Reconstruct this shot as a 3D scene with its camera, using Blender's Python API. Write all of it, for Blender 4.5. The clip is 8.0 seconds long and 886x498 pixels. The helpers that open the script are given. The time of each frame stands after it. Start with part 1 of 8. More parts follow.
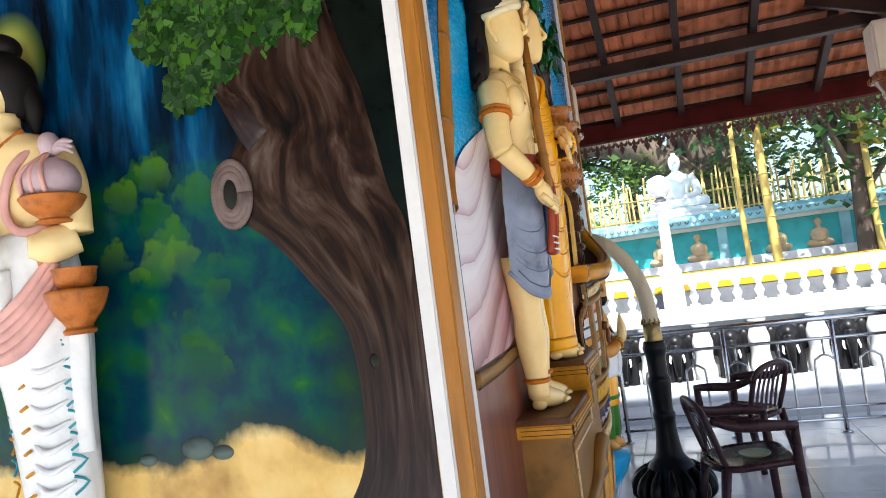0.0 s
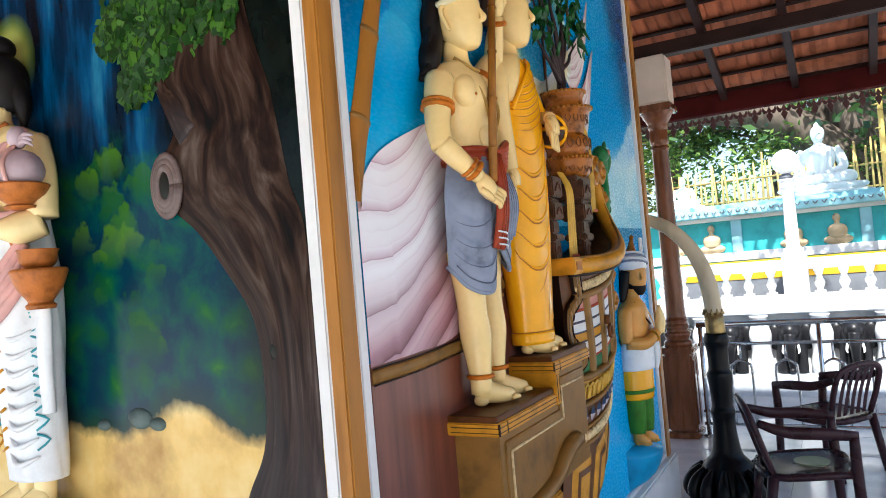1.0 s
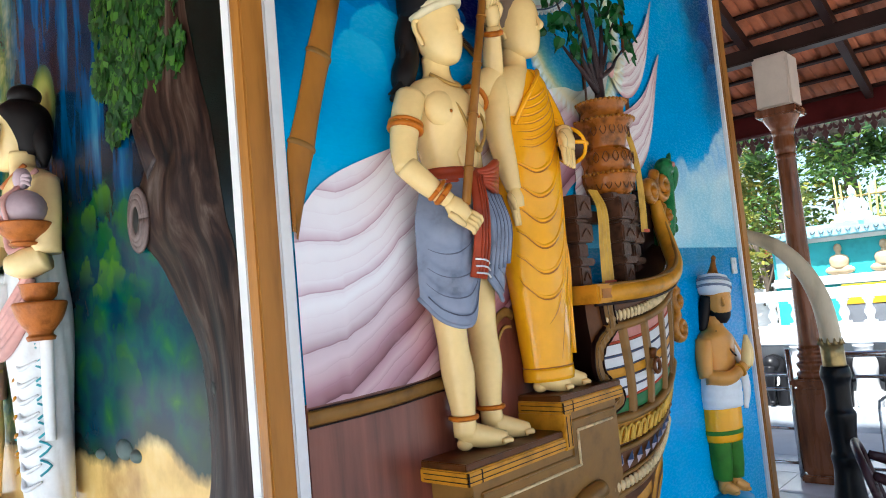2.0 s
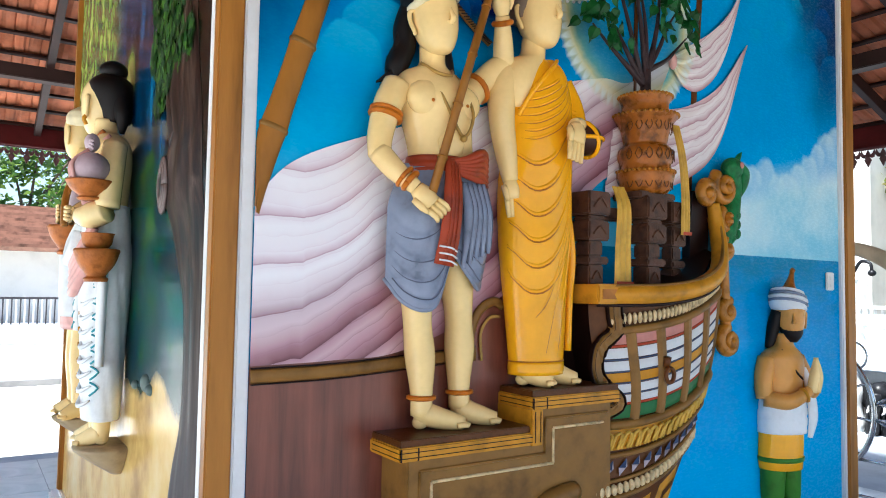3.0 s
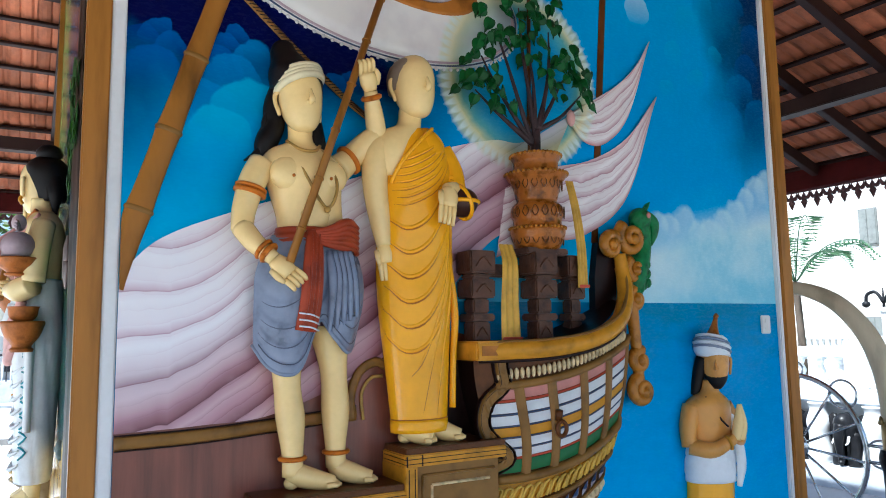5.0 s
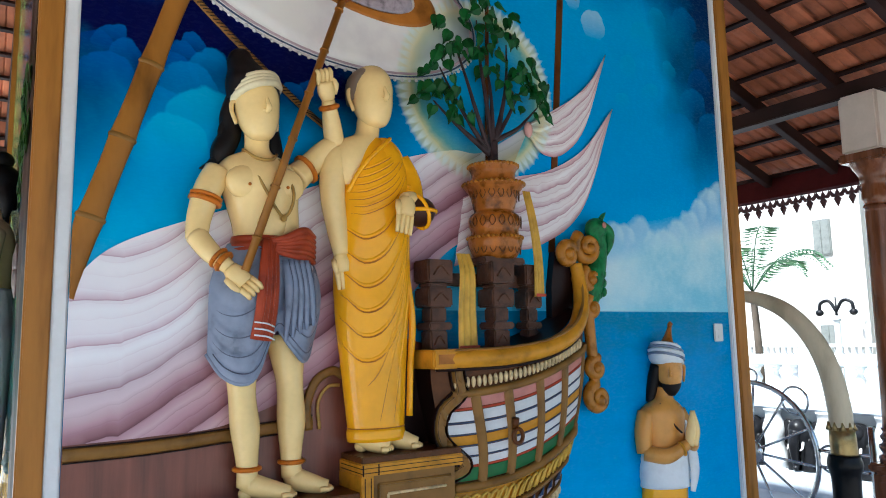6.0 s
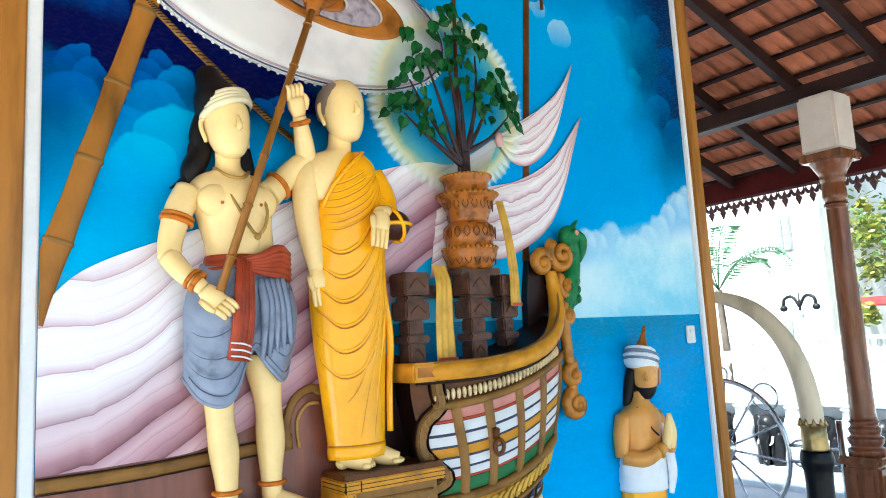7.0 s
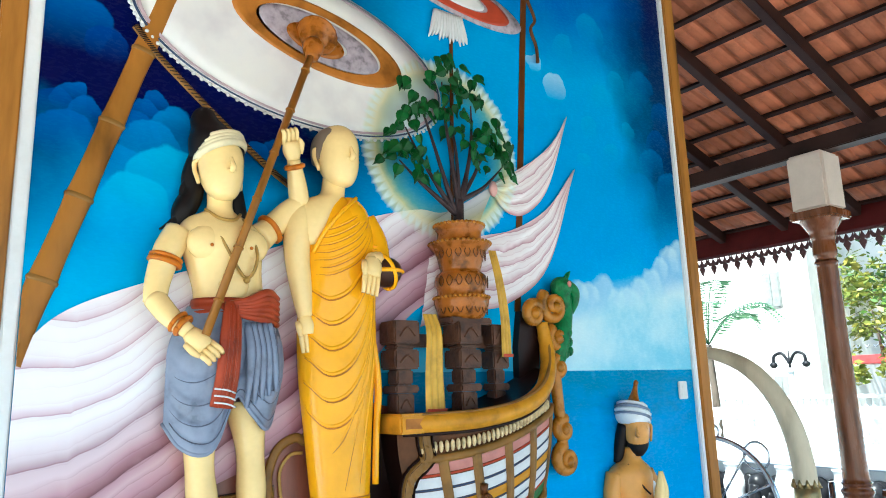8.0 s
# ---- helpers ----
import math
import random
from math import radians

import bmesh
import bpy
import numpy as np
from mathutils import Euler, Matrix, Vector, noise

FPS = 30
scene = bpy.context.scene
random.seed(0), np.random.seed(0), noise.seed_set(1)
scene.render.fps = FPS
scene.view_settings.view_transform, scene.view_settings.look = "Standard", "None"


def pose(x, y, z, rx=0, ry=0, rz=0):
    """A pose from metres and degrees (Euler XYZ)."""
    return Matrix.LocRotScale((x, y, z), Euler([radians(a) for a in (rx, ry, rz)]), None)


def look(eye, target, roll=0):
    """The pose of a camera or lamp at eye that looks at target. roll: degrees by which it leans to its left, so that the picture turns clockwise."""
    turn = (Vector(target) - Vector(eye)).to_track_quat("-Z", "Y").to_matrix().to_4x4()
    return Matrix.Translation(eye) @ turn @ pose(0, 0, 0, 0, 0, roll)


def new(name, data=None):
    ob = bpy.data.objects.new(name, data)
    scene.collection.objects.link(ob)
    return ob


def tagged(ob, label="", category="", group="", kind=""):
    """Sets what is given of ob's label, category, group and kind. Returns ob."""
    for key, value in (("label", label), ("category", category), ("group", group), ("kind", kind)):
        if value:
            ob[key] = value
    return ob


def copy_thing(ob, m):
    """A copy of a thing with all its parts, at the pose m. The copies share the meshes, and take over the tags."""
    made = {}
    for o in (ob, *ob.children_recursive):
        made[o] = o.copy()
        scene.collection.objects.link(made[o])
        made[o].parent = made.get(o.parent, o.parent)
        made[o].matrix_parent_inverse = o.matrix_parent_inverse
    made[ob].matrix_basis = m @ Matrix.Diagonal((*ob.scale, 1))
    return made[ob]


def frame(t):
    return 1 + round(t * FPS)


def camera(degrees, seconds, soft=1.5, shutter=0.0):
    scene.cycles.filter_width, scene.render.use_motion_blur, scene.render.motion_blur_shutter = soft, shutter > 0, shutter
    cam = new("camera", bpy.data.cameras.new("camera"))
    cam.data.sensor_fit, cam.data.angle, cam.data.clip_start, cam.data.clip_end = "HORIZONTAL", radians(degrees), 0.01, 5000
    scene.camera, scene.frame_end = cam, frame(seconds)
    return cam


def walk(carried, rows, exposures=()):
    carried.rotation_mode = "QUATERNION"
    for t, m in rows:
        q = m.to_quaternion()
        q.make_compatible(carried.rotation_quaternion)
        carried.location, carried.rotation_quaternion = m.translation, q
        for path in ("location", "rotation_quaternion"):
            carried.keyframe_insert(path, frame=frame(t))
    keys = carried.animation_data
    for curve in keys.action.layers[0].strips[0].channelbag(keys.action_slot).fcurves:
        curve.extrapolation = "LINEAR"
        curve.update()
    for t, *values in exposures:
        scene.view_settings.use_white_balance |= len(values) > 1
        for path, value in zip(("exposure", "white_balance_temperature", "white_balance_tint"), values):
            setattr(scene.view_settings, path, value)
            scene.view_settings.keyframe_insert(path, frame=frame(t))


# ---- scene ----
cam = camera(63.2, 8.0, soft=1.0)
PATH = [
    (0, (-1.703, -0.54, 1.678), (0.201, 0.064, 1.787), -7.3),
    (0.4, (-1.613, -0.803, 1.671), (0.175, 0.088, 1.769), -7.6),
    (0.5, (-1.575, -0.908, 1.686), (0.176, 0.054, 1.778), -6.5),
    (1, (-1.446, -1.123, 1.694), (0.299, -0.147, 1.752), -4.9),
    (1.5, (-1.212, -1.294, 1.704), (0.441, -0.171, 1.794), -0.2),
    (2, (-0.987, -1.482, 1.681), (0.499, -0.152, 1.832), -5.2),
    (2.2, (-0.912, -1.601, 1.697), (0.486, -0.173, 1.79), -4.0),
    (3.3, (-0.448, -1.97, 1.667), (0.586, -0.263, 1.801), 0.7),
    (3.5, (-0.397, -1.956, 1.688), (0.597, -0.227, 1.834), -0.3),
    (4, (-0.242, -2.143, 1.711), (0.588, -0.331, 1.873), 0.1),
    (4.5, (-0.162, -2.272, 1.73), (0.665, -0.463, 1.939), -1.0),
    (4.7, (-0.14, -2.303, 1.74), (0.769, -0.535, 1.959), -0.8),
    (6, (-0.102, -2.368, 1.735), (0.965, -0.695, 1.985), -1.1),
    (6.5, (-0.11, -2.367, 1.738), (1.03, -0.75, 2.03), -1.8),
    (7, (-0.123, -2.353, 1.759), (1.017, -0.73, 2.023), -3.1),
    (7.5, (-0.145, -2.366, 1.747), (1.021, -0.769, 2.042), -1.7),
    (8, (-0.112, -2.327, 1.766), (1.041, -0.741, 2.159), -1.8),
]
walk(cam, [(t, look(eye, target, roll)) for t, eye, target, roll in PATH], exposures=[(0.0, 1.5, 6150, 9), (2.2, 1.6, 5750, 6), (3.6, 1.66, 5650, 5), (4.6, 1.38, 5350, 4), (6.0, 1.36, 5550, 3), (6.5, 2.0, 5550, -2), (7.0, 2.15, 5550, -2), (7.5, 2.0, 5550, -2), (8.0, 2.1, 5500, -5)])

# ---- world, sun, exposure ----
SUN_FROM = Vector((-0.50, -0.10, 0.84)).normalized()
world = bpy.data.worlds.new("sky")
scene.world = world
world.use_nodes = True
wn = world.node_tree
sky = wn.nodes.new("ShaderNodeTexSky")
sky.sky_type = "NISHITA"
sky.sun_disc = False
sky.sun_elevation = math.asin(SUN_FROM.z)
sky.sun_rotation = math.atan2(SUN_FROM.x, SUN_FROM.y)
sky.air_density, sky.dust_density = 1.0, 2.5
wn.links.new(sky.outputs[0], wn.nodes["Background"].inputs[0])
wn.nodes["Background"].inputs[1].default_value = 0.11
sun = new("sun", bpy.data.lights.new("sun", "SUN"))
sun.data.energy, sun.data.angle, sun.data.color = 5.0, radians(0.6), (1.0, 0.95, 0.86)
sun.matrix_basis = look(SUN_FROM * 40, (0, 0, 0))


# ---- materials ----
def nodes_of(name):
    m = bpy.data.materials.new(name)
    m.use_nodes = True
    nt = m.node_tree
    return m, nt, nt.nodes["Principled BSDF"]


def link(nt, a, b):
    nt.links.new(a, b)


def math_node(nt, op, a, b=0.0, clamp=False):
    n = nt.nodes.new("ShaderNodeMath")
    n.operation, n.use_clamp = op, clamp
    for i, v in enumerate((a, b)):
        if isinstance(v, (int, float)):
            n.inputs[i].default_value = v
        else:
            link(nt, v, n.inputs[i])
    return n.outputs[0]


def ramp(nt, fac, stops, mode="LINEAR"):
    n = nt.nodes.new("ShaderNodeValToRGB")
    n.color_ramp.interpolation = mode
    while len(n.color_ramp.elements) < len(stops):
        n.color_ramp.elements.new(0.5)
    for e, (p, c) in zip(n.color_ramp.elements, stops):
        e.position, e.color = p, (*c, 1)
    link(nt, fac, n.inputs[0])
    return n.outputs[0]


def mix(nt, fac, a, b, blend="MIX"):
    n = nt.nodes.new("ShaderNodeMix")
    n.data_type, n.blend_type = "RGBA", blend
    for i, v in ((0, fac), (6, a), (7, b)):
        if isinstance(v, (int, float)):
            n.inputs[i].default_value = v
        elif isinstance(v, tuple):
            n.inputs[i].default_value = (*v, 1)
        else:
            link(nt, v, n.inputs[i])
    return n.outputs[2]


def noise_tex(nt, vec, scale, detail=4.0, rough=0.55, distort=0.0):
    n = nt.nodes.new("ShaderNodeTexNoise")
    n.inputs["Scale"].default_value, n.inputs["Detail"].default_value = scale, detail
    n.inputs["Roughness"].default_value, n.inputs["Distortion"].default_value = rough, distort
    link(nt, vec, n.inputs["Vector"])
    return n.outputs[0]


def coords(nt, kind="Object"):
    return nt.nodes.new("ShaderNodeTexCoord").outputs[kind]


def stretched(nt, vec, sx, sy, sz):
    n = nt.nodes.new("ShaderNodeMapping")
    n.inputs["Scale"].default_value = (sx, sy, sz)
    link(nt, vec, n.inputs["Vector"])
    return n.outputs[0]


def xyz(nt, vec):
    n = nt.nodes.new("ShaderNodeSeparateXYZ")
    link(nt, vec, n.inputs[0])
    return n.outputs


def bumped(nt, bsdf, height, strength, distance=0.01):
    n = nt.nodes.new("ShaderNodeBump")
    n.inputs["Strength"].default_value, n.inputs["Distance"].default_value = strength, distance
    link(nt, height, n.inputs["Height"])
    link(nt, n.outputs[0], bsdf.inputs["Normal"])


def mat(name, col, rough=0.4, var=0.15, scale=6.0, fine=90.0, bump=0.08, metal=0.0, dark=None, grain=(1, 1, 1), per=0.0, coat=0.0):
    """A painted or natural surface: base colour with stains, fine grain, uneven gloss and relief."""
    m, nt, b = nodes_of(name)
    v = stretched(nt, coords(nt), *grain)
    n1, n2 = noise_tex(nt, v, scale), noise_tex(nt, v, fine, 3.0)
    dark = dark or tuple(c * (1 - 1.6 * var) for c in col)
    light = tuple(min(1, c * (1 + 0.7 * var)) for c in col)
    c = ramp(nt, n1, [(0.28, dark), (0.5, col), (0.75, light)])
    c = mix(nt, math_node(nt, "MULTIPLY", n2, 0.35), c, mix(nt, 1.0, c, (0.72, 0.7, 0.66), "MULTIPLY"))
    if per:
        info = nt.nodes.new("ShaderNodeObjectInfo")
        f = math_node(nt, "ADD", math_node(nt, "MULTIPLY", info.outputs["Random"], per), 1 - per / 2)
        h = nt.nodes.new("ShaderNodeHueSaturation")
        link(nt, f, h.inputs["Value"])
        link(nt, c, h.inputs["Color"])
        c = h.outputs[0]
    link(nt, c, b.inputs["Base Color"])
    link(nt, math_node(nt, "ADD", math_node(nt, "MULTIPLY", n1, 0.25), rough - 0.12), b.inputs["Roughness"])
    b.inputs["Metallic"].default_value = metal
    b.inputs["Coat Weight"].default_value = coat
    b.inputs["Specular IOR Level"].default_value = 0.5 if metal else 0.2
    b.inputs["Coat Roughness"].default_value = 0.06
    if bump:
        bumped(nt, b, math_node(nt, "ADD", n1, math_node(nt, "MULTIPLY", n2, 0.5)), bump)
    return m


def leaf_mat(name, col, tip):
    m, nt, b = nodes_of(name)
    geo = nt.nodes.new("ShaderNodeNewGeometry")
    c = ramp(nt, geo.outputs["Random Per Island"], [(0.0, tuple(v * 0.55 for v in col)), (0.55, col), (1.0, tip)])
    link(nt, c, b.inputs["Base Color"])
    b.inputs["Roughness"].default_value = 0.5
    t = nt.nodes.new("ShaderNodeBsdfTranslucent")
    link(nt, c, t.inputs[0])
    s = nt.nodes.new("ShaderNodeMixShader")
    s.inputs[0].default_value = 0.35
    link(nt, b.outputs[0], s.inputs[1])
    link(nt, t.outputs[0], s.inputs[2])
    link(nt, s.outputs[0], nt.nodes["Material Output"].inputs[0])
    return m


SKIN = mat("cream_enamel", (0.93, 0.68, 0.29), 0.20, 0.07, 5, 60, 0.05, coat=0.3)
SKIN_PALE = mat("pale_cream_enamel", (0.95, 0.74, 0.36), 0.20, 0.07, 5, 60, 0.05, coat=0.3)
SKIN_TAN = mat("orange_tan_enamel", (0.70, 0.33, 0.07), 0.3, 0.2, 9, 60, 0.05, coat=0.3)
SAFFRON = mat("saffron_enamel", (0.98, 0.45, 0.002), 0.18, 0.08, 5, 50, 0.06, coat=0.3)
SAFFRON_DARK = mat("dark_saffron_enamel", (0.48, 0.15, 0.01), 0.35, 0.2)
GREY_FOLD = mat("dark_grey_fold_enamel", (0.11, 0.125, 0.18), 0.35, 0.3, 12)
GREY_CLOTH = mat("grey_blue_enamel", (0.235, 0.275, 0.375), 0.3, 0.3, 10, 60, 0.1, coat=0.2)
RED_CLOTH = mat("brick_red_enamel", (0.36, 0.055, 0.02), 0.35, 0.3, 12, 70, 0.1)
HAIR = mat("black_enamel", (0.008, 0.006, 0.006), 0.5, 0.3)
STUBBLE = mat("shaven_grey_enamel", (0.25, 0.19, 0.14), 0.5, 0.2)
IVORY_CLOTH = mat("ivory_enamel", (0.82, 0.72, 0.46), 0.35, 0.15, 10)
ARMLET = mat("orange_band_enamel", (0.55, 0.16, 0.01), 0.35, 0.3, 20)
GOLD_LINE = mat("dull_gold_enamel", (0.42, 0.25, 0.06), 0.4, 0.3, 20)
WHITE_CLOTH = mat("white_blue_enamel", (0.84, 0.87, 0.89), 0.32, 0.12, 8)
PINK_CLOTH = mat("pink_enamel", (0.72, 0.40, 0.36), 0.35, 0.2, 8)
LILAC_CLOTH = mat("lilac_enamel", (0.52, 0.40, 0.44), 0.38, 0.2, 8)
GREEN_CLOTH = mat("green_enamel", (0.05, 0.20, 0.02), 0.4, 0.25, 12)
TEAL_LINE = mat("teal_line_enamel", (0.05, 0.32, 0.38), 0.4, 0.2, 20)
TERRA = mat("terracotta_enamel", (0.47, 0.15, 0.03), 0.4, 0.3, 25, 90, 0.3)
BRONZE = mat("orange_bronze_enamel", (0.36, 0.115, 0.012), 0.28, 0.5, 22, 90, 0.35, coat=0.2)
GILT = mat("gilded_orange_enamel", (0.42, 0.165, 0.014), 0.28, 0.4, 18, 80, 0.25, coat=0.2)
THRONE = mat("brown_stone_enamel", (0.10, 0.045, 0.026), 0.34, 0.45, 22, 90, 0.4)
YELLOW_CLOTH = mat("yellow_enamel", (0.66, 0.40, 0.06), 0.35, 0.25, 14)
BOWL = mat("dark_bowl_enamel", (0.05, 0.02, 0.012), 0.3, 0.3)
OCHRE = mat("ochre_enamel", (0.60, 0.27, 0.016), 0.33, 0.25, 14, 60, 0.12)
HULL_BROWN = mat("hull_brown_enamel", (0.11, 0.036, 0.007), 0.34, 0.35, 9, 70, 0.12)
HULL_MID = mat("light_brown_enamel", (0.25, 0.125, 0.028), 0.36, 0.3, 9, 70, 0.12)
# near-black maroon: drawn lines, and shade coloured in beside the stern
HULL_DARK = mat("dark_line_and_shade_enamel", (0.014, 0.004, 0.003), 0.42, 0.4)
RED_LINE = mat("red_stripe_enamel", (0.50, 0.07, 0.03), 0.4, 0.2)
WHITE_STRIPE = mat("white_stripe_enamel", (0.74, 0.74, 0.74), 0.35, 0.1)
BLUE_STRIPE = mat("slate_blue_enamel", (0.06, 0.09, 0.17), 0.4, 0.2)
PINK_STRIPE = mat("dusty_pink_enamel", (0.58, 0.24, 0.20), 0.4, 0.2)
GREEN_STRIPE = mat("green_stripe_enamel", (0.03, 0.16, 0.05), 0.4, 0.2)
BEAD = mat("tan_bead_enamel", (0.74, 0.56, 0.30), 0.35, 0.3, 40)
BAMBOO = mat("painted_bamboo", (0.35, 0.145, 0.022), 0.36, 0.4, 8, 80, 0.1, grain=(1, 1, 0.3))
PARA_ORANGE = mat("parasol_orange", (0.46, 0.17, 0.025), 0.4, 0.3, 10)
PARA_MAUVE = mat("parasol_mauve", (0.42, 0.36, 0.40), 0.45, 0.4, 30)
STEM = mat("dark_stem_enamel", (0.045, 0.028, 0.03), 0.4, 0.4, 20, 80, 0.3)
LEAF = mat("dark_green_leaf_enamel", (0.008, 0.075, 0.014), 0.33, 0.45, 20, 60, 0.15, per=0.5)
BIRD_GREEN = mat("green_bird_enamel", (0.02, 0.17, 0.05), 0.35, 0.4, 30, 120, 0.4)
WHITE_PAINT = mat("white_gloss_paint", (0.80, 0.80, 0.80), 0.35, 0.07, 3, 60, 0.05)
FRAME_BROWN = mat("brown_frame_paint", (0.40, 0.17, 0.03), 0.33, 0.3, 5, 60, 0.1, grain=(3, 3, 0.4))
PLASTIC_WHITE = mat("white_plastic", (0.78, 0.78, 0.76), 0.4, 0.04, 3)
TILE_CLAY = mat("clay_roof_tile", (0.52, 0.175, 0.085), 0.6, 0.3, 7, 70, 0.25, per=0.55)
WOOD_DARK = mat("dark_painted_timber", (0.032, 0.015, 0.012), 0.45, 0.35, 4, 60, 0.15, grain=(1, 1, 1))
FASCIA = mat("maroon_fascia_paint", (0.085, 0.012, 0.012), 0.5, 0.25, 4)
FRET = mat("fretwork_paint", (0.10, 0.045, 0.045), 0.5, 0.3, 20)
COLUMN_WOOD = mat("polished_red_brown_timber", (0.20, 0.065, 0.022), 0.26, 0.4, 4, 50, 0.1, grain=(4, 4, 0.5), coat=0.5)
PLASTER = mat("cream_plaster", (0.74, 0.62, 0.52), 0.6, 0.08, 3, 60, 0.1)
STEEL = mat("polished_steel", (0.62, 0.63, 0.65), 0.2, 0.1, 6, 60, 0.0, metal=1.0)
BLACK_LACQUER = mat("black_lacquer", (0.004, 0.004, 0.005), 0.35, 0.2, 12, 70, 0.2)
IVORY = mat("ivory_tusk", (0.62, 0.53, 0.37), 0.35, 0.18, 5, 60, 0.06, grain=(2, 2, 0.5))
BRASS = mat("dull_brass", (0.36, 0.26, 0.11), 0.35, 0.3, 14, 60, 0.1, metal=0.8)
CHAIR_PLASTIC = mat("maroon_brown_plastic", (0.045, 0.018, 0.022), 0.28, 0.2, 8, 60, 0.03)
CHAIR_GREEN = mat("pale_green_plastic", (0.30, 0.36, 0.22), 0.4, 0.1)
WHITEWASH = mat("whitewash", (0.78, 0.79, 0.80), 0.6, 0.12, 2.0, 40, 0.15)
GREY_LEDGE = mat("pale_grey_cement", (0.52, 0.56, 0.62), 0.65, 0.2, 2.5, 40, 0.2)
TURQ = mat("turquoise_wall_paint", (0.06, 0.42, 0.44), 0.5, 0.2, 3)
PALE_TURQ = mat("pale_turquoise_paint", (0.30, 0.58, 0.66), 0.55, 0.15, 2)
YELLOW_WALL = mat("yellow_wall_paint", (0.62, 0.36, 0.02), 0.55, 0.15, 3)
DARK_WALL = mat("grey_wall_paint", (0.16, 0.17, 0.19), 0.6, 0.25, 3)
ELEPHANT = mat("black_statue_paint", (0.012, 0.012, 0.014), 0.35, 0.3, 10, 60, 0.2)
STATUE_WHITE = mat("white_statue_paint", (0.75, 0.82, 0.84), 0.45, 0.06, 3)
RELIEF_TAN = mat("beige_relief_paint", (0.55, 0.42, 0.26), 0.5, 0.15)
FENCE = mat("bamboo_fence", (0.50, 0.36, 0.13), 0.6, 0.35, 8, 60, 0.2, per=0.6)
BARK = mat("grey_brown_bark", (0.11, 0.085, 0.065), 0.8, 0.45, 5, 40, 0.6, grain=(1, 1, 0.35))
STALK = mat("yellow_bamboo_stalk", (0.52, 0.40, 0.12), 0.4, 0.25, 5, grain=(1, 1, 0.3))
GROUND = mat("pale_sandy_ground", (0.36, 0.33, 0.29), 0.85, 0.2, 0.6, 14, 0.3)
PAVING = mat("pale_paving", (0.30, 0.31, 0.33), 0.6, 0.2, 1.2, 30, 0.2)
YARD = mat("white_yard_concrete", (0.80, 0.78, 0.74), 0.8, 0.12, 0.8, 20, 0.2)
CONCRETE = mat("kerb_concrete", (0.25, 0.24, 0.23), 0.8, 0.25, 2)
HOUSE_WALL = mat("cream_house_wall", (0.72, 0.70, 0.66), 0.7, 0.1, 1)
HOUSE_DARK = mat("dark_house_door", (0.045, 0.04, 0.045), 0.4, 0.2, 2)
HOUSE_ROOF = mat("old_clay_roof", (0.30, 0.16, 0.11), 0.75, 0.35, 3, 30, 0.3, per=0.4)
SHUTTER = mat("grey_shutter_paint", (0.20, 0.21, 0.20), 0.5, 0.2)
RED_PAINT = mat("red_sheet_paint", (0.48, 0.05, 0.05), 0.5, 0.2)
FOLIAGE = leaf_mat("foliage", (0.055, 0.13, 0.02), (0.20, 0.30, 0.045))
FOLIAGE_DARK = leaf_mat("deep_foliage", (0.03, 0.085, 0.02), (0.09, 0.18, 0.04))
FOLIAGE_YEL = leaf_mat("yellow_foliage", (0.16, 0.19, 0.03), (0.40, 0.34, 0.06))
PALM = leaf_mat("palm_frond", (0.05, 0.13, 0.06), (0.14, 0.26, 0.12))


# ---- building helpers ----
def spline(pts, n=8):
    """Catmull-Rom through a few control points; every value of a point is carried along."""
    p = np.array([tuple(q) for q in pts], float)
    q = np.vstack([2 * p[0] - p[1], p, 2 * p[-1] - p[-2]])
    out = []
    for i in range(1, len(q) - 2):
        a, b, c, d = q[i - 1:i + 3]
        for k in range(n):
            t = k / n
            out.append(0.5 * (2 * b + (c - a) * t + (2 * a - 5 * b + 4 * c - d) * t * t + (3 * b - a - 3 * c + d) * t ** 3))
    out.append(p[-1])
    return np.array(out)


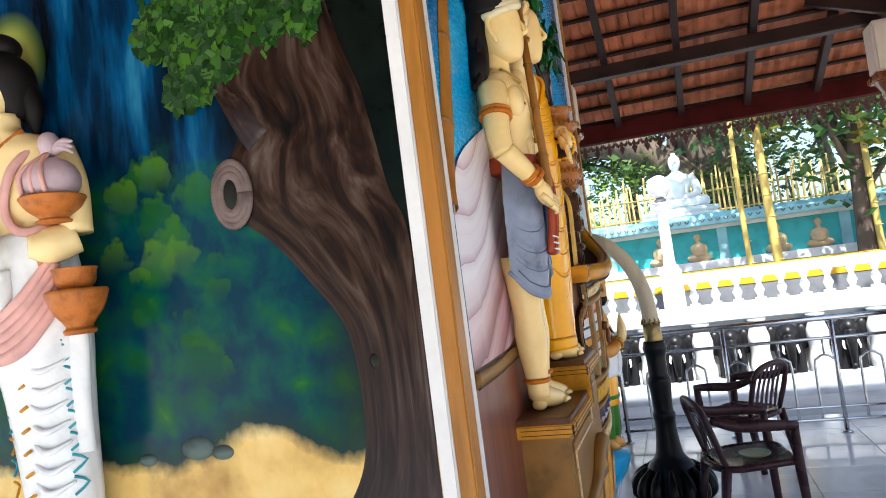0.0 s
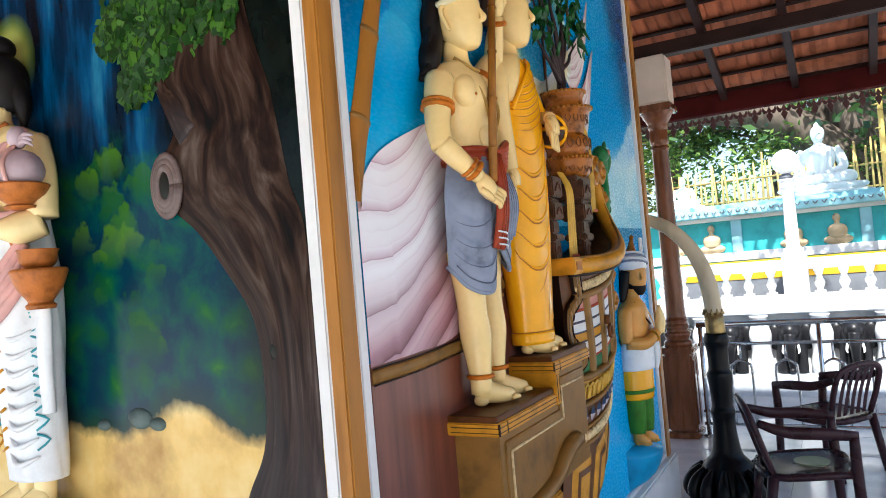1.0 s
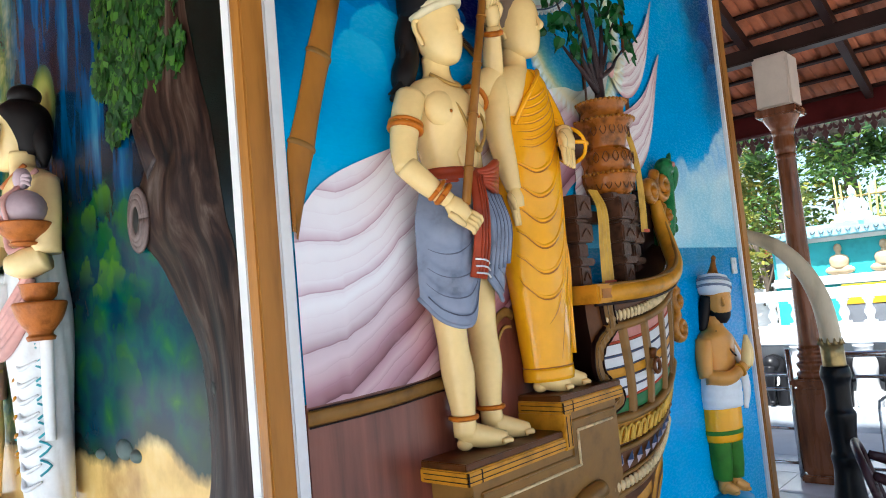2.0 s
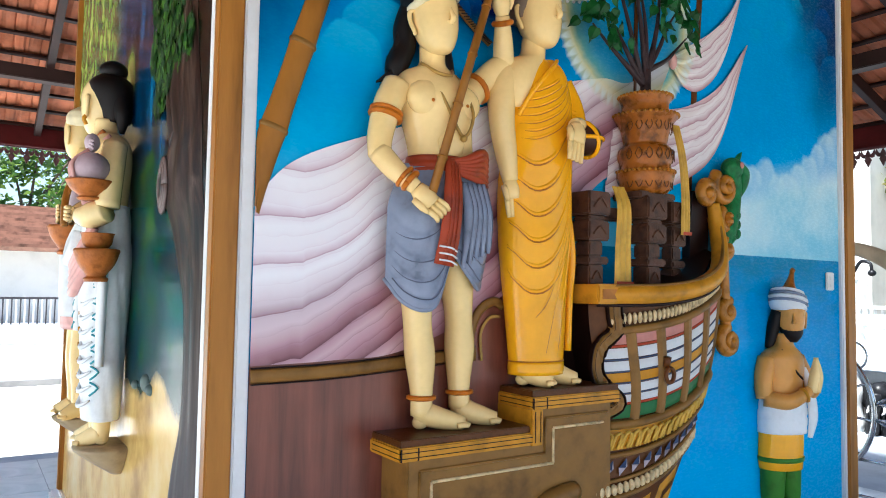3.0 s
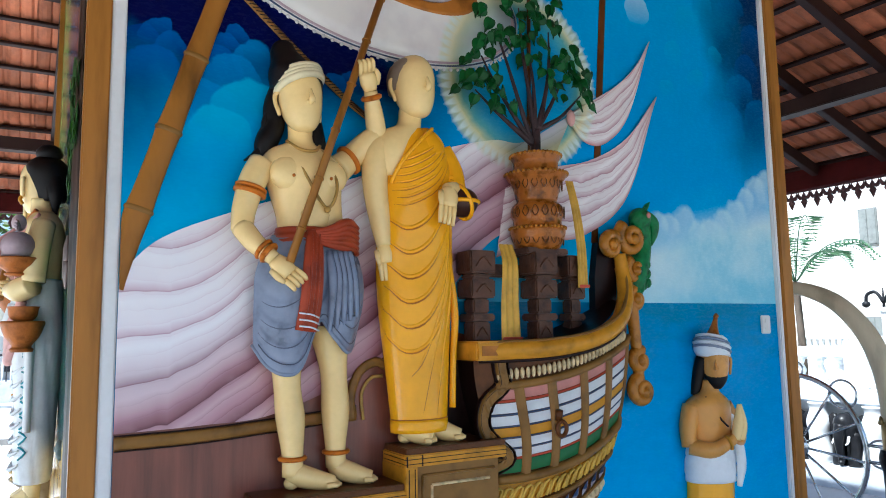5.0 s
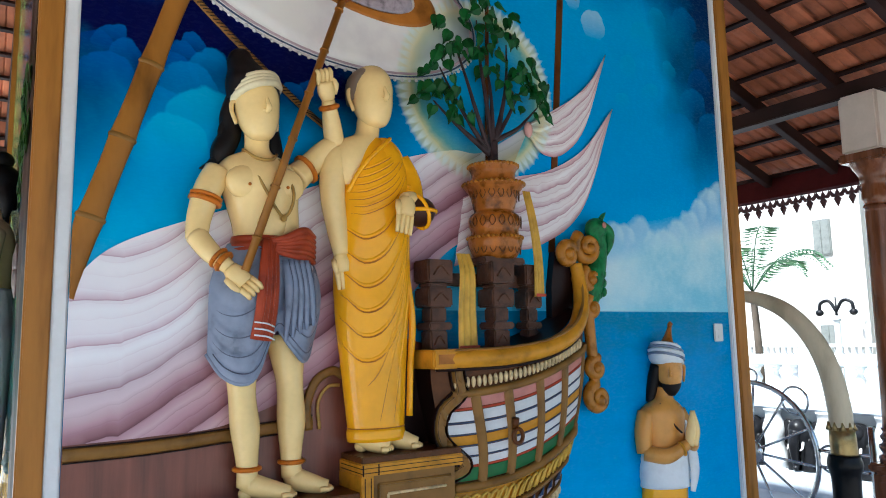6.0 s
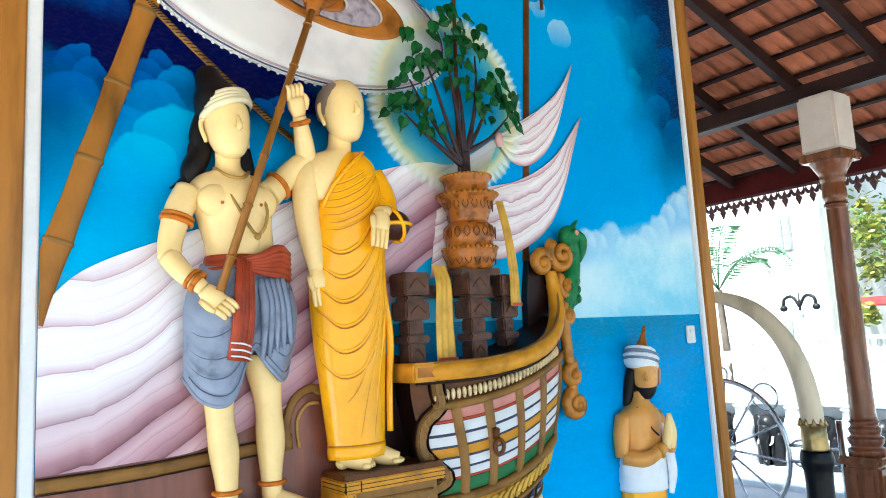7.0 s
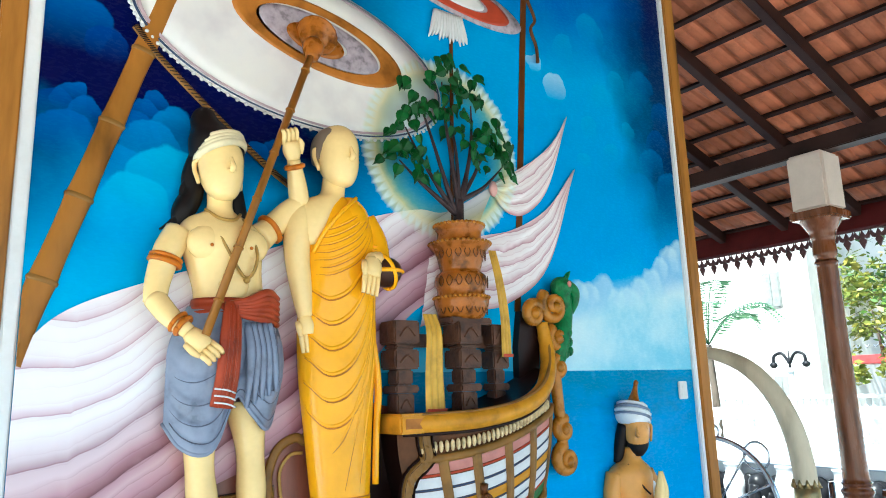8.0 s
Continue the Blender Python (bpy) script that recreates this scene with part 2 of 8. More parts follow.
class Shape:
    """A mesh in the making, with a material for each piece that is added."""

    def __init__(self):
        self.bm = bmesh.new()
        self.uv = self.bm.loops.layers.uv.new("UVMap")
        self.mats = []
        self.m = Matrix()

    def idx(self, material):
        if material not in self.mats:
            self.mats.append(material)
        return self.mats.index(material)

    def vert(self, co):
        return self.bm.verts.new(self.m @ Vector(co))

    def face(self, vs, material, smooth=True):
        f = self.bm.faces.new(vs)
        f.material_index, f.smooth = self.idx(material), smooth
        return f

    def surf(self, fn, nu, nv, material, wrap=False, cap=False, smooth=True):
        """A sheet: fn(u, v) with u, v from 0 to 1; wrap closes it round u, cap closes its two ends."""
        cols = nu if wrap else nu + 1
        g = [[self.vert(fn(i / nu, j / nv)) for i in range(cols)] for j in range(nv + 1)]
        for j in range(nv):
            for i in range(nu):
                k = (i + 1) % cols
                f = self.face((g[j][i], g[j][k], g[j + 1][k], g[j + 1][i]), material, smooth)
                for loop, (a, b) in zip(f.loops, ((i, j), (i + 1, j), (i + 1, j + 1), (i, j + 1))):
                    loop[self.uv].uv = (a / nu, b / nv)
        if cap:
            self.face(list(reversed(g[0])), material, smooth)
            self.face(g[-1], material, smooth)

    def loft(self, secs, material, seg=20, sub=4, pleat=0.0, kt=0.0, kz=0.0, cap=True):
        """A body of level oval rings (x, y, z, rx, ry), bottom to top; pleat cuts creases that wind round it."""
        s = spline(secs, sub)

        def fn(u, v):
            x, y, z, rx, ry = s[round(v * (len(s) - 1))]
            a = 2 * math.pi * u
            k = 1.0
            if pleat:
                k -= pleat * (1 - abs(math.sin(kt * a + kz * z))) ** 4
            return x + rx * k * math.cos(a), y + ry * k * math.sin(a), z
        self.surf(fn, seg, len(s) - 1, material, wrap=True, cap=cap)

    def tube(self, pts, radii, material, seg=10, sub=6, flat=1.0):
        """A round limb, rope or pole along a curve; flat squeezes it front to back."""
        r = [radii] * len(pts) if isinstance(radii, (int, float)) else radii
        s = spline([(*p, q) for p, q in zip(pts, r)], sub if len(pts) > 2 else 1)
        c = [Vector(q[:3]) for q in s]
        side = None
        frames = []
        for i in range(len(c)):
            d = (c[min(i + 1, len(c) - 1)] - c[max(i - 1, 0)]).normalized()
            if side is None:
                ref = Vector((0, 1, 0)) if abs(d.y) < 0.9 else Vector((1, 0, 0))
                side = d.cross(ref)
            side = (side - d * side.dot(d)).normalized()
            frames.append((side.copy(), d.cross(side)))
        n = len(c) - 1

        def fn(u, v):
            i = round(v * n)
            a = 2 * math.pi * u
            e, f = frames[i]
            return c[i] + (e * math.cos(a) + f * math.sin(a) * flat) * max(s[i][3], 0.0004)
        self.surf(fn, seg, n, material, wrap=True, cap=True)

    def ball(self, c, r, material, seg=14, rings=8):
        c, r = Vector(c), Vector(r if not isinstance(r, (int, float)) else (r, r, r))

        def fn(u, v):
            a, b = 2 * math.pi * u, math.pi * (0.02 + 0.96 * v)
            return c + Vector((r.x * math.sin(b) * math.cos(a), r.y * math.sin(b) * math.sin(a), -r.z * math.cos(b)))
        self.surf(fn, seg, rings, material, wrap=True, cap=True)

    def lathe(self, c, profile, material, seg=24, sub=3):
        self.loft([(c[0], c[1], c[2] + z, r, r) for r, z in profile], material, seg, sub)

    def box(self, lo, hi, material, bevel=0.0):
        lo, hi = Vector(lo), Vector(hi)
        v = [self.vert((lo.x if i & 1 == 0 else hi.x, lo.y if i & 2 == 0 else hi.y, lo.z if i & 4 == 0 else hi.z)) for i in range(8)]
        fs = [self.face([v[i] for i in q], material, False) for q in ((0, 2, 3, 1), (4, 5, 7, 6), (0, 1, 5, 4), (2, 6, 7, 3), (0, 4, 6, 2), (1, 3, 7, 5))]
        if bevel:
            es = list({e for f in fs for e in f.edges})
            bmesh.ops.bevel(self.bm, geom=es, offset=bevel, segments=2, affect="EDGES", material=-1)

    def slab(self, outline, y0, y1, material, bevel=0.0):
        """An outline in x and z, drawn out from y0 (front) to y1 (back)."""
        front = [self.vert((x, y0, z)) for x, z in outline]
        back = [self.vert((x, y1, z)) for x, z in outline]
        n = len(front)
        f = self.face(front, material, False)
        f2 = self.face(list(reversed(back)), material, False)
        for i in range(n):
            k = (i + 1) % n
            self.face((front[k], front[i], back[i], back[k]), material, False)
        if bevel:
            bmesh.ops.bevel(self.bm, geom=list(f.edges), offset=bevel, segments=2, affect="EDGES", material=-1)
        return f2

    def sheet(self, top, bottom, y, material, nu=40, nv=24, fold=0.0, waves=6.0, sweep=1.5):
        """A hanging cloth between two curves in x and z, with raised folds that sweep across it."""
        n = 8
        a, b = spline(top, n), spline(bottom, n)

        def pick(s, u):
            f = u * (len(s) - 1)
            i = min(int(f), len(s) - 2)
            return s[i] * (1 - (f - i)) + s[i + 1] * (f - i)

        def fn(u, v):
            p = pick(b, u) * (1 - v) + pick(a, u) * v
            q = (waves * v - sweep * u * u + 0.2 * math.sin(5 * u + 3 * v)) % 1.0
            h = math.sin(math.pi * q ** 0.5)
            edge = min(1.0, 8 * min(v, 1 - v) + 0.1)
            return p[0], y - fold * h * edge, p[1]
        self.surf(fn, nu, nv, material)


def link_mesh(name, shape, origin=(0, 0, 0)):
    me = bpy.data.meshes.new(name)
    bmesh.ops.translate(shape.bm, verts=shape.bm.verts, vec=-Vector(origin))
    bmesh.ops.recalc_face_normals(shape.bm, faces=shape.bm.faces)
    shape.bm.to_mesh(me)
    shape.bm.free()
    for m in shape.mats:
        me.materials.append(m)
    return me


def base_of(ob):
    p = Vector((0, 0, 0))
    while ob:
        p += ob.location
        ob = ob.parent
    return p


def thing(name, base, label, category, group="", kind=""):
    """An Empty at the base of a thing, which carries its parts."""
    ob = new(name)
    ob.empty_display_size = 0.1
    ob.location = base
    return tagged(ob, label, category, group, kind)


def part(name, shape, parent, label=""):
    """One mesh under a thing or under a part; the shape is given in the place's own coordinates."""
    ob = new(name, link_mesh(name, shape, base_of(parent)))
    ob.parent = parent
    return tagged(ob, label)


def solid(name, shape, label, category, group="", kind="", origin=(0, 0, 0)):
    """A thing or a piece of the setting that is one mesh."""
    ob = new(name, link_mesh(name, shape, origin))
    ob.location = origin
    return tagged(ob, label, category, group, kind)


def boxed(lo, hi, material, bevel=0.0):
    s = Shape()
    s.box(lo, hi, material, bevel)
    return s


WEST = Matrix.Rotation(radians(-90), 4, "Z")  # turns a wall that faces south into one that faces west

# ---- mural paint ----
def world_xyz(nt):
    p = nt.nodes.new("ShaderNodeNewGeometry").outputs["Position"]
    return p, xyz(nt, p)


def span(nt, v, a, b, lo=0.0, hi=1.0):
    """Carries a value from the range a..b to lo..hi and holds it there."""
    n = nt.nodes.new("ShaderNodeMapRange")
    link(nt, v, n.inputs[0])
    for i, q in enumerate((a, b, lo, hi)):
        n.inputs[1 + i].default_value = q
    return n.outputs[0]


def halo(nt, c, amount=1.0):
    """The painted ring of light round the sapling: a blue-green disc, a yellow rim and fine white rays."""
    p, (x, y, z) = world_xyz(nt)
    dx, dz = math_node(nt, "SUBTRACT", x, 1.60), math_node(nt, "SUBTRACT", z, 2.77)
    r = math_node(nt, "SQRT", math_node(nt, "ADD", math_node(nt, "MULTIPLY", dx, dx), math_node(nt, "MULTIPLY", dz, dz)))
    ang = math_node(nt, "ARCTAN2", dx, dz)
    ray = math_node(nt, "ABSOLUTE", math_node(nt, "SINE", math_node(nt, "MULTIPLY", ang, 34.0)))
    n = noise_tex(nt, p, 14.0, 3, 0.5)
    soft = math_node(nt, "ADD", r, math_node(nt, "MULTIPLY", math_node(nt, "SUBTRACT", n, 0.5), 0.05))
    tint = ramp(nt, math_node(nt, "MULTIPLY", soft, 2.0), [(0.0, (0.05, 0.42, 0.70)), (0.46, (0.10, 0.46, 0.62)), (0.60, (0.22, 0.46, 0.20)), (0.68, (0.72, 0.66, 0.24)), (0.76, (0.60, 0.66, 0.36)), (0.84, (0.72, 0.82, 0.78))])
    keep = ramp(nt, math_node(nt, "MULTIPLY", soft, 2.0), [(0.0, (0.25, 0.25, 0.25)), (0.44, (0.35, 0.35, 0.35)), (0.60, (0.55, 0.55, 0.55)), (0.68, (0.85, 0.85, 0.85)), (0.76, (0.62, 0.62, 0.62)), (0.80, (0.0, 0.0, 0.0))])
    c = mix(nt, math_node(nt, "MULTIPLY", keep, amount), c, tint)
    reach = span(nt, math_node(nt, "ADD", math_node(nt, "MULTIPLY", ray, -0.055), r), 0.355, 0.325)
    begin = span(nt, r, 0.33, 0.37)
    return mix(nt, math_node(nt, "MULTIPLY", math_node(nt, "MULTIPLY", reach, begin), 0.75 * amount), c, (0.72, 0.84, 0.86))


# painted clouds of the sea mural: middle, radius, paint
NIGHT, DUSK, AZURE, CYAN, FOAM = (0.002, 0.045, 0.26), (0.002, 0.11, 0.42), (0.004, 0.22, 0.58), (0.03, 0.42, 0.74), (0.62, 0.82, 0.88)
PUFFS_LEFT = (
    (0.19, 2.93, 0.11, DUSK), (0.28, 2.88, 0.07, NIGHT), (0.14, 2.66, 0.06, NIGHT), (0.19, 2.69, 0.055, DUSK), (0.24, 2.64, 0.06, DUSK),
    (0.18, 2.56, 0.09, DUSK), (0.40, 2.67, 0.058, DUSK), (0.44, 2.71, 0.05, DUSK), (0.36, 2.60, 0.09, DUSK), (0.50, 2.63, 0.085, AZURE),
    (0.43, 2.56, 0.10, AZURE), (0.34, 2.46, 0.11, AZURE), (0.48, 2.46, 0.13, CYAN), (0.38, 2.36, 0.12, CYAN), (0.79, 2.60, 0.05, DUSK), (0.84, 2.63, 0.045, DUSK))
PUFFS_RIGHT = (
    (3.10, 3.20, 0.10, DUSK), (3.04, 3.05, 0.09, DUSK), (2.98, 2.92, 0.10, AZURE), (3.10, 2.80, 0.11, AZURE), (2.94, 3.36, 0.10, AZURE),
    (2.86, 2.74, 0.13, AZURE), (2.62, 3.22, 0.09, CYAN), (2.50, 3.04, 0.07, CYAN), (2.66, 2.94, 0.06, CYAN), (2.74, 3.34, 0.07, CYAN),
    (2.45, 2.86, 0.05, CYAN), (2.80, 3.08, 0.05, CYAN), (2.36, 3.44, 0.08, CYAN), (2.56, 3.58, 0.10, CYAN), (2.28, 3.20, 0.075, FOAM), (2.15, 3.30, 0.055, FOAM))
PUFFS_BANK = (
    (2.34, 2.19, 0.08, FOAM), (2.43, 2.20, 0.07, FOAM), (2.52, 2.23, 0.085, FOAM), (2.61, 2.18, 0.07, FOAM), (2.70, 2.18, 0.09, FOAM),
    (2.80, 2.24, 0.085, FOAM), (2.89, 2.29, 0.09, FOAM), (2.97, 2.36, 0.08, FOAM), (3.05, 2.40, 0.10, FOAM), (3.15, 2.43, 0.11, FOAM))


def south_mural():
    """Sky, clouds, sea and the glow round the sapling, painted on the south wall."""
    m, nt, b = nodes_of("painted_sky_and_sea")
    co = coords(nt)
    x, y, z = xyz(nt, co)
    n_soft = noise_tex(nt, co, 2.4, 4, 0.5)
    n_fine = noise_tex(nt, co, 16.0, 4, 0.6)
    wob = math_node(nt, "MULTIPLY", math_node(nt, "SUBTRACT", n_soft, 0.5), 0.5)
    h = math_node(nt, "ADD", z, wob)
    skyc = ramp(nt, span(nt, h, 1.8, 3.8), [(0.0, (0.10, 0.52, 0.80)), (0.14, (0.006, 0.39, 0.76)), (0.30, (0.001, 0.31, 0.72)), (0.5, (0.002, 0.31, 0.70)), (0.75, (0.004, 0.34, 0.71)), (1.0, (0.001, 0.12, 0.48))])
    left = math_node(nt, "MULTIPLY", span(nt, math_node(nt, "ADD", x, wob), 1.5, 1.0), span(nt, h, 2.42, 2.64))
    edge = math_node(nt, "MULTIPLY", span(nt, math_node(nt, "ADD", x, wob), 0.34, 0.12), span(nt, h, 2.10, 2.5))
    right = math_node(nt, "MULTIPLY", span(nt, math_node(nt, "ADD", x, math_node(nt, "MULTIPLY", wob, 1.5)), 2.66, 3.02), span(nt, h, 2.45, 2.85))
    deep = math_node(nt, "MAXIMUM", math_node(nt, "MAXIMUM", left, math_node(nt, "MULTIPLY", edge, 0.8)), math_node(nt, "MULTIPLY", right, 0.92))
    skyc = mix(nt, deep, skyc, (0.0006, 0.003, 0.060))
    flat = stretched(nt, co, 1, 0, 1)
    bent = nt.nodes.new("ShaderNodeVectorMath")
    bent.operation = "ADD"
    link(nt, flat, bent.inputs[0])
    ripple = nt.nodes.new("ShaderNodeTexNoise")
    ripple.inputs["Scale"].default_value, ripple.inputs["Detail"].default_value = 8.0, 4.0
    link(nt, co, ripple.inputs["Vector"])
    shift = nt.nodes.new("ShaderNodeVectorMath")
    shift.operation = "MULTIPLY_ADD"
    link(nt, ripple.outputs["Color"], shift.inputs[0])
    shift.inputs[1].default_value, shift.inputs[2].default_value = (0.09, 0, 0.09), (-0.045, 0, -0.045)
    link(nt, shift.outputs[0], bent.inputs[1])

    def puff(c, cx, cz, r, tint, strength, low, hard=0.93):
        d = nt.nodes.new("ShaderNodeVectorMath")
        d.operation = "DISTANCE"
        link(nt, bent.outputs[0], d.inputs[0])
        d.inputs[1].default_value = (cx, 0, cz)
        rim = span(nt, d.outputs["Value"], r, r * hard)
        up = span(nt, z, cz - r * low, cz + r * 0.75)
        return mix(nt, math_node(nt, "MULTIPLY", math_node(nt, "MULTIPLY", rim, up), strength), c, tint)

    for cx, cz, r, tint in PUFFS_LEFT:
        skyc = puff(skyc, cx, cz, r, tint, 0.85, 0.8)
    for cx, cz, r, tint in PUFFS_RIGHT:
        skyc = puff(skyc, cx, cz, r, tint, 0.42, 0.9)
    # bank of white cloud over the sea
    top = math_node(nt, "ADD", math_node(nt, "MULTIPLY", math_node(nt, "SUBTRACT", x, 2.3), 0.24), 2.17)
    fill = math_node(nt, "MULTIPLY", span(nt, math_node(nt, "SUBTRACT", z, top), 0.05, -0.12), span(nt, x, 2.0, 2.3))
    for cx, cz, r, tint in PUFFS_BANK:
        skyc = puff(skyc, cx, cz, r, tint, 0.6, 1.2, 0.72)
    bank = ramp(nt, math_node(nt, "ADD", n_soft, math_node(nt, "MULTIPLY", math_node(nt, "SUBTRACT", n_fine, 0.5), 0.15)), [(0.35, (0.26, 0.60, 0.76)), (0.5, (0.50, 0.75, 0.83)), (0.62, (0.66, 0.83, 0.87))])
    skyc = mix(nt, math_node(nt, "MULTIPLY", fill, 0.9), skyc, bank)
    skyc = halo(nt, skyc)
    # sea
    sea_n = noise_tex(nt, stretched(nt, co, 1.2, 1, 3.5), 4.0, 6, 0.6)
    depth = math_node(nt, "SUBTRACT", 1.85, z)
    seac = ramp(nt, math_node(nt, "ADD", math_node(nt, "MULTIPLY", depth, 0.8), math_node(nt, "MULTIPLY", math_node(nt, "SUBTRACT", sea_n, 0.5), 0.55)), [(0.0, (0.002, 0.20, 0.40)), (0.2, (0.001, 0.27, 0.64)), (0.6, (0.001, 0.35, 0.78)), (1.0, (0.03, 0.47, 0.86))])
    seac = mix(nt, span(nt, n_fine, 0.62, 0.78, 0.0, 0.35), seac, (0.10, 0.52, 0.80))
    c = mix(nt, math_node(nt, "GREATER_THAN", z, 1.848), seac, skyc)
    link(nt, c, b.inputs["Base Color"])
    brush = noise_tex(nt, stretched(nt, co, 1, 1, 2.5), 40, 4, 0.6)
    link(nt, math_node(nt, "ADD", math_node(nt, "MULTIPLY", brush, 0.14), 0.2), b.inputs["Roughness"])
    b.inputs["Specular IOR Level"].default_value = 0.14
    bumped(nt, b, brush, 0.12, 0.004)
    return m


def west_mural():
    """Forest, a waterfall and a sandy path, painted on the west wall."""
    m, nt, b = nodes_of("painted_forest")
    co = coords(nt)
    x, y, z = xyz(nt, co)
    n1 = noise_tex(nt, co, 3.0, 5, 0.6)
    n2 = noise_tex(nt, co, 9.0, 4, 0.6, 0.4)
    up = noise_tex(nt, stretched(nt, co, 1, 3.2, 0.6), 3.0, 5, 0.55)
    # falling water between dark trees
    fall = ramp(nt, up, [(0.34, (0.001, 0.004, 0.008)), (0.48, (0.001, 0.018, 0.05)), (0.60, (0.002, 0.065, 0.17)), (0.76, (0.03, 0.20, 0.32))])
    edge = math_node(nt, "MULTIPLY", math_node(nt, "SUBTRACT", y, 0.32), 2.6, True)
    night = ramp(nt, n2, [(0.3, (0.001, 0.002, 0.002)), (0.7, (0.005, 0.010, 0.008))])
    back = mix(nt, edge, night, fall)
    # bushes
    cell = nt.nodes.new("ShaderNodeTexVoronoi")
    cell.inputs["Scale"].default_value = 8.0
    link(nt, stretched(nt, co, 0.2, 1, 1.2), cell.inputs["Vector"])
    tuft = math_node(nt, "ADD", math_node(nt, "MULTIPLY", n2, 0.75), math_node(nt, "MULTIPLY", math_node(nt, "SUBTRACT", 0.62, cell.outputs["Distance"]), 0.42))
    bush = ramp(nt, tuft, [(0.30, (0.001, 0.030, 0.060)), (0.44, (0.002, 0.060, 0.060)), (0.56, (0.006, 0.085, 0.035)), (0.68, (0.02, 0.13, 0.02)), (0.8, (0.08, 0.20, 0.02))])
    top = math_node(nt, "ADD", math_node(nt, "MULTIPLY", math_node(nt, "SUBTRACT", n1, 0.5), 0.9), 2.16)
    back = mix(nt, math_node(nt, "MULTIPLY", math_node(nt, "MULTIPLY", math_node(nt, "SUBTRACT", top, z), 7.0, True), math_node(nt, "MULTIPLY", math_node(nt, "SUBTRACT", y, 0.22), 5.0, True)), back, bush)
    # tufts with lit tops
    rng = random.Random(14)
    flat = stretched(nt, co, 0, 1, 1)
    ripple = nt.nodes.new("ShaderNodeTexNoise")
    ripple.inputs["Scale"].default_value = 16.0
    link(nt, co, ripple.inputs["Vector"])
    bent = nt.nodes.new("ShaderNodeVectorMath")
    bent.operation = "MULTIPLY_ADD"
    link(nt, ripple.outputs["Color"], bent.inputs[0])
    bent.inputs[1].default_value = (0, 0.12, 0.12)
    link(nt, flat, bent.inputs[2])
    for k in range(46):
        cz = 2.13 - 0.66 * (k / 45) + rng.uniform(-0.03, 0.03)
        cy = rng.uniform(0.66 if cz < 2.0 else 0.60, 1.5) if k % 3 else rng.uniform(0.62, 0.95)
        r = rng.uniform(0.035, 0.075)
        d = nt.nodes.new("ShaderNodeVectorMath")
        d.operation = "DISTANCE"
        link(nt, bent.outputs[0], d.inputs[0])
        d.inputs[1].default_value = (0, cy + 0.06, cz + 0.06)
        amount = math_node(nt, "MULTIPLY", span(nt, d.outputs["Value"], r, r * 0.78), span(nt, z, cz - r * 0.9, cz + r))
        tint = rng.choice(((0.03, 0.13, 0.010), (0.018, 0.10, 0.015), (0.008, 0.08, 0.02), (0.07, 0.19, 0.010))) if cz > 1.75 else rng.choice(((0.008, 0.075, 0.02), (0.004, 0.065, 0.035), (0.018, 0.10, 0.015)))
        back = mix(nt, math_node(nt, "MULTIPLY", amount, 0.85), back, tint)
    # light foliage behind the figures
    pale = ramp(nt, n2, [(0.35, (0.01, 0.10, 0.08)), (0.52, (0.20, 0.28, 0.05)), (0.72, (0.60, 0.56, 0.20))])
    back = mix(nt, math_node(nt, "MULTIPLY", math_node(nt, "SUBTRACT", y, 1.50), 2.4, True), back, pale)
    # pale yellow glow behind the nearer figure's head
    gy, gz = math_node(nt, "MULTIPLY", math_node(nt, "SUBTRACT", y, 1.31), 1.25), math_node(nt, "SUBTRACT", z, 2.53)
    gr = math_node(nt, "SQRT", math_node(nt, "ADD", math_node(nt, "MULTIPLY", gy, gy), math_node(nt, "MULTIPLY", gz, gz)))
    back = mix(nt, span(nt, gr, 0.17, 0.10, 0.0, 0.8), back, mix(nt, span(nt, gr, 0.14, 0.05), (0.20, 0.30, 0.03), (0.62, 0.60, 0.16)))
    # sand
    mound = math_node(nt, "MULTIPLY", span(nt, y, 0.34, 0.50), span(nt, y, 0.86, 0.62))
    sandz = math_node(nt, "ADD", math_node(nt, "MULTIPLY", math_node(nt, "SUBTRACT", n1, 0.5), 0.16), math_node(nt, "ADD", math_node(nt, "MULTIPLY", mound, 0.07), 1.30))
    sand = ramp(nt, n1, [(0.3, (0.42, 0.24, 0.07)), (0.5, (0.76, 0.52, 0.17)), (0.7, (0.86, 0.70, 0.34))])
    shore = math_node(nt, "MULTIPLY", span(nt, math_node(nt, "SUBTRACT", z, sandz), 0.07, 0.0), 0.8)
    back = mix(nt, shore, back, (0.012, 0.035, 0.03))
    back = mix(nt, math_node(nt, "MULTIPLY", math_node(nt, "SUBTRACT", sandz, z), 24.0, True), back, sand)
    link(nt, back, b.inputs["Base Color"])
    link(nt, math_node(nt, "ADD", math_node(nt, "MULTIPLY", n2, 0.12), 0.14), b.inputs["Roughness"])
    b.inputs["Specular IOR Level"].default_value = 0.12
    bumped(nt, b, n2, 0.15, 0.004)
    return m


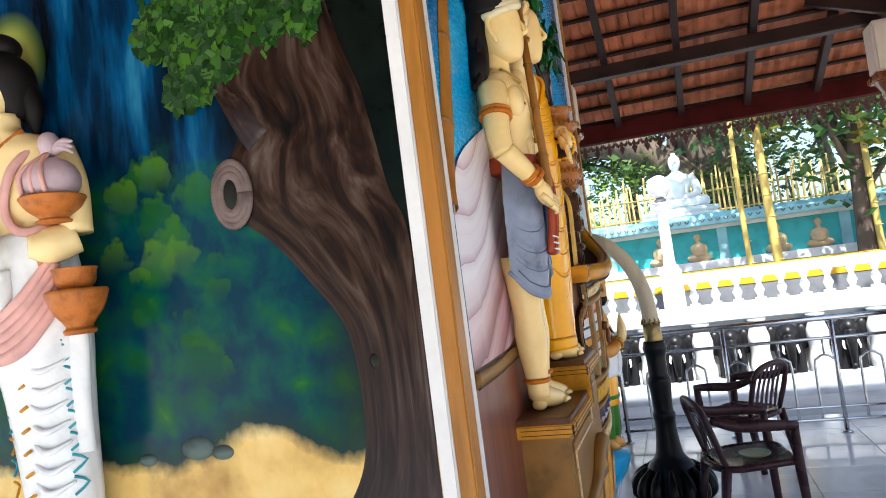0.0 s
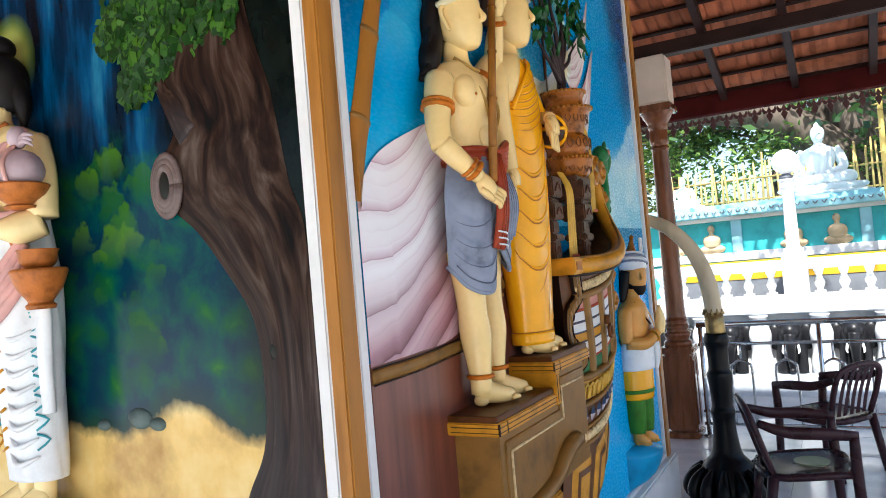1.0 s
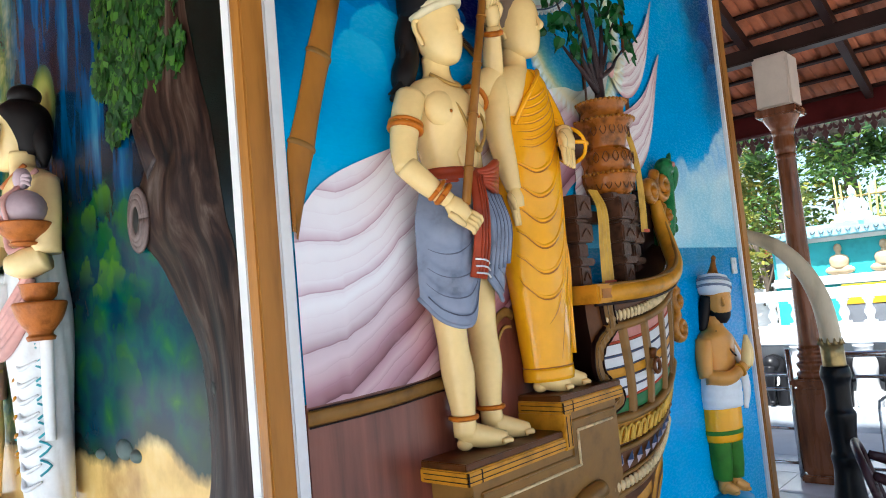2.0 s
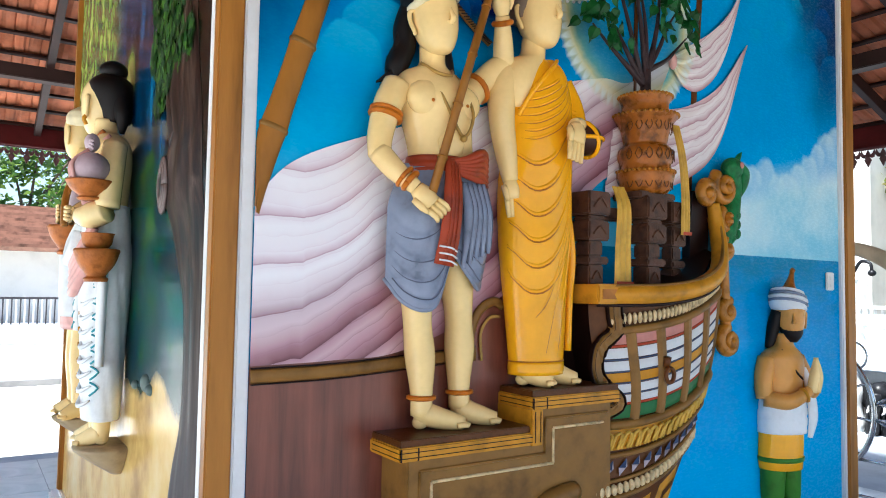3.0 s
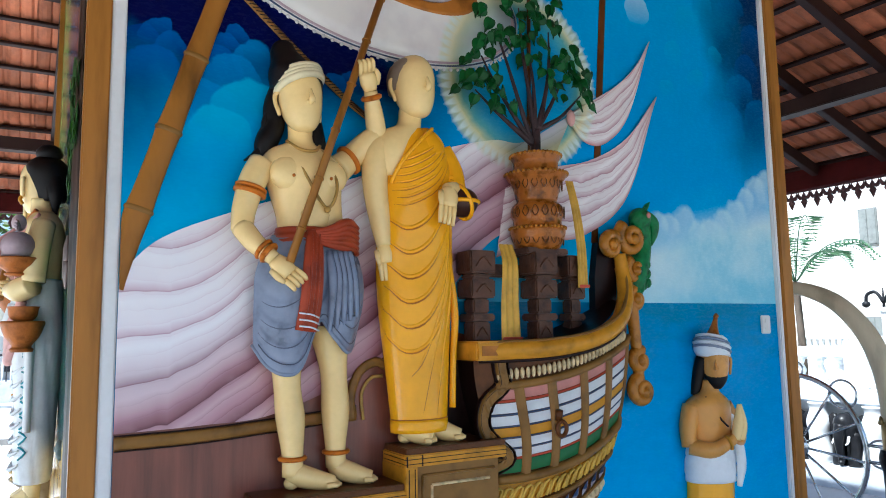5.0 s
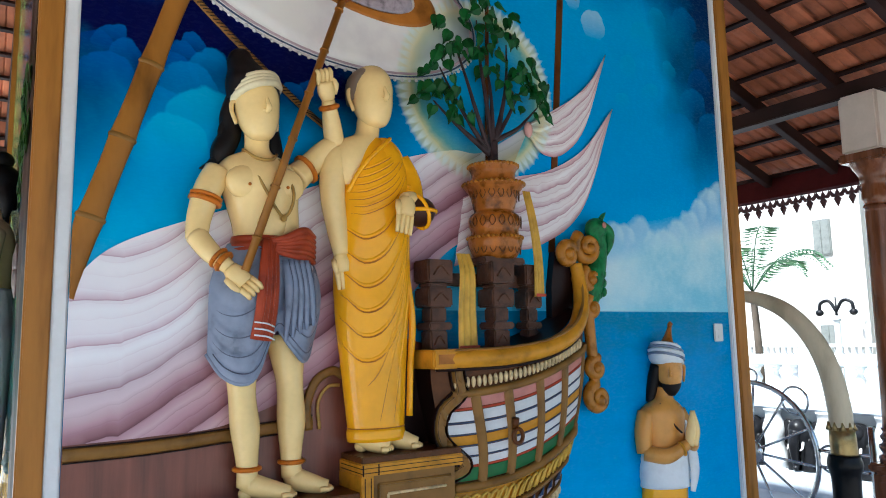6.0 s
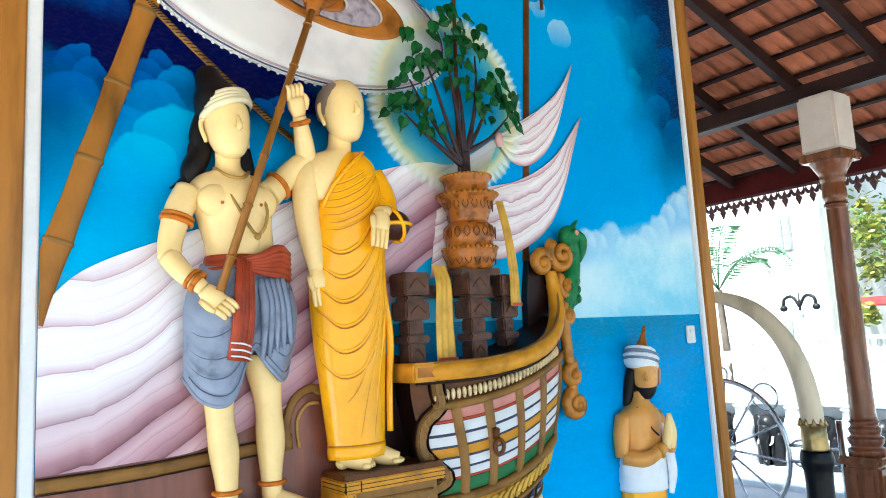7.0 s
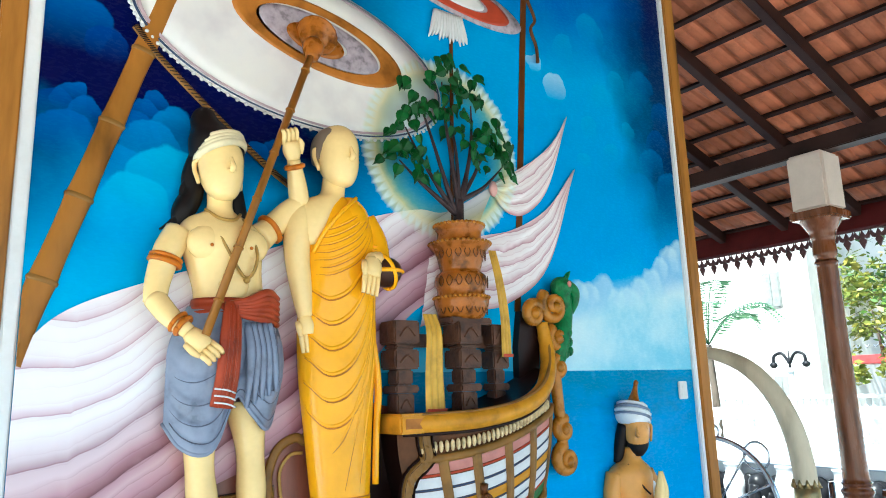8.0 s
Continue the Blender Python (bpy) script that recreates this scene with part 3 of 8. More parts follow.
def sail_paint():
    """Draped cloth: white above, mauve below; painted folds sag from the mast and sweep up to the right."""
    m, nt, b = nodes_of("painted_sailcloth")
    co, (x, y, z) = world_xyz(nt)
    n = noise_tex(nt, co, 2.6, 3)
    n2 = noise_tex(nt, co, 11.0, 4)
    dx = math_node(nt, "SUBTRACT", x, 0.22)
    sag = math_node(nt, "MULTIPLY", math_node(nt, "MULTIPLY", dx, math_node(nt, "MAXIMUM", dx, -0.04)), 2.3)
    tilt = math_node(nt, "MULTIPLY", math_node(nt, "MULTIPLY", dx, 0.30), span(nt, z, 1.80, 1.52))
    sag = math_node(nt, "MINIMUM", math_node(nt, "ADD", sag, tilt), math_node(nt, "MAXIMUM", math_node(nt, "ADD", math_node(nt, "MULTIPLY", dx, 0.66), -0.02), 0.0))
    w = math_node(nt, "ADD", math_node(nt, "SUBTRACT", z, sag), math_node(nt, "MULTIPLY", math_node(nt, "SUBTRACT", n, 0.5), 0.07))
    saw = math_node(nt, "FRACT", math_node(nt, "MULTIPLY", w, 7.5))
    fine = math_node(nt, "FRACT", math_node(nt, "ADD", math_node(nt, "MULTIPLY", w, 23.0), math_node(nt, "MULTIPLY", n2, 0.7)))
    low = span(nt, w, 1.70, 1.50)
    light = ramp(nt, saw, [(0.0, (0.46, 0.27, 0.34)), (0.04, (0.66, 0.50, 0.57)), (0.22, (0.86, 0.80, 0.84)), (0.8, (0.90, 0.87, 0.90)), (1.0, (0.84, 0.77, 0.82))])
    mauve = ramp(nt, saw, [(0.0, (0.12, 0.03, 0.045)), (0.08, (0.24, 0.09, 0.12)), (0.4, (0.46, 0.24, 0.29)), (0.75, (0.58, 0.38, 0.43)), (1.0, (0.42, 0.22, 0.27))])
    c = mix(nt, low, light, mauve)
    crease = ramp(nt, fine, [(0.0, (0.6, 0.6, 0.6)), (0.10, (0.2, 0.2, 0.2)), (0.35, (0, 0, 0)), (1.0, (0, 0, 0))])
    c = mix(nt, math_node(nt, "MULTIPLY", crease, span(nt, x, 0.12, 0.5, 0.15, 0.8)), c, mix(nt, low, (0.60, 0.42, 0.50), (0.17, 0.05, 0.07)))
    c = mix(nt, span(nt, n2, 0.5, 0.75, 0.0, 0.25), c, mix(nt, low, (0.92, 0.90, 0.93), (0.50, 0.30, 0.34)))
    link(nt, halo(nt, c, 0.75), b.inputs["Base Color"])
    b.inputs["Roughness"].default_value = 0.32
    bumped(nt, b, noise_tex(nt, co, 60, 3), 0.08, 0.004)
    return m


def pennant_paint():
    """White pennant with rose folds that run together at its tip and a darker lower hem."""
    m, nt, b = nodes_of("painted_pennant")
    u, v, _ = xyz(nt, coords(nt, "UV"))
    co, _ = world_xyz(nt)
    n = noise_tex(nt, co, 5.0, 3)
    w = math_node(nt, "ADD", v, math_node(nt, "MULTIPLY", math_node(nt, "SUBTRACT", n, 0.5), 0.3))
    saw = math_node(nt, "FRACT", math_node(nt, "MULTIPLY", w, 4.2))
    fine = math_node(nt, "FRACT", math_node(nt, "MULTIPLY", w, 11.0))
    c = ramp(nt, saw, [(0.0, (0.40, 0.20, 0.25)), (0.10, (0.62, 0.44, 0.48)), (0.45, (0.86, 0.80, 0.80)), (1.0, (0.82, 0.74, 0.75))])
    c = mix(nt, ramp(nt, fine, [(0.0, (0.5, 0.5, 0.5)), (0.15, (0.1, 0.1, 0.1)), (0.4, (0, 0, 0))]), c, (0.50, 0.28, 0.32))
    c = mix(nt, span(nt, v, 0.10, 0.0, 0.0, 0.7), c, (0.40, 0.14, 0.14))
    c = mix(nt, span(nt, u, 0.80, 1.0, 0.0, 0.6), c, (0.42, 0.20, 0.22))
    link(nt, halo(nt, c, 0.8), b.inputs["Base Color"])
    b.inputs["Roughness"].default_value = 0.32
    bumped(nt, b, noise_tex(nt, co, 60, 3), 0.08, 0.004)
    return m


def canopy_paint():
    """Off-white parasol cloth with faint radial brushing."""
    m, nt, b = nodes_of("parasol_white")
    co, _ = world_xyz(nt)
    c = ramp(nt, noise_tex(nt, co, 4.0, 4), [(0.3, (0.66, 0.62, 0.62)), (0.5, (0.80, 0.77, 0.74)), (0.7, (0.84, 0.82, 0.74))])
    link(nt, halo(nt, c, 0.8), b.inputs["Base Color"])
    b.inputs["Roughness"].default_value = 0.36
    bumped(nt, b, noise_tex(nt, co, 50, 3), 0.08, 0.004)
    return m


def planked(name, c0, c1, axis_scale):
    m, nt, b = nodes_of(name)
    co = coords(nt)
    n = noise_tex(nt, stretched(nt, co, *axis_scale), 3.0, 6, 0.65, 0.3)
    n2 = noise_tex(nt, co, 1.6, 3)
    c = ramp(nt, math_node(nt, "ADD", math_node(nt, "MULTIPLY", n, 0.5), math_node(nt, "MULTIPLY", n2, 0.5)), [(0.3, c0), (0.7, c1)])
    link(nt, c, b.inputs["Base Color"])
    b.inputs["Roughness"].default_value = 0.34
    bumped(nt, b, n, 0.12, 0.006)
    return m


def glazed_floor():
    """Glossy white floor tiles with faint veins."""
    m, nt, b = nodes_of("white_glazed_tile")
    co = coords(nt)
    n = noise_tex(nt, co, 1.8, 6, 0.6, 1.0)
    info = nt.nodes.new("ShaderNodeObjectInfo")
    c = ramp(nt, n, [(0.3, (0.55, 0.57, 0.60)), (0.5, (0.70, 0.71, 0.72)), (0.7, (0.76, 0.76, 0.76))])
    c = mix(nt, math_node(nt, "MULTIPLY", info.outputs["Random"], 0.12), c, (0.45, 0.46, 0.48))
    link(nt, c, b.inputs["Base Color"])
    link(nt, math_node(nt, "ADD", math_node(nt, "MULTIPLY", noise_tex(nt, co, 5.0), 0.12), 0.06), b.inputs["Roughness"])
    return m


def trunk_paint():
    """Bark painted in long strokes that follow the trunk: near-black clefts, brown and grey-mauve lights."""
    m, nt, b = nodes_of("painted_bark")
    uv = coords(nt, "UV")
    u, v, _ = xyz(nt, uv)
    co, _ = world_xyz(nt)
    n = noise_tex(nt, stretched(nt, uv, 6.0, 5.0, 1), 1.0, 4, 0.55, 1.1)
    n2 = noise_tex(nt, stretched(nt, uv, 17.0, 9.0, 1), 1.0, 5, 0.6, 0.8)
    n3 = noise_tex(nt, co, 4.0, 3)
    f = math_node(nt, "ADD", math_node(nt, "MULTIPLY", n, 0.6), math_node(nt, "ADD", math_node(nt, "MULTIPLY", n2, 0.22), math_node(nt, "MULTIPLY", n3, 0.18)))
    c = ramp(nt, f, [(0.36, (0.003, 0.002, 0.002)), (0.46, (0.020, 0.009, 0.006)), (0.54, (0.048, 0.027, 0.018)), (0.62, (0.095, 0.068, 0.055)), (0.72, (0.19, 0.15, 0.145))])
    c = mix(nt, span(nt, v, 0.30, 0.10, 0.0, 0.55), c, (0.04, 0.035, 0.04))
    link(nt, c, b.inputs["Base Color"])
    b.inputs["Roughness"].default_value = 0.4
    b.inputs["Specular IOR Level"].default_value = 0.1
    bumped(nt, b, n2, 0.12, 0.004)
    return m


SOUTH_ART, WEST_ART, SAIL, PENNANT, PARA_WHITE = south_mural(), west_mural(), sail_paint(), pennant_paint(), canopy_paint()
HULL_PAINT = planked("painted_hull_planks", (0.03, 0.005, 0.004), (0.28, 0.082, 0.05), (6, 1, 0.45))
FLOOR_TILE = glazed_floor()

# ---- ground, floor and shrine block ----
EAVE_X, EAVE_Y, WEST_X, SOUTH_Y = 6.5, 6.55, -3.4, -3.35
s = Shape()
s.box((-600, -600, -0.5), (600, 600, -0.32), GROUND)
solid("ground", s, "pale sunlit sandy ground round the pavilion", "ground", kind="structure")
s = Shape()
s.box((WEST_X + 0.3, SOUTH_Y + 0.3, -0.32), (EAVE_X - 0.35, EAVE_Y - 0.3, -0.006), PAVING, 0.01)
floor = solid("floor", s, "glossy white tiled pavilion floor", "floor", kind="structure")
s = Shape()
s.box((EAVE_X - 0.35, SOUTH_Y, -0.32), (EAVE_X + 0.1, EAVE_Y, -0.15), GREY_LEDGE, 0.012)
solid("step_east", s, "pale grey cement step along the pavilion floor", "step", kind="structure")
s = Shape()
s.box((WEST_X, EAVE_Y - 0.3, -0.32), (EAVE_X - 0.36, EAVE_Y + 0.1, -0.15), GREY_LEDGE, 0.012)
solid("step_north", s, "pale grey cement step along the pavilion floor", "step", kind="structure")
s = Shape()
s.box((EAVE_X + 0.1, -14, -0.32), (9.0, 14, -0.29), PAVING)
solid("pavement", s, "pale paved strip beside the pavilion", "pavement", kind="structure")

# the third slab is unseen, added to bounce sunlight onto the west wall
for i, (lo, hi) in enumerate((((-30, EAVE_Y + 0.11), (8.9, 13.89)), ((-30, 14.16), (12, 24.2)), ((-30, -5.0), (WEST_X - 0.01, EAVE_Y + 0.10)))):
    s = Shape()
    s.box((*lo, -0.32), (*hi, -0.29), YARD)
    solid(f"yard_{i + 1}", s, "white sunlit concrete yard; its unseen west slab is added to bounce light", "yard", kind="structure")

TOP = 4.3
s = Shape()
s.box((0.004, 0.004, 0.40), (3.246, 3.1, TOP), WHITE_PAINT)
block = solid("wall_shrine", s, "white shrine block that carries the painted panels", "wall", kind="structure")
s = Shape()
s.surf(lambda u, v: (0.103 + 3.047 * u, -0.002, 0.43 + (TOP - 0.43) * v), 6, 8, SOUTH_ART, smooth=False)
solid("wall_south", s, "glossy mural of blue sky, clouds and sea", "mural", kind="structure")
s = Shape()
s.surf(lambda u, v: (-0.002, 3.0 - 2.921 * u, 0.43 + (TOP - 0.43) * v), 6, 8, WEST_ART, smooth=False)
solid("wall_west", s, "glossy dark green mural of a forest and waterfall", "mural", kind="structure")
s = Shape()
s.box((-0.06, -0.06, 0), (3.31, 3.16, 0.40), WHITE_PAINT, 0.012)
solid("plinth", s, "white plinth under the shrine block", "plinth", kind="structure")


def frame_strip(name, lo, hi, material, label):
    s = Shape()
    s.box(lo, hi, material, 0.005)
    return solid(name, s, label, "frame", kind="structure")


frame_strip("trim_1", (-0.010, -0.012, 0.40), (0.060, 0.034, TOP), FRAME_BROWN, "worn brown painted corner board")
frame_strip("trim_2", (0.062, -0.010, 0.40), (0.102, 0.003, TOP), WHITE_PAINT, "white painted frame strip of the sea mural")
frame_strip("trim_3", (-0.008, 0.036, 0.40), (0.003, 0.079, TOP), WHITE_PAINT, "white painted frame strip of the forest mural")
frame_strip("trim_4", (3.150, -0.020, 0.40), (3.180, 0.003, TOP), WHITE_PAINT, "white painted frame strip of the sea mural")
frame_strip("trim_5", (3.182, -0.030, 0.40), (3.262, 0.05, TOP), FRAME_BROWN, "brown painted end board of the shrine")
frame_strip("trim_6", (0.104, -0.020, 0.40), (3.149, 0.003, 0.43), WHITE_PAINT, "white painted bottom strip of the sea mural")
frame_strip("trim_7", (-0.020, 0.080, 0.40), (0.003, 3.05, 0.43), WHITE_PAINT, "white painted bottom strip of the forest mural")
frame_strip("trim_8", (-0.03, 3.0, 0.43), (0.003, 3.05, TOP), FRAME_BROWN, "brown painted end board of the forest mural")

# ---- pavilion: columns, beams, roof ----
SLOPE = math.atan(0.36)
EAVE_Z = 3.29


def column(x, y):
    t = thing("column", (x, y, 0), "polished red-brown turned timber column on a square base", "column", "pavilion columns")
    s = Shape()
    s.box((x - 0.145, y - 0.145, 0), (x + 0.145, y + 0.145, 0.06), COLUMN_WOOD, 0.012)
    s.box((x - 0.13, y - 0.13, 0.06), (x + 0.13, y + 0.13, 0.76), COLUMN_WOOD, 0.02)
    s.box((x - 0.15, y - 0.15, 0.76), (x + 0.15, y + 0.15, 0.82), COLUMN_WOOD, 0.015)
    part("base", s, t)
    for k in range(4):
        s = Shape()
        s.m = Matrix.Translation((x, y, 0)) @ Matrix.Rotation(k * math.pi / 2, 4, "Z")
        for dx in (-0.055, 0.055):
            s.box((dx - 0.035, -0.139, 0.12), (dx + 0.035, -0.129, 0.70), COLUMN_WOOD, 0.004)
        part("panel", s, t)
    s = Shape()
    s.lathe((x, y, 0), [(0.12, 0.82), (0.125, 0.86), (0.10, 0.88), (0.115, 0.91), (0.12, 0.94), (0.095, 0.96), (0.11, 1.0), (0.09, 1.03), (0.105, 1.06), (0.088, 1.09), (0.084, 1.4), (0.08, 2.0), (0.074, 2.6), (0.085, 2.63), (0.072, 2.66), (0.085, 2.70), (0.08, 2.8), (0.09, 2.83), (0.095, 2.87), (0.13, 2.93), (0.15, 2.97)], COLUMN_WOOD, 24, 3)
    s.box((x - 0.16, y - 0.16, 2.965), (x + 0.16, y + 0.16, 3.03), COLUMN_WOOD, 0.012)
    part("shaft", s, t)
    part("cap_block", boxed((x - 0.14, y - 0.14, 3.03), (x + 0.14, y + 0.14, 3.475), PLASTER, 0.02), t, "square cream plaster block")
    return t


first = column(5.35, 0.30)
for cx, cy in ((5.35, -2.52), (5.35, 2.95), (5.35, 5.4), (2.6, 5.4), (-2.2, 5.4), (-2.2, 1.6), (-2.2, -2.3)):
    copy_thing(first, Matrix.Translation((cx, cy, 0)))

s = Shape()
for lo, hi in (((5.28, -2.6, 3.478), (5.42, 5.47, 3.60)), ((-2.27, 5.33, 3.478), (5.27, 5.47, 3.60)), ((-2.27, -2.6, 3.478), (-2.13, 5.32, 3.60)), ((-2.12, -2.6, 3.478), (5.27, -2.46, 3.60))):
    s.box(lo, hi, WOOD_DARK, 0.008)
solid("beam_ring", s, "dark painted timber beams resting on the columns", "beam", kind="structure")

CX, CY = (EAVE_X + WEST_X) / 2, (EAVE_Y + SOUTH_Y) / 2
HALF = EAVE_X - CX
LEN = HALF / math.cos(SLOPE)
SIDES = []
for k in range(4):
    e, up = Vector((0, 1, 0)), Vector((-math.cos(SLOPE), 0, math.sin(SLOPE)))
    n = e.cross(up)
    m = Matrix(((e.x, up.x, n.x, HALF), (e.y, up.y, n.y, 0), (e.z, up.z, n.z, EAVE_Z), (0, 0, 0, 1)))
    SIDES.append(Matrix.Translation((CX, CY, 0)) @ Matrix.Rotation(k * math.pi / 2, 4, "Z") @ m)

roof = thing("roof", (CX, CY, EAVE_Z), "clay tile roof on dark timber rafters, seen from below", "roof", kind="structure")
RAFTER_STEP, COURSE, TILE_W = 0.66, 0.30, 0.215
for k, side in enumerate(SIDES):
    for i in range(-7, 8):
        e = i * RAFTER_STEP + 0.22
        run = LEN * (1 - abs(e) / HALF)
        if run < 0.3:
            continue
        s = Shape()
        s.m = side
        s.box((e - 0.032, 0.03, -0.135), (e + 0.032, run, -0.03), WOOD_DARK, 0.004)
        part("rafter", s, roof)
    s = Shape()
    s.m = side
    j = 0
    while j * COURSE < LEN - 0.3:
        w = HALF * (1 - j * COURSE / LEN)
        s.box((-w, j * COURSE + 0.02, -0.03), (w, j * COURSE + 0.055, -0.004), WOOD_DARK)
        j += 1
    part("battens", s, roof)
    s = Shape()
    s.m = side
    s.box((-HALF, -0.03, -0.24), (HALF, 0.0, 0.0), FASCIA, 0.004)
    part("fascia", s, roof, "maroon painted eave board")


def tile_mesh():
    """One interlocking clay tile with two troughs, a side lap and a hooked lower lip."""
    s = Shape()
    prof = [(0.0, 0.016), (0.02, 0.02), (0.04, 0.004), (0.075, 0.0), (0.10, 0.004), (0.112, 0.016), (0.124, 0.004), (0.15, 0.0), (0.185, 0.004), (0.205, 0.02), (0.228, 0.026)]
    rows = [(-0.03, 0.012, 1.0), (-0.028, 0.032, 1.0), (0.31, 0.006, 1.0)]
    g = [[s.vert((x, y, z * k + z0)) for x, z in prof] for y, z0, k in rows]
    for j in range(2):
        for i in range(len(prof) - 1):
            s.face((g[j][i], g[j][i + 1], g[j + 1][i + 1], g[j + 1][i]), TILE_CLAY, False)
    return link_mesh("tile", s)


TILE = tile_mesh()
rng = random.Random(4)
rest = [Shape() for _ in range(4)]
for k, side in enumerate(SIDES):
    for j in range(int(LEN / COURSE)):
        w = HALF * (1 - (j + 0.6) * COURSE / LEN)
        for i in range(int(-w / TILE_W), int(w / TILE_W)):
            e = i * TILE_W
            p = side @ Vector((e, j * COURSE, 0))
            near = (k == 0 and -0.9 < p.y < 2.6 and j < 9) or (k == 1 and -1.6 < p.x < 0.15 and j < 11)
            mt = side @ Matrix.Translation((e + rng.uniform(-0.004, 0.004), j * COURSE, rng.uniform(0, 0.006))) @ Matrix.Rotation(rng.uniform(-0.012, 0.012), 4, "Z")
            if near:
                ob = new("tile", TILE)
                ob.parent = roof
                ob.matrix_basis = Matrix.Translation(-Vector((CX, CY, EAVE_Z))) @ mt
            else:
                q = rest[k]
                q.m = mt
                a = [q.vert(c) for c in ((0, -0.03, 0.03), (0.06, -0.03, 0.012), (0.11, -0.03, 0.03), (0.16, -0.03, 0.012), (0.225, -0.03, 0.036), (0, 0.31, 0.02), (0.06, 0.31, 0.004), (0.11, 0.31, 0.02), (0.16, 0.31, 0.004), (0.225, 0.31, 0.028))]
                for i2 in range(4):
                    q.face((a[i2], a[i2 + 1], a[i2 + 6], a[i2 + 5]), TILE_CLAY, False)
for q in rest:
    q.m = Matrix()
    tagged(part("tiles", q, roof), kind="stuff")
s = Shape()
for k, side in enumerate(SIDES):
    s.m = side
    v = [s.vert(c) for c in ((-HALF - 0.2, -0.05, 0.075), (HALF + 0.2, -0.05, 0.075), (0, LEN + 0.18, 0.075))]
    s.face(v, TILE_CLAY, False)
part("roof_cover", s, roof, "upper face of the clay tiles")


def motif_mesh():
    """A hanging fretwork motif: a pointed bud with two side curls."""
    s = Shape()
    s.slab([(-0.045, 0.0), (0.045, 0.0), (0.045, -0.014), (-0.045, -0.014)], -0.006, 0.006, FRET)
    s.slab([(0.0, -0.014), (0.016, -0.045), (0.009, -0.06), (0.022, -0.078), (0.0, -0.125), (-0.022, -0.078), (-0.009, -0.06), (-0.016, -0.045)], -0.006, 0.006, FRET)
    for d in (-1, 1):
        s.slab([(d * 0.010, -0.05), (d * 0.030, -0.034), (d * 0.040, -0.014), (d * 0.046, -0.04), (d * 0.036, -0.062), (d * 0.02, -0.066)][::d], -0.006, 0.006, FRET)
    return link_mesh("motif", s)


MOTIF = motif_mesh()
valance = thing("valance", (CX, CY, EAVE_Z), "dark fretwork valance hanging from the eaves", "valance", kind="structure")
for k in (0, 1):
    turn = Matrix.Rotation(k * math.pi / 2, 4, "Z")
    for i in range(-33, 34):
        e = i * 0.135
        p = turn @ Vector((HALF + 0.012, e, 0))
        if (k == 0 and -3.6 < p.y + CY < 4.0) or (k == 1 and -3.0 < p.x + CX < 0.8):
            ob = new("motif", MOTIF)
            ob.parent = valance
            ob.matrix_basis = Matrix.Translation(p + Vector((0, 0, -0.215))) @ turn @ Matrix.Rotation(math.pi / 2, 4, "Z") @ Matrix.Scale(1.48, 4)

# floor tiles
s = Shape()
s.box((0.002, 0.002, -0.012), (0.598, 0.598, 0.0), FLOOR_TILE, 0.002)
FLOOR_PIECE = link_mesh("floor_tile", s)
for i in range(-5, 10):
    for j in range(-5, 11):
        x, y = i * 0.6 + 0.1, j * 0.6 - 0.05
        if WEST_X + 0.3 <= x and x + 0.6 <= EAVE_X - 0.3 and SOUTH_Y + 0.3 <= y and y + 0.6 <= EAVE_Y - 0.25:
            ob = new("floor_tile", FLOOR_PIECE)
            ob.parent = floor
            ob.location = (x, y, 0)

# ---- statues of the south wall: each one plain mesh ----
def head(s, c, size, yaw, skin, tilt=0.0):
    """A plain head with nose and ears; it looks to -y before it is turned by yaw degrees."""
    keep = s.m.copy()
    s.m = keep @ pose(*c, tilt, 0, yaw) @ Matrix.Scale(size, 4)
    s.loft([(0, -0.034, -0.122, 0.012, 0.014), (0, -0.030, -0.114, 0.036, 0.038), (0, -0.018, -0.085, 0.058, 0.064), (0, -0.008, -0.04, 0.073, 0.082), (0, -0.002, 0.0, 0.078, 0.088), (0, 0, 0.04, 0.079, 0.091), (0, 0.004, 0.08, 0.070, 0.084), (0, 0.006, 0.115, 0.045, 0.055), (0, 0.006, 0.128, 0.012, 0.014)], skin, 28, 5)
    s.tube([(0, -0.082, 0.030), (0, -0.094, 0.0), (0, -0.102, -0.022), (0, -0.086, -0.032)], [0.005, 0.008, 0.011, 0.008], skin, 10, 5)
    for d in (-1, 1):
        s.tube([(d * 0.078, 0.010, 0.028), (d * 0.088, 0.022, 0.020), (d * 0.088, 0.022, -0.010), (d * 0.082, 0.010, -0.045), (d * 0.080, 0.006, -0.062)], [0.006, 0.009, 0.008, 0.008, 0.006], skin, 8, 5)
        s.ball((d * 0.010, -0.086, -0.028), (0.009, 0.007, 0.007), skin, 8, 5)
    s.ball((0, -0.078, -0.056), (0.021, 0.008, 0.0055), skin, 12, 6)
    s.ball((0, -0.074, -0.067), (0.016, 0.008, 0.006), skin, 12, 6)
    s.m = keep


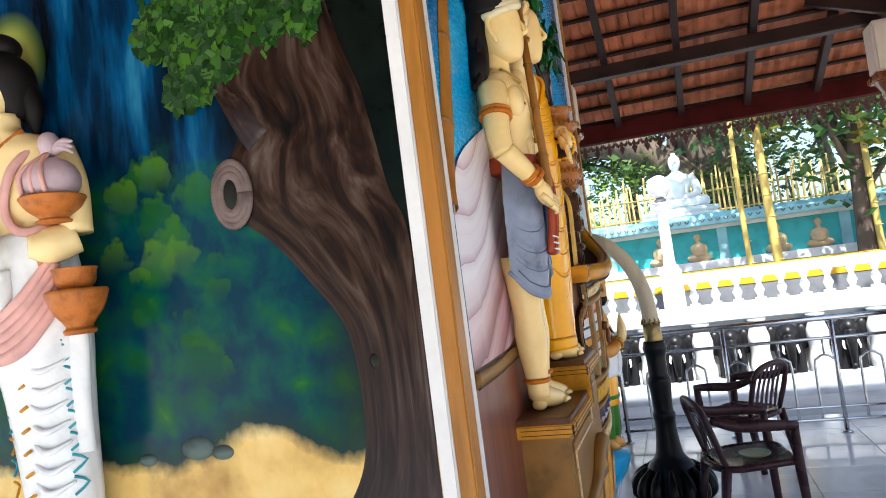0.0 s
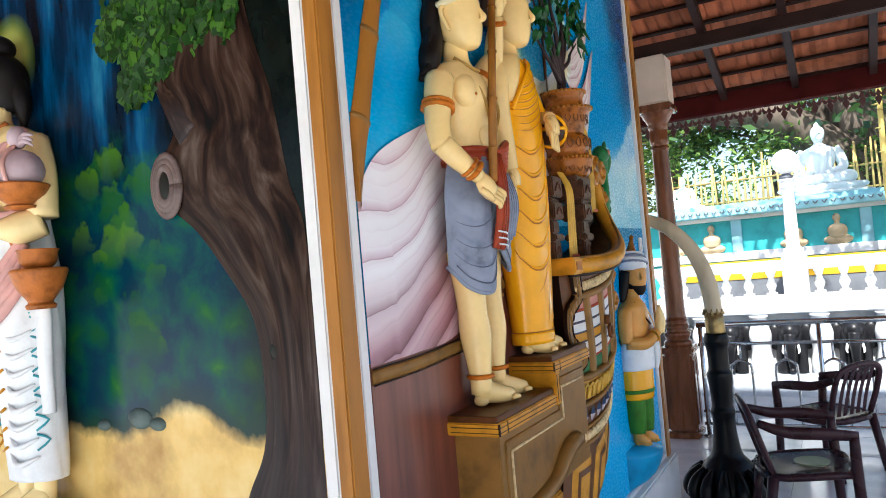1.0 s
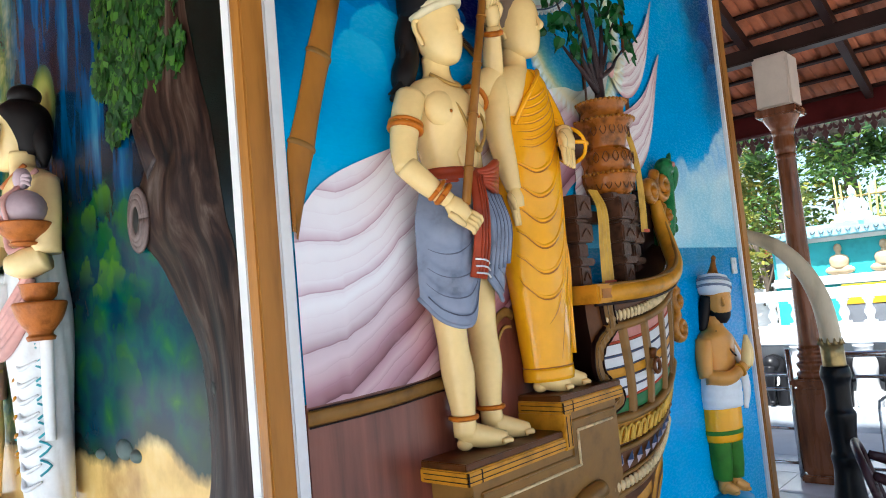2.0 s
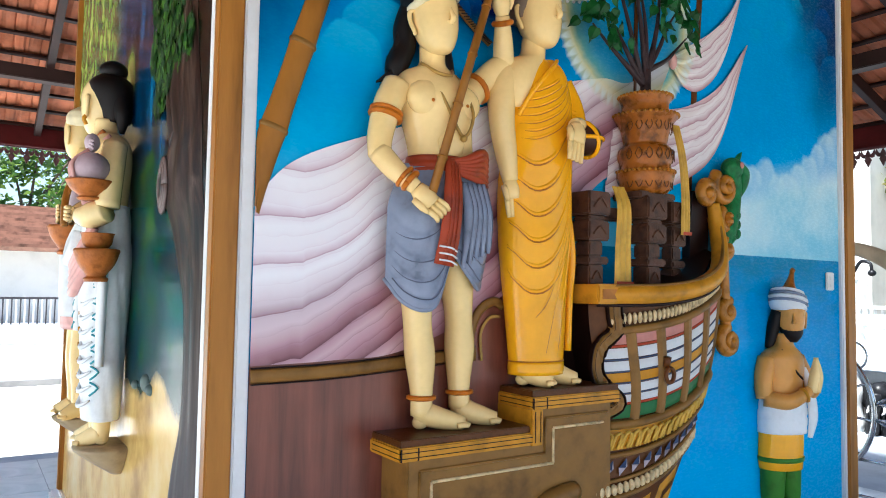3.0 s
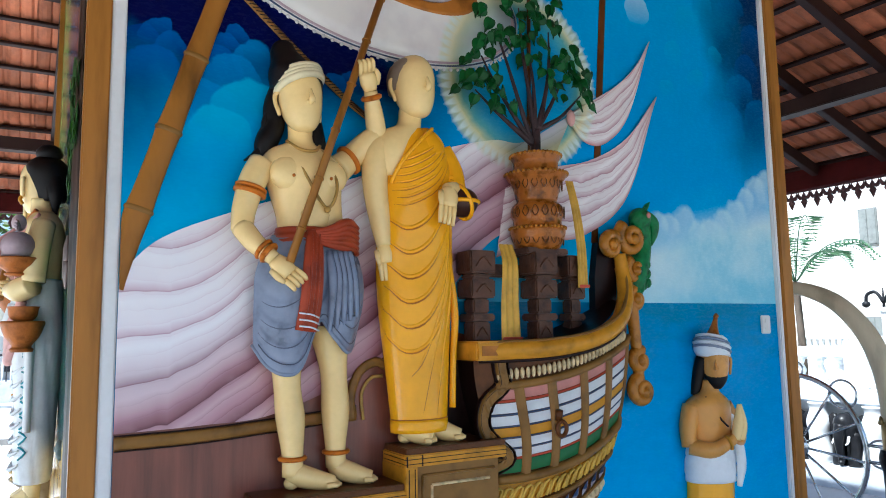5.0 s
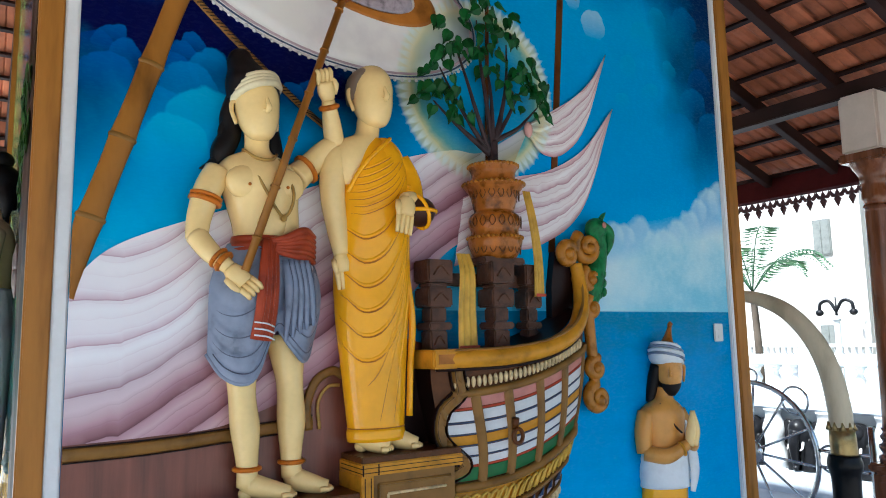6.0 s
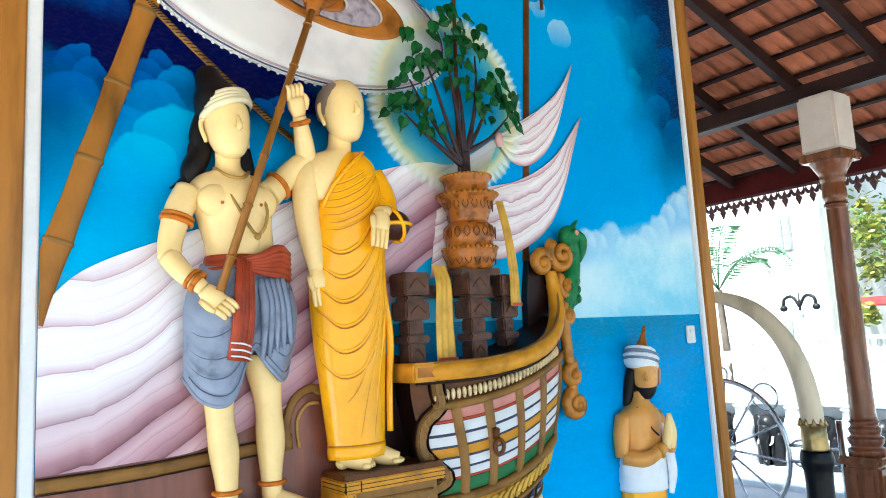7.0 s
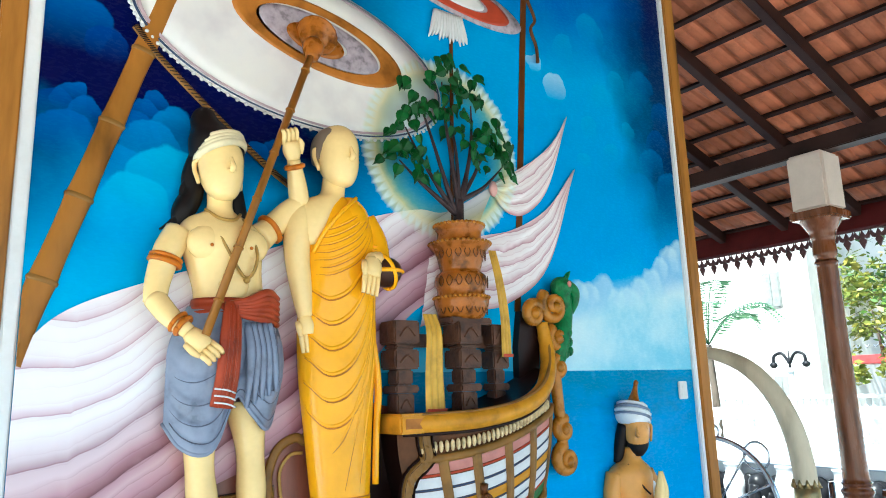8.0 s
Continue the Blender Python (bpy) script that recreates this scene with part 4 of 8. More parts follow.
def hand(s, p, d, skin, size=1.0, curl=True):
    """A hand at p that points along d: palm, four fingers, thumb."""
    p, d = Vector(p), Vector(d).normalized()
    side = d.cross(Vector((0, 1, 0))).normalized()
    front = Vector((0, -1, 0))
    s.tube([p, p + d * 0.03 * size, p + d * 0.06 * size], [0.022 * size, 0.032 * size, 0.028 * size], skin, 10, 3, 0.75)
    for i in range(4):
        a = p + d * 0.055 * size + side * (i - 1.5) * 0.015 * size
        bend = front * (0.016 if curl else 0.0) * size
        s.tube([a, a + d * 0.03 * size + bend, a + d * (0.045 if curl else 0.062) * size + bend * 0.4], [0.009 * size, 0.0085 * size, 0.006 * size], skin, 6, 2)
    a = p + d * 0.02 * size - side * 0.028 * size
    s.tube([a, a + d * 0.025 * size + front * 0.014 * size - side * 0.006 * size, a + d * 0.045 * size + front * 0.01 * size], [0.011 * size, 0.01 * size, 0.006 * size], skin, 6, 2)


def foot(s, ankle, toe, skin, size=1.0):
    a, t = Vector(ankle), Vector(toe)
    d = (t - a) * Vector((1, 1, 0))
    z = t.z
    s.tube([a, Vector((a.x, a.y, z + 0.05 * size)) + d * 0.1, Vector((a.x, a.y, z + 0.03 * size)) + d * 0.5, Vector((a.x, a.y, z + 0.018 * size)) + d * 0.86], [0.036 * size, 0.040 * size, 0.034 * size, 0.024 * size], skin, 12, 4)
    s.ball((a.x - d.x * 0.03, a.y - d.y * 0.03, z + 0.022 * size), (0.027 * size, 0.028 * size, 0.022 * size), skin, 12, 7)
    side = Vector((-d.y, d.x, 0)).normalized()
    for i in range(5):
        q = Vector((a.x, a.y, z + 0.012 * size)) + side * (i - 2) * 0.0145 * size
        r = (0.0085 + 0.001 * abs(i - 2)) * size
        s.tube([q + d * 0.70, q + d * (0.86 - 0.02 * abs(i - 2)) + Vector((0, 0, 0.003)), q + d * (1.0 - 0.035 * abs(i - 2))], [r, r, r * 0.7], skin, 6, 3)


def ring(s, c, r, axis, material, thick=0.008):
    """A bangle or band round a limb."""
    c, axis = Vector(c), Vector(axis).normalized()
    e = axis.orthogonal().normalized()
    f = axis.cross(e)
    pts = [c + (e * math.cos(a) + f * math.sin(a)) * r for a in np.linspace(0, 2 * math.pi, 17)]
    s.tube(pts, thick, material, 6, 1)


def statue_bearer():
    """Bare-chested standing figure with a headband, who holds a parasol pole with both hands."""
    s = Shape()
    y = -0.085
    # legs
    s.loft([(0.622, y, 1.29, 0.034, 0.036), (0.620, y, 1.36, 0.034, 0.038), (0.612, y, 1.47, 0.046, 0.052), (0.602, y, 1.56, 0.043, 0.048), (0.598, y, 1.63, 0.048, 0.052), (0.60, y, 1.75, 0.07, 0.07)], SKIN, 18)
    s.loft([(0.775, y + 0.02, 1.30, 0.034, 0.036), (0.772, y + 0.02, 1.37, 0.034, 0.038), (0.772, y + 0.02, 1.48, 0.046, 0.052), (0.768, y + 0.02, 1.57, 0.043, 0.048), (0.762, y + 0.02, 1.64, 0.048, 0.052), (0.745, y + 0.02, 1.76, 0.07, 0.07)], SKIN, 18)
    foot(s, (0.622, y, 1.31), (0.765, y - 0.055, 1.248), SKIN, 0.92)
    foot(s, (0.775, y + 0.02, 1.32), (0.895, y - 0.045, 1.248), SKIN, 0.92)
    for c in ((0.62, y, 1.345), (0.774, y + 0.02, 1.35)):
        ring(s, c, 0.039, (0, 0, 1), ARMLET)
    # cloth wrapped round both thighs, drawn up between the legs, with swags that hang to a curved hem
    hem = spline([(0.0, 1.70), (0.10, 1.635), (0.24, 1.608), (0.38, 1.635), (0.56, 1.775), (0.70, 1.72), (0.83, 1.672), (0.93, 1.695), (1.0, 1.745)], 8)

    def wrap(u, v):
        zh = float(np.interp(u, hem[:, 0], hem[:, 1]))
        z = zh + (2.055 - zh) * v
        xl, xr = 0.548 - 0.056 * math.sin(math.pi / 2 * min(1, 2.2 * (1 - v))), 0.812 + 0.058 * math.sin(math.pi * min(1, 0.8 * (1 - v) + 0.05))
        lobe = math.exp(-((u - 0.26) / 0.19) ** 2) + math.exp(-((u - 0.82) / 0.17) ** 2)
        out = 0.055 + 0.022 * v + 0.036 * lobe * (1 - 0.5 * v)
        side = math.sin(math.pi * (0.02 + 0.96 * u)) ** 0.4
        q = ((z - zh) / 0.058 + 0.35 * math.sin(5 * u + 4 * v)) % 1.0
        fold = 0.011 * q ** 0.6 * (1 - q ** 6) * (1 - v) ** 0.5 * side
        p = (9 * u + 1.2 * (1 - v)) % 1.0
        fold += 0.007 * math.sin(math.pi * p) * v * (1 - v) * 3 * side
        return xl + (xr - xl) * u, y + 0.05 - (out + 0.05) * side - fold, z
    s.surf(wrap, 72, 60, GREY_CLOTH)
    s.tube([Vector(wrap(k / 30, 0)) + Vector((0, 0.004, 0.003)) for k in range(31)], 0.007, GREY_CLOTH, 8, 1)
    s.tube([Vector(wrap(k / 30, 0.075)) + Vector((0, -0.001, 0)) for k in range(1, 30)], 0.002, GREY_FOLD, 6, 1)
    for v0, u0, u1 in ((0.17, 0.03, 0.5), (0.30, 0.04, 0.44), (0.17, 0.62, 0.97), (0.28, 0.66, 0.96), (0.45, 0.05, 0.36)):
        s.tube([Vector(wrap(u0 + (u1 - u0) * k / 16, v0 + 0.10 * (k / 16) ** 2)) + Vector((0, 0.0005, 0)) for k in range(17)], [0.0006 + 0.0016 * math.sin(math.pi * k / 16) for k in range(17)], GREY_FOLD, 6, 1)
    for k in range(5):
        x = 0.72 + 0.018 * k
        s.tube([(x - 0.01, y - 0.075, 2.0), (x, y - 0.095, 1.90), (x + 0.006 * k - 0.005, y - 0.075, 1.74 + 0.012 * k)], [0.012, 0.015, 0.006], GREY_CLOTH, 8, 5)
        s.tube([(x + 0.001, y - 0.085, 2.0), (x + 0.010, y - 0.106, 1.90), (x + 0.006 * k + 0.002, y - 0.080, 1.75 + 0.012 * k)], [0.001, 0.0025, 0.001], GREY_FOLD, 6, 5)
    # red sash, its knot and its hanging end
    s.loft([(0.68, y, 2.022, 0.126, 0.092), (0.682, y, 2.045, 0.130, 0.095), (0.682, y, 2.078, 0.122, 0.089)], RED_CLOTH, 36, 6, 0.07, 0.5, 150)
    for k in range(6):
        s.tube([(0.635, y - 0.098, 2.055 - 0.004 * k), (0.70, y - 0.110, 2.068 - 0.010 * k), (0.77, y - 0.092 + 0.003 * k, 2.098 - 0.017 * k), (0.825, y - 0.040, 2.085 - 0.017 * k)], [0.007, 0.011, 0.013, 0.010], RED_CLOTH, 8, 5)
    for k in range(3):
        s.tube([(0.642 + 0.012 * k, y - 0.118, 2.05), (0.634 + 0.013 * k, y - 0.133, 1.95), (0.626 + 0.014 * k, y - 0.130, 1.84), (0.612 + 0.016 * k, y - 0.114, 1.745)], [0.002, 0.004, 0.004, 0.003], RED_CLOTH, 6, 5)
    s.tube([(0.655, y - 0.10, 2.06), (0.645, y - 0.12, 1.95), (0.64, y - 0.115, 1.84), (0.628, y - 0.10, 1.745)], [0.026, 0.034, 0.036, 0.036], RED_CLOTH, 12, 5, 0.4)
    for k in range(3):
        s.tube([(0.60, y - 0.118, 1.80 - 0.02 * k), (0.635, y - 0.128, 1.795 - 0.02 * k), (0.665, y - 0.115, 1.785 - 0.02 * k)], 0.003, WHITE_CLOTH, 5, 3)
    # torso
    s.loft([(0.68, y, 2.03, 0.118, 0.078), (0.675, y, 2.10, 0.112, 0.078), (0.66, y - 0.002, 2.18, 0.120, 0.084), (0.648, y - 0.004, 2.25, 0.132, 0.088), (0.643, y, 2.30, 0.134, 0.078), (0.64, y + 0.004, 2.34, 0.10, 0.058), (0.638, y, 2.37, 0.045, 0.044), (0.638, y, 2.43, 0.042, 0.042)], SKIN, 26, 5)
    for dx in (-0.062, 0.058):
        s.ball((0.655 + dx, y - 0.050, 2.25), (0.072, 0.036, 0.060), SKIN, 18, 10)
        s.ball((0.655 + 1.05 * dx, y - 0.087, 2.238), (0.006, 0.003, 0.006), ARMLET, 8, 4)
    s.ball((0.668, y - 0.070, 2.12), (0.05, 0.014, 0.06), SKIN, 12, 6)
    # lowered arm
    s.tube([(0.515, y, 2.285), (0.478, y - 0.01, 2.22), (0.452, y - 0.015, 2.13), (0.442, y - 0.03, 2.06)], [0.048, 0.045, 0.039, 0.034], SKIN, 14)
    s.tube([(0.442, y - 0.03, 2.07), (0.475, y - 0.07, 2.015), (0.525, y - 0.105, 1.965)], [0.035, 0.032, 0.022], SKIN, 14)
    hand(s, (0.525, y - 0.105, 1.965), (0.55, -0.2, -0.6), SKIN, 1.1)
    ring(s, (0.474, y - 0.01, 2.20), 0.046, (0.3, 0, 1), ARMLET, 0.007)
    ring(s, (0.470, y - 0.01, 2.185), 0.046, (0.3, 0, 1), ARMLET, 0.009)
    ring(s, (0.508, y - 0.098, 1.985), 0.029, (0.6, -0.4, -0.6), ARMLET, 0.009)
    ring(s, (0.495, y - 0.088, 1.997), 0.031, (0.6, -0.4, -0.6), ARMLET, 0.007)
    # raised arm
    s.tube([(0.77, y, 2.29), (0.82, y + 0.01, 2.335), (0.875, y, 2.395), (0.915, y - 0.01, 2.43)], [0.050, 0.044, 0.040, 0.036], SKIN, 14)
    s.tube([(0.915, y - 0.01, 2.425), (0.895, y - 0.03, 2.49), (0.868, y - 0.06, 2.565)], [0.036, 0.033, 0.023], SKIN, 14)
    hand(s, (0.868, y - 0.06, 2.565), (-0.35, -0.25, 1), SKIN, 1.05)
    ring(s, (0.815, y + 0.008, 2.33), 0.047, (1, 0, 0.8), ARMLET, 0.010)
    ring(s, (0.875, y - 0.052, 2.545), 0.028, (-0.4, -0.3, 1), ARMLET, 0.010)
    # necklace
    s.tube([(0.585, y - 0.02, 2.365), (0.62, y - 0.065, 2.33), (0.665, y - 0.066, 2.33), (0.70, y - 0.02, 2.36)], 0.006, GOLD_LINE, 6)
    s.tube([(0.59, y - 0.03, 2.35), (0.625, y - 0.088, 2.25), (0.70, y - 0.088, 2.14), (0.735, y - 0.09, 2.22), (0.70, y - 0.04, 2.34)], 0.0055, GOLD_LINE, 6)
    s.ball((0.702, y - 0.088, 2.135), 0.012, GOLD_LINE, 8, 5)
    # head, hair, headband
    s.m = Matrix.Translation((-0.014, 0, 0))
    head(s, (0.645, y - 0.02, 2.502), 0.90, 6, SKIN, -4)
    s.tube([(0.595, y + 0.03, 2.58), (0.572, y + 0.04, 2.49), (0.575, y + 0.04, 2.43), (0.55, y + 0.04, 2.37), (0.54, y + 0.045, 2.32), (0.50, y + 0.05, 2.29)], [0.030, 0.034, 0.036, 0.038, 0.030, 0.008], HAIR, 12)
    for k in range(5):
        s.tube([(0.558 - 0.004 * k, y + 0.03, 2.49 - 0.02 * k), (0.540, y + 0.03, 2.43 - 0.02 * k), (0.545 - 0.008 * k, y + 0.03, 2.38 - 0.015 * k), (0.515 - 0.01 * k, y + 0.035, 2.33 - 0.008 * k)], [0.008, 0.011, 0.010, 0.003], HAIR, 6, 4)
    s.tube([(0.70, y + 0.04, 2.50), (0.715, y + 0.04, 2.42), (0.73, y + 0.04, 2.35), (0.745, y + 0.05, 2.29)], [0.03, 0.034, 0.03, 0.008], HAIR, 10)
    s.loft([(0.64, y + 0.005, 2.545, 0.086, 0.092), (0.635, y + 0.005, 2.60, 0.088, 0.092), (0.62, y + 0.015, 2.645, 0.064, 0.064), (0.60, y + 0.02, 2.68, 0.046, 0.046), (0.598, y + 0.02, 2.71, 0.03, 0.03), (0.60, y + 0.02, 2.722, 0.006, 0.006)], HAIR, 20, 4)
    for k in range(4):
        keep = s.m.copy()
        s.m = Matrix.Translation((0.630, y - 0.012, 2.560 + 0.012 * k)) @ Euler((radians(-10), radians(-17 + 2 * k), 0)).to_matrix().to_4x4()
        s.tube([((0.077 - 0.004 * k) * math.cos(a), (0.089 - 0.004 * k) * math.sin(a), 0) for a in np.linspace(0, 2 * math.pi, 21)], 0.0125, IVORY_CLOTH, 8, 1)
        s.m = keep
    s.m = Matrix()
    return solid("statue", s, "painted relief statue in grey loincloth and headband, holding a parasol pole", "statue", "statues of the sea mural", origin=(0.68, -0.08, 1.245))


def statue_monk():
    """Shaven standing figure in a saffron robe, one shoulder bare, who carries a dark bowl."""
    s = Shape()
    y = -0.085
    foot(s, (1.02, y, 1.41), (1.10, y - 0.075, 1.357), SKIN, 0.95)
    foot(s, (1.12, y + 0.01, 1.41), (1.225, y - 0.06, 1.357), SKIN, 0.95)
    robe = [(1.072, y, 1.40, 0.100, 0.07), (1.072, y, 1.45, 0.106, 0.074), (1.066, y, 1.62, 0.120, 0.082), (1.060, y, 1.82, 0.138, 0.092), (1.060, y, 1.98, 0.145, 0.096), (1.066, y, 2.10, 0.142, 0.096), (1.07, y, 2.22, 0.138, 0.094), (1.07, y, 2.32, 0.136, 0.090), (1.06, y, 2.40, 0.125, 0.076), (1.05, y, 2.445, 0.09, 0.056), (1.035, y, 2.47, 0.05, 0.042)]
    s.loft(robe, SAFFRON, 56, 6)
    rings = spline(robe, 8)

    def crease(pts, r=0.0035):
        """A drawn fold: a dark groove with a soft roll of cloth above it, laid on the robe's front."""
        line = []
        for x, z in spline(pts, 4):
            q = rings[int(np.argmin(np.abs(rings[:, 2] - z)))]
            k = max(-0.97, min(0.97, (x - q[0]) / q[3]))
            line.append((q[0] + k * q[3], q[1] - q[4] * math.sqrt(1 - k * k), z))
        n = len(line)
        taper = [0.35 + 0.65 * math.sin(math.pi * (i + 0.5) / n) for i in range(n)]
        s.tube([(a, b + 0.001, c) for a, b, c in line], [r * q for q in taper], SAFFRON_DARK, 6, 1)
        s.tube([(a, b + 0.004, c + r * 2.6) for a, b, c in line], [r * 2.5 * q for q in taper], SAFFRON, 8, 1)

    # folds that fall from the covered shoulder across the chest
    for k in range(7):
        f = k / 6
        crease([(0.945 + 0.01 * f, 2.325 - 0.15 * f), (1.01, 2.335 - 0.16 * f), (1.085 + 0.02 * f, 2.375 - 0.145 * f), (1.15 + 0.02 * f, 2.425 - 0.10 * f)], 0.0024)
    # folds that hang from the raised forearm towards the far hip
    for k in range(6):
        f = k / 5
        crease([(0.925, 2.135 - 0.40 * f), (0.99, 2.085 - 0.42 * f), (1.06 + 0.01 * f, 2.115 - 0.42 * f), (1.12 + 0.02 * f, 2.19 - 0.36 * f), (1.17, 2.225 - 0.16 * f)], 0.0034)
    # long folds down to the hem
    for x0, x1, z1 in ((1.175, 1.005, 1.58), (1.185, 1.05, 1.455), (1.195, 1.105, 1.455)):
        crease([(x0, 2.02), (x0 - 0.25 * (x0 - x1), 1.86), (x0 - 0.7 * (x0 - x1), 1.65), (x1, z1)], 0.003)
    s.tube([(1.192, y - 0.02, 1.98), (1.206, y - 0.03, 1.80), (1.196, y - 0.03, 1.64), (1.19, y - 0.03, 1.47)], [0.010, 0.014, 0.012, 0.012], SAFFRON, 8, 5)
    s.loft([(1.072, y, 1.395, 0.106, 0.075), (1.072, y, 1.42, 0.108, 0.077), (1.072, y, 1.438, 0.106, 0.075)], SAFFRON, 30, 2)
    s.loft([(1.072, y, 1.438, 0.1065, 0.0755), (1.072, y, 1.442, 0.1065, 0.0755)], SAFFRON_DARK, 30, 2)
    # bare shoulder, hanging arm, neck
    s.loft([(0.955, y, 2.28, 0.035, 0.05), (0.962, y, 2.34, 0.062, 0.070), (0.980, y, 2.40, 0.084, 0.072), (1.010, y, 2.447, 0.076, 0.060), (1.042, y, 2.48, 0.046, 0.046), (1.05, y, 2.54, 0.042, 0.042)], SKIN, 22, 4)
    s.tube([(0.945, y, 2.405), (0.912, y - 0.005, 2.36), (0.905, y - 0.01, 2.24), (0.918, y - 0.02, 2.12), (0.925, y - 0.035, 2.03)], [0.044, 0.050, 0.044, 0.037, 0.025], SKIN, 14)
    hand(s, (0.925, y - 0.035, 2.035), (0.12, -0.05, -1), SKIN, 1.05, False)
    s.tube([(1.115, y - 0.045, 2.465), (1.075, y - 0.074, 2.432), (1.025, y - 0.084, 2.385), (0.975, y - 0.074, 2.32), (0.945, y - 0.05, 2.25)], 0.008, SAFFRON, 8)
    s.loft([(1.085, y, 2.36, 0.10, 0.082), (1.095, y, 2.41, 0.088, 0.074), (1.10, y, 2.445, 0.06, 0.058), (1.10, y, 2.468, 0.03, 0.04)], SAFFRON, 24, 4)
    # bent arm with its sleeve, hand and bowl
    s.tube([(1.17, y, 2.40), (1.205, y - 0.01, 2.32), (1.205, y - 0.04, 2.24)], [0.045, 0.05, 0.046], SAFFRON, 14)
    for k in range(5):
        ring(s, (1.206, y - 0.02 - 0.006 * k, 2.30 - 0.018 * k), 0.047, (0.2, -0.3, 1), SAFFRON_DARK if k == 4 else SAFFRON, 0.006)
    s.tube([(1.20, y - 0.05, 2.24), (1.165, y - 0.10, 2.235), (1.13, y - 0.12, 2.23)], [0.034, 0.03, 0.024], SKIN, 12)
    hand(s, (1.14, y - 0.12, 2.235), (-0.2, -0.15, -1), SKIN, 1.15, False)
    s.ball((1.205, y - 0.09, 2.195), (0.062, 0.062, 0.055), BOWL, 18, 10)
    for a in (0.0, 1.2):
        keep = s.m.copy()
        s.m = Matrix.Translation((1.205, y - 0.09, 2.195)) @ Matrix.Rotation(a, 4, "Y")
        s.tube([(0.063 * math.cos(q), 0.063 * math.sin(q), 0) for q in np.linspace(0, 2 * math.pi, 21)], 0.0075, SAFFRON, 6, 1)
        s.m = keep
    head(s, (1.055, y - 0.015, 2.615), 0.95, 8, SKIN, -2)
    s.loft([(1.044, y + 0.012, 2.60, 0.070, 0.070), (1.045, y + 0.008, 2.645, 0.078, 0.080), (1.048, y + 0.002, 2.685, 0.074, 0.080), (1.05, y, 2.715, 0.054, 0.060), (1.05, y, 2.738, 0.016, 0.018)], STUBBLE, 20, 4)
    s.m = Matrix()
    return solid("statue", s, "painted relief statue in a glossy saffron robe, carrying a dark bowl", "statue", "statues of the sea mural", origin=(1.07, -0.08, 1.356))


def statue_worshipper():
    """Bearded figure with a turban and tall crest, palms together, standing in the water."""
    s = Shape()
    s.m = Matrix.Translation((2.48, 0, 0)) @ Matrix.Diagonal((0.86, 1, 1, 1)) @ Matrix.Translation((-2.48, 0, 0))
    y = -0.07
    s.loft([(2.42, y, 0.66, 0.026, 0.028), (2.42, y, 0.72, 0.03, 0.03)], SKIN_TAN, 12)
    s.loft([(2.52, y, 0.65, 0.026, 0.028), (2.52, y, 0.72, 0.03, 0.03)], SKIN_TAN, 12)
    foot(s, (2.42, y, 0.69), (2.46, y - 0.06, 0.645), SKIN_TAN, 0.8)
    foot(s, (2.52, y, 0.69), (2.57, y - 0.055, 0.645), SKIN_TAN, 0.8)
    s.loft([(2.42, y, 0.715, 0.045, 0.046), (2.415, y, 0.80, 0.056, 0.055), (2.42, y, 0.96, 0.064, 0.064)], GREEN_CLOTH, 24, 4, 0.08, 4, 8)
    s.loft([(2.525, y, 0.715, 0.045, 0.046), (2.525, y, 0.80, 0.054, 0.055), (2.515, y, 0.96, 0.062, 0.064)], GREEN_CLOTH, 24, 4, 0.08, 4, -8)
    s.loft([(2.47, y, 0.90, 0.122, 0.078), (2.47, y, 0.96, 0.128, 0.082), (2.475, y, 1.08, 0.128, 0.084), (2.48, y, 1.18, 0.122, 0.082)], SAFFRON, 36, 5, 0.05, 6, 4)
    s.loft([(2.47, y, 0.935, 0.130, 0.084), (2.47, y, 0.955, 0.132, 0.085)], GREEN_CLOTH, 30, 2)
    s.loft([(2.475, y - 0.004, 1.06, 0.138, 0.090), (2.475, y - 0.004, 1.12, 0.140, 0.094), (2.48, y - 0.004, 1.18, 0.134, 0.090), (2.48, y, 1.22, 0.120, 0.08)], WHITE_CLOTH, 36, 5, 0.06, 1, 70)
    s.tube([(2.585, y - 0.03, 1.38), (2.60, y - 0.06, 1.26), (2.60, y - 0.08, 1.14), (2.59, y - 0.07, 1.04)], [0.014, 0.024, 0.026, 0.014], WHITE_CLOTH, 10, 5, 0.6)
    s.loft([(2.485, y, 1.20, 0.108, 0.07), (2.485, y, 1.28, 0.115, 0.076), (2.485, y, 1.36, 0.128, 0.078), (2.485, y, 1.41, 0.115, 0.065), (2.50, y, 1.45, 0.05, 0.044), (2.505, y, 1.50, 0.042, 0.042)], SKIN_TAN, 24, 4)
    s.tube([(2.385, y, 1.385), (2.352, y - 0.01, 1.30), (2.345, y - 0.02, 1.21)], [0.045, 0.043, 0.036], SKIN_TAN, 14)
    s.tube([(2.345, y - 0.02, 1.215), (2.43, y - 0.09, 1.205), (2.53, y - 0.12, 1.255)], [0.037, 0.034, 0.024], SKIN_TAN, 14)
    s.tube([(2.58, y, 1.385), (2.62, y - 0.02, 1.30), (2.615, y - 0.05, 1.24), (2.58, y - 0.11, 1.26)], [0.042, 0.04, 0.034, 0.024], SKIN_TAN, 14)
    ring(s, (2.50, y - 0.115, 1.237), 0.028, (1, -0.3, 0.5), OCHRE, 0.008)
    for d in (0, 1):
        s.tube([(2.535 + 0.028 * d, y - 0.125, 1.25), (2.55 + 0.022 * d, y - 0.13, 1.32), (2.562 + 0.010 * d, y - 0.125, 1.40)], [0.022, 0.024, 0.007], SKIN, 10, 5)
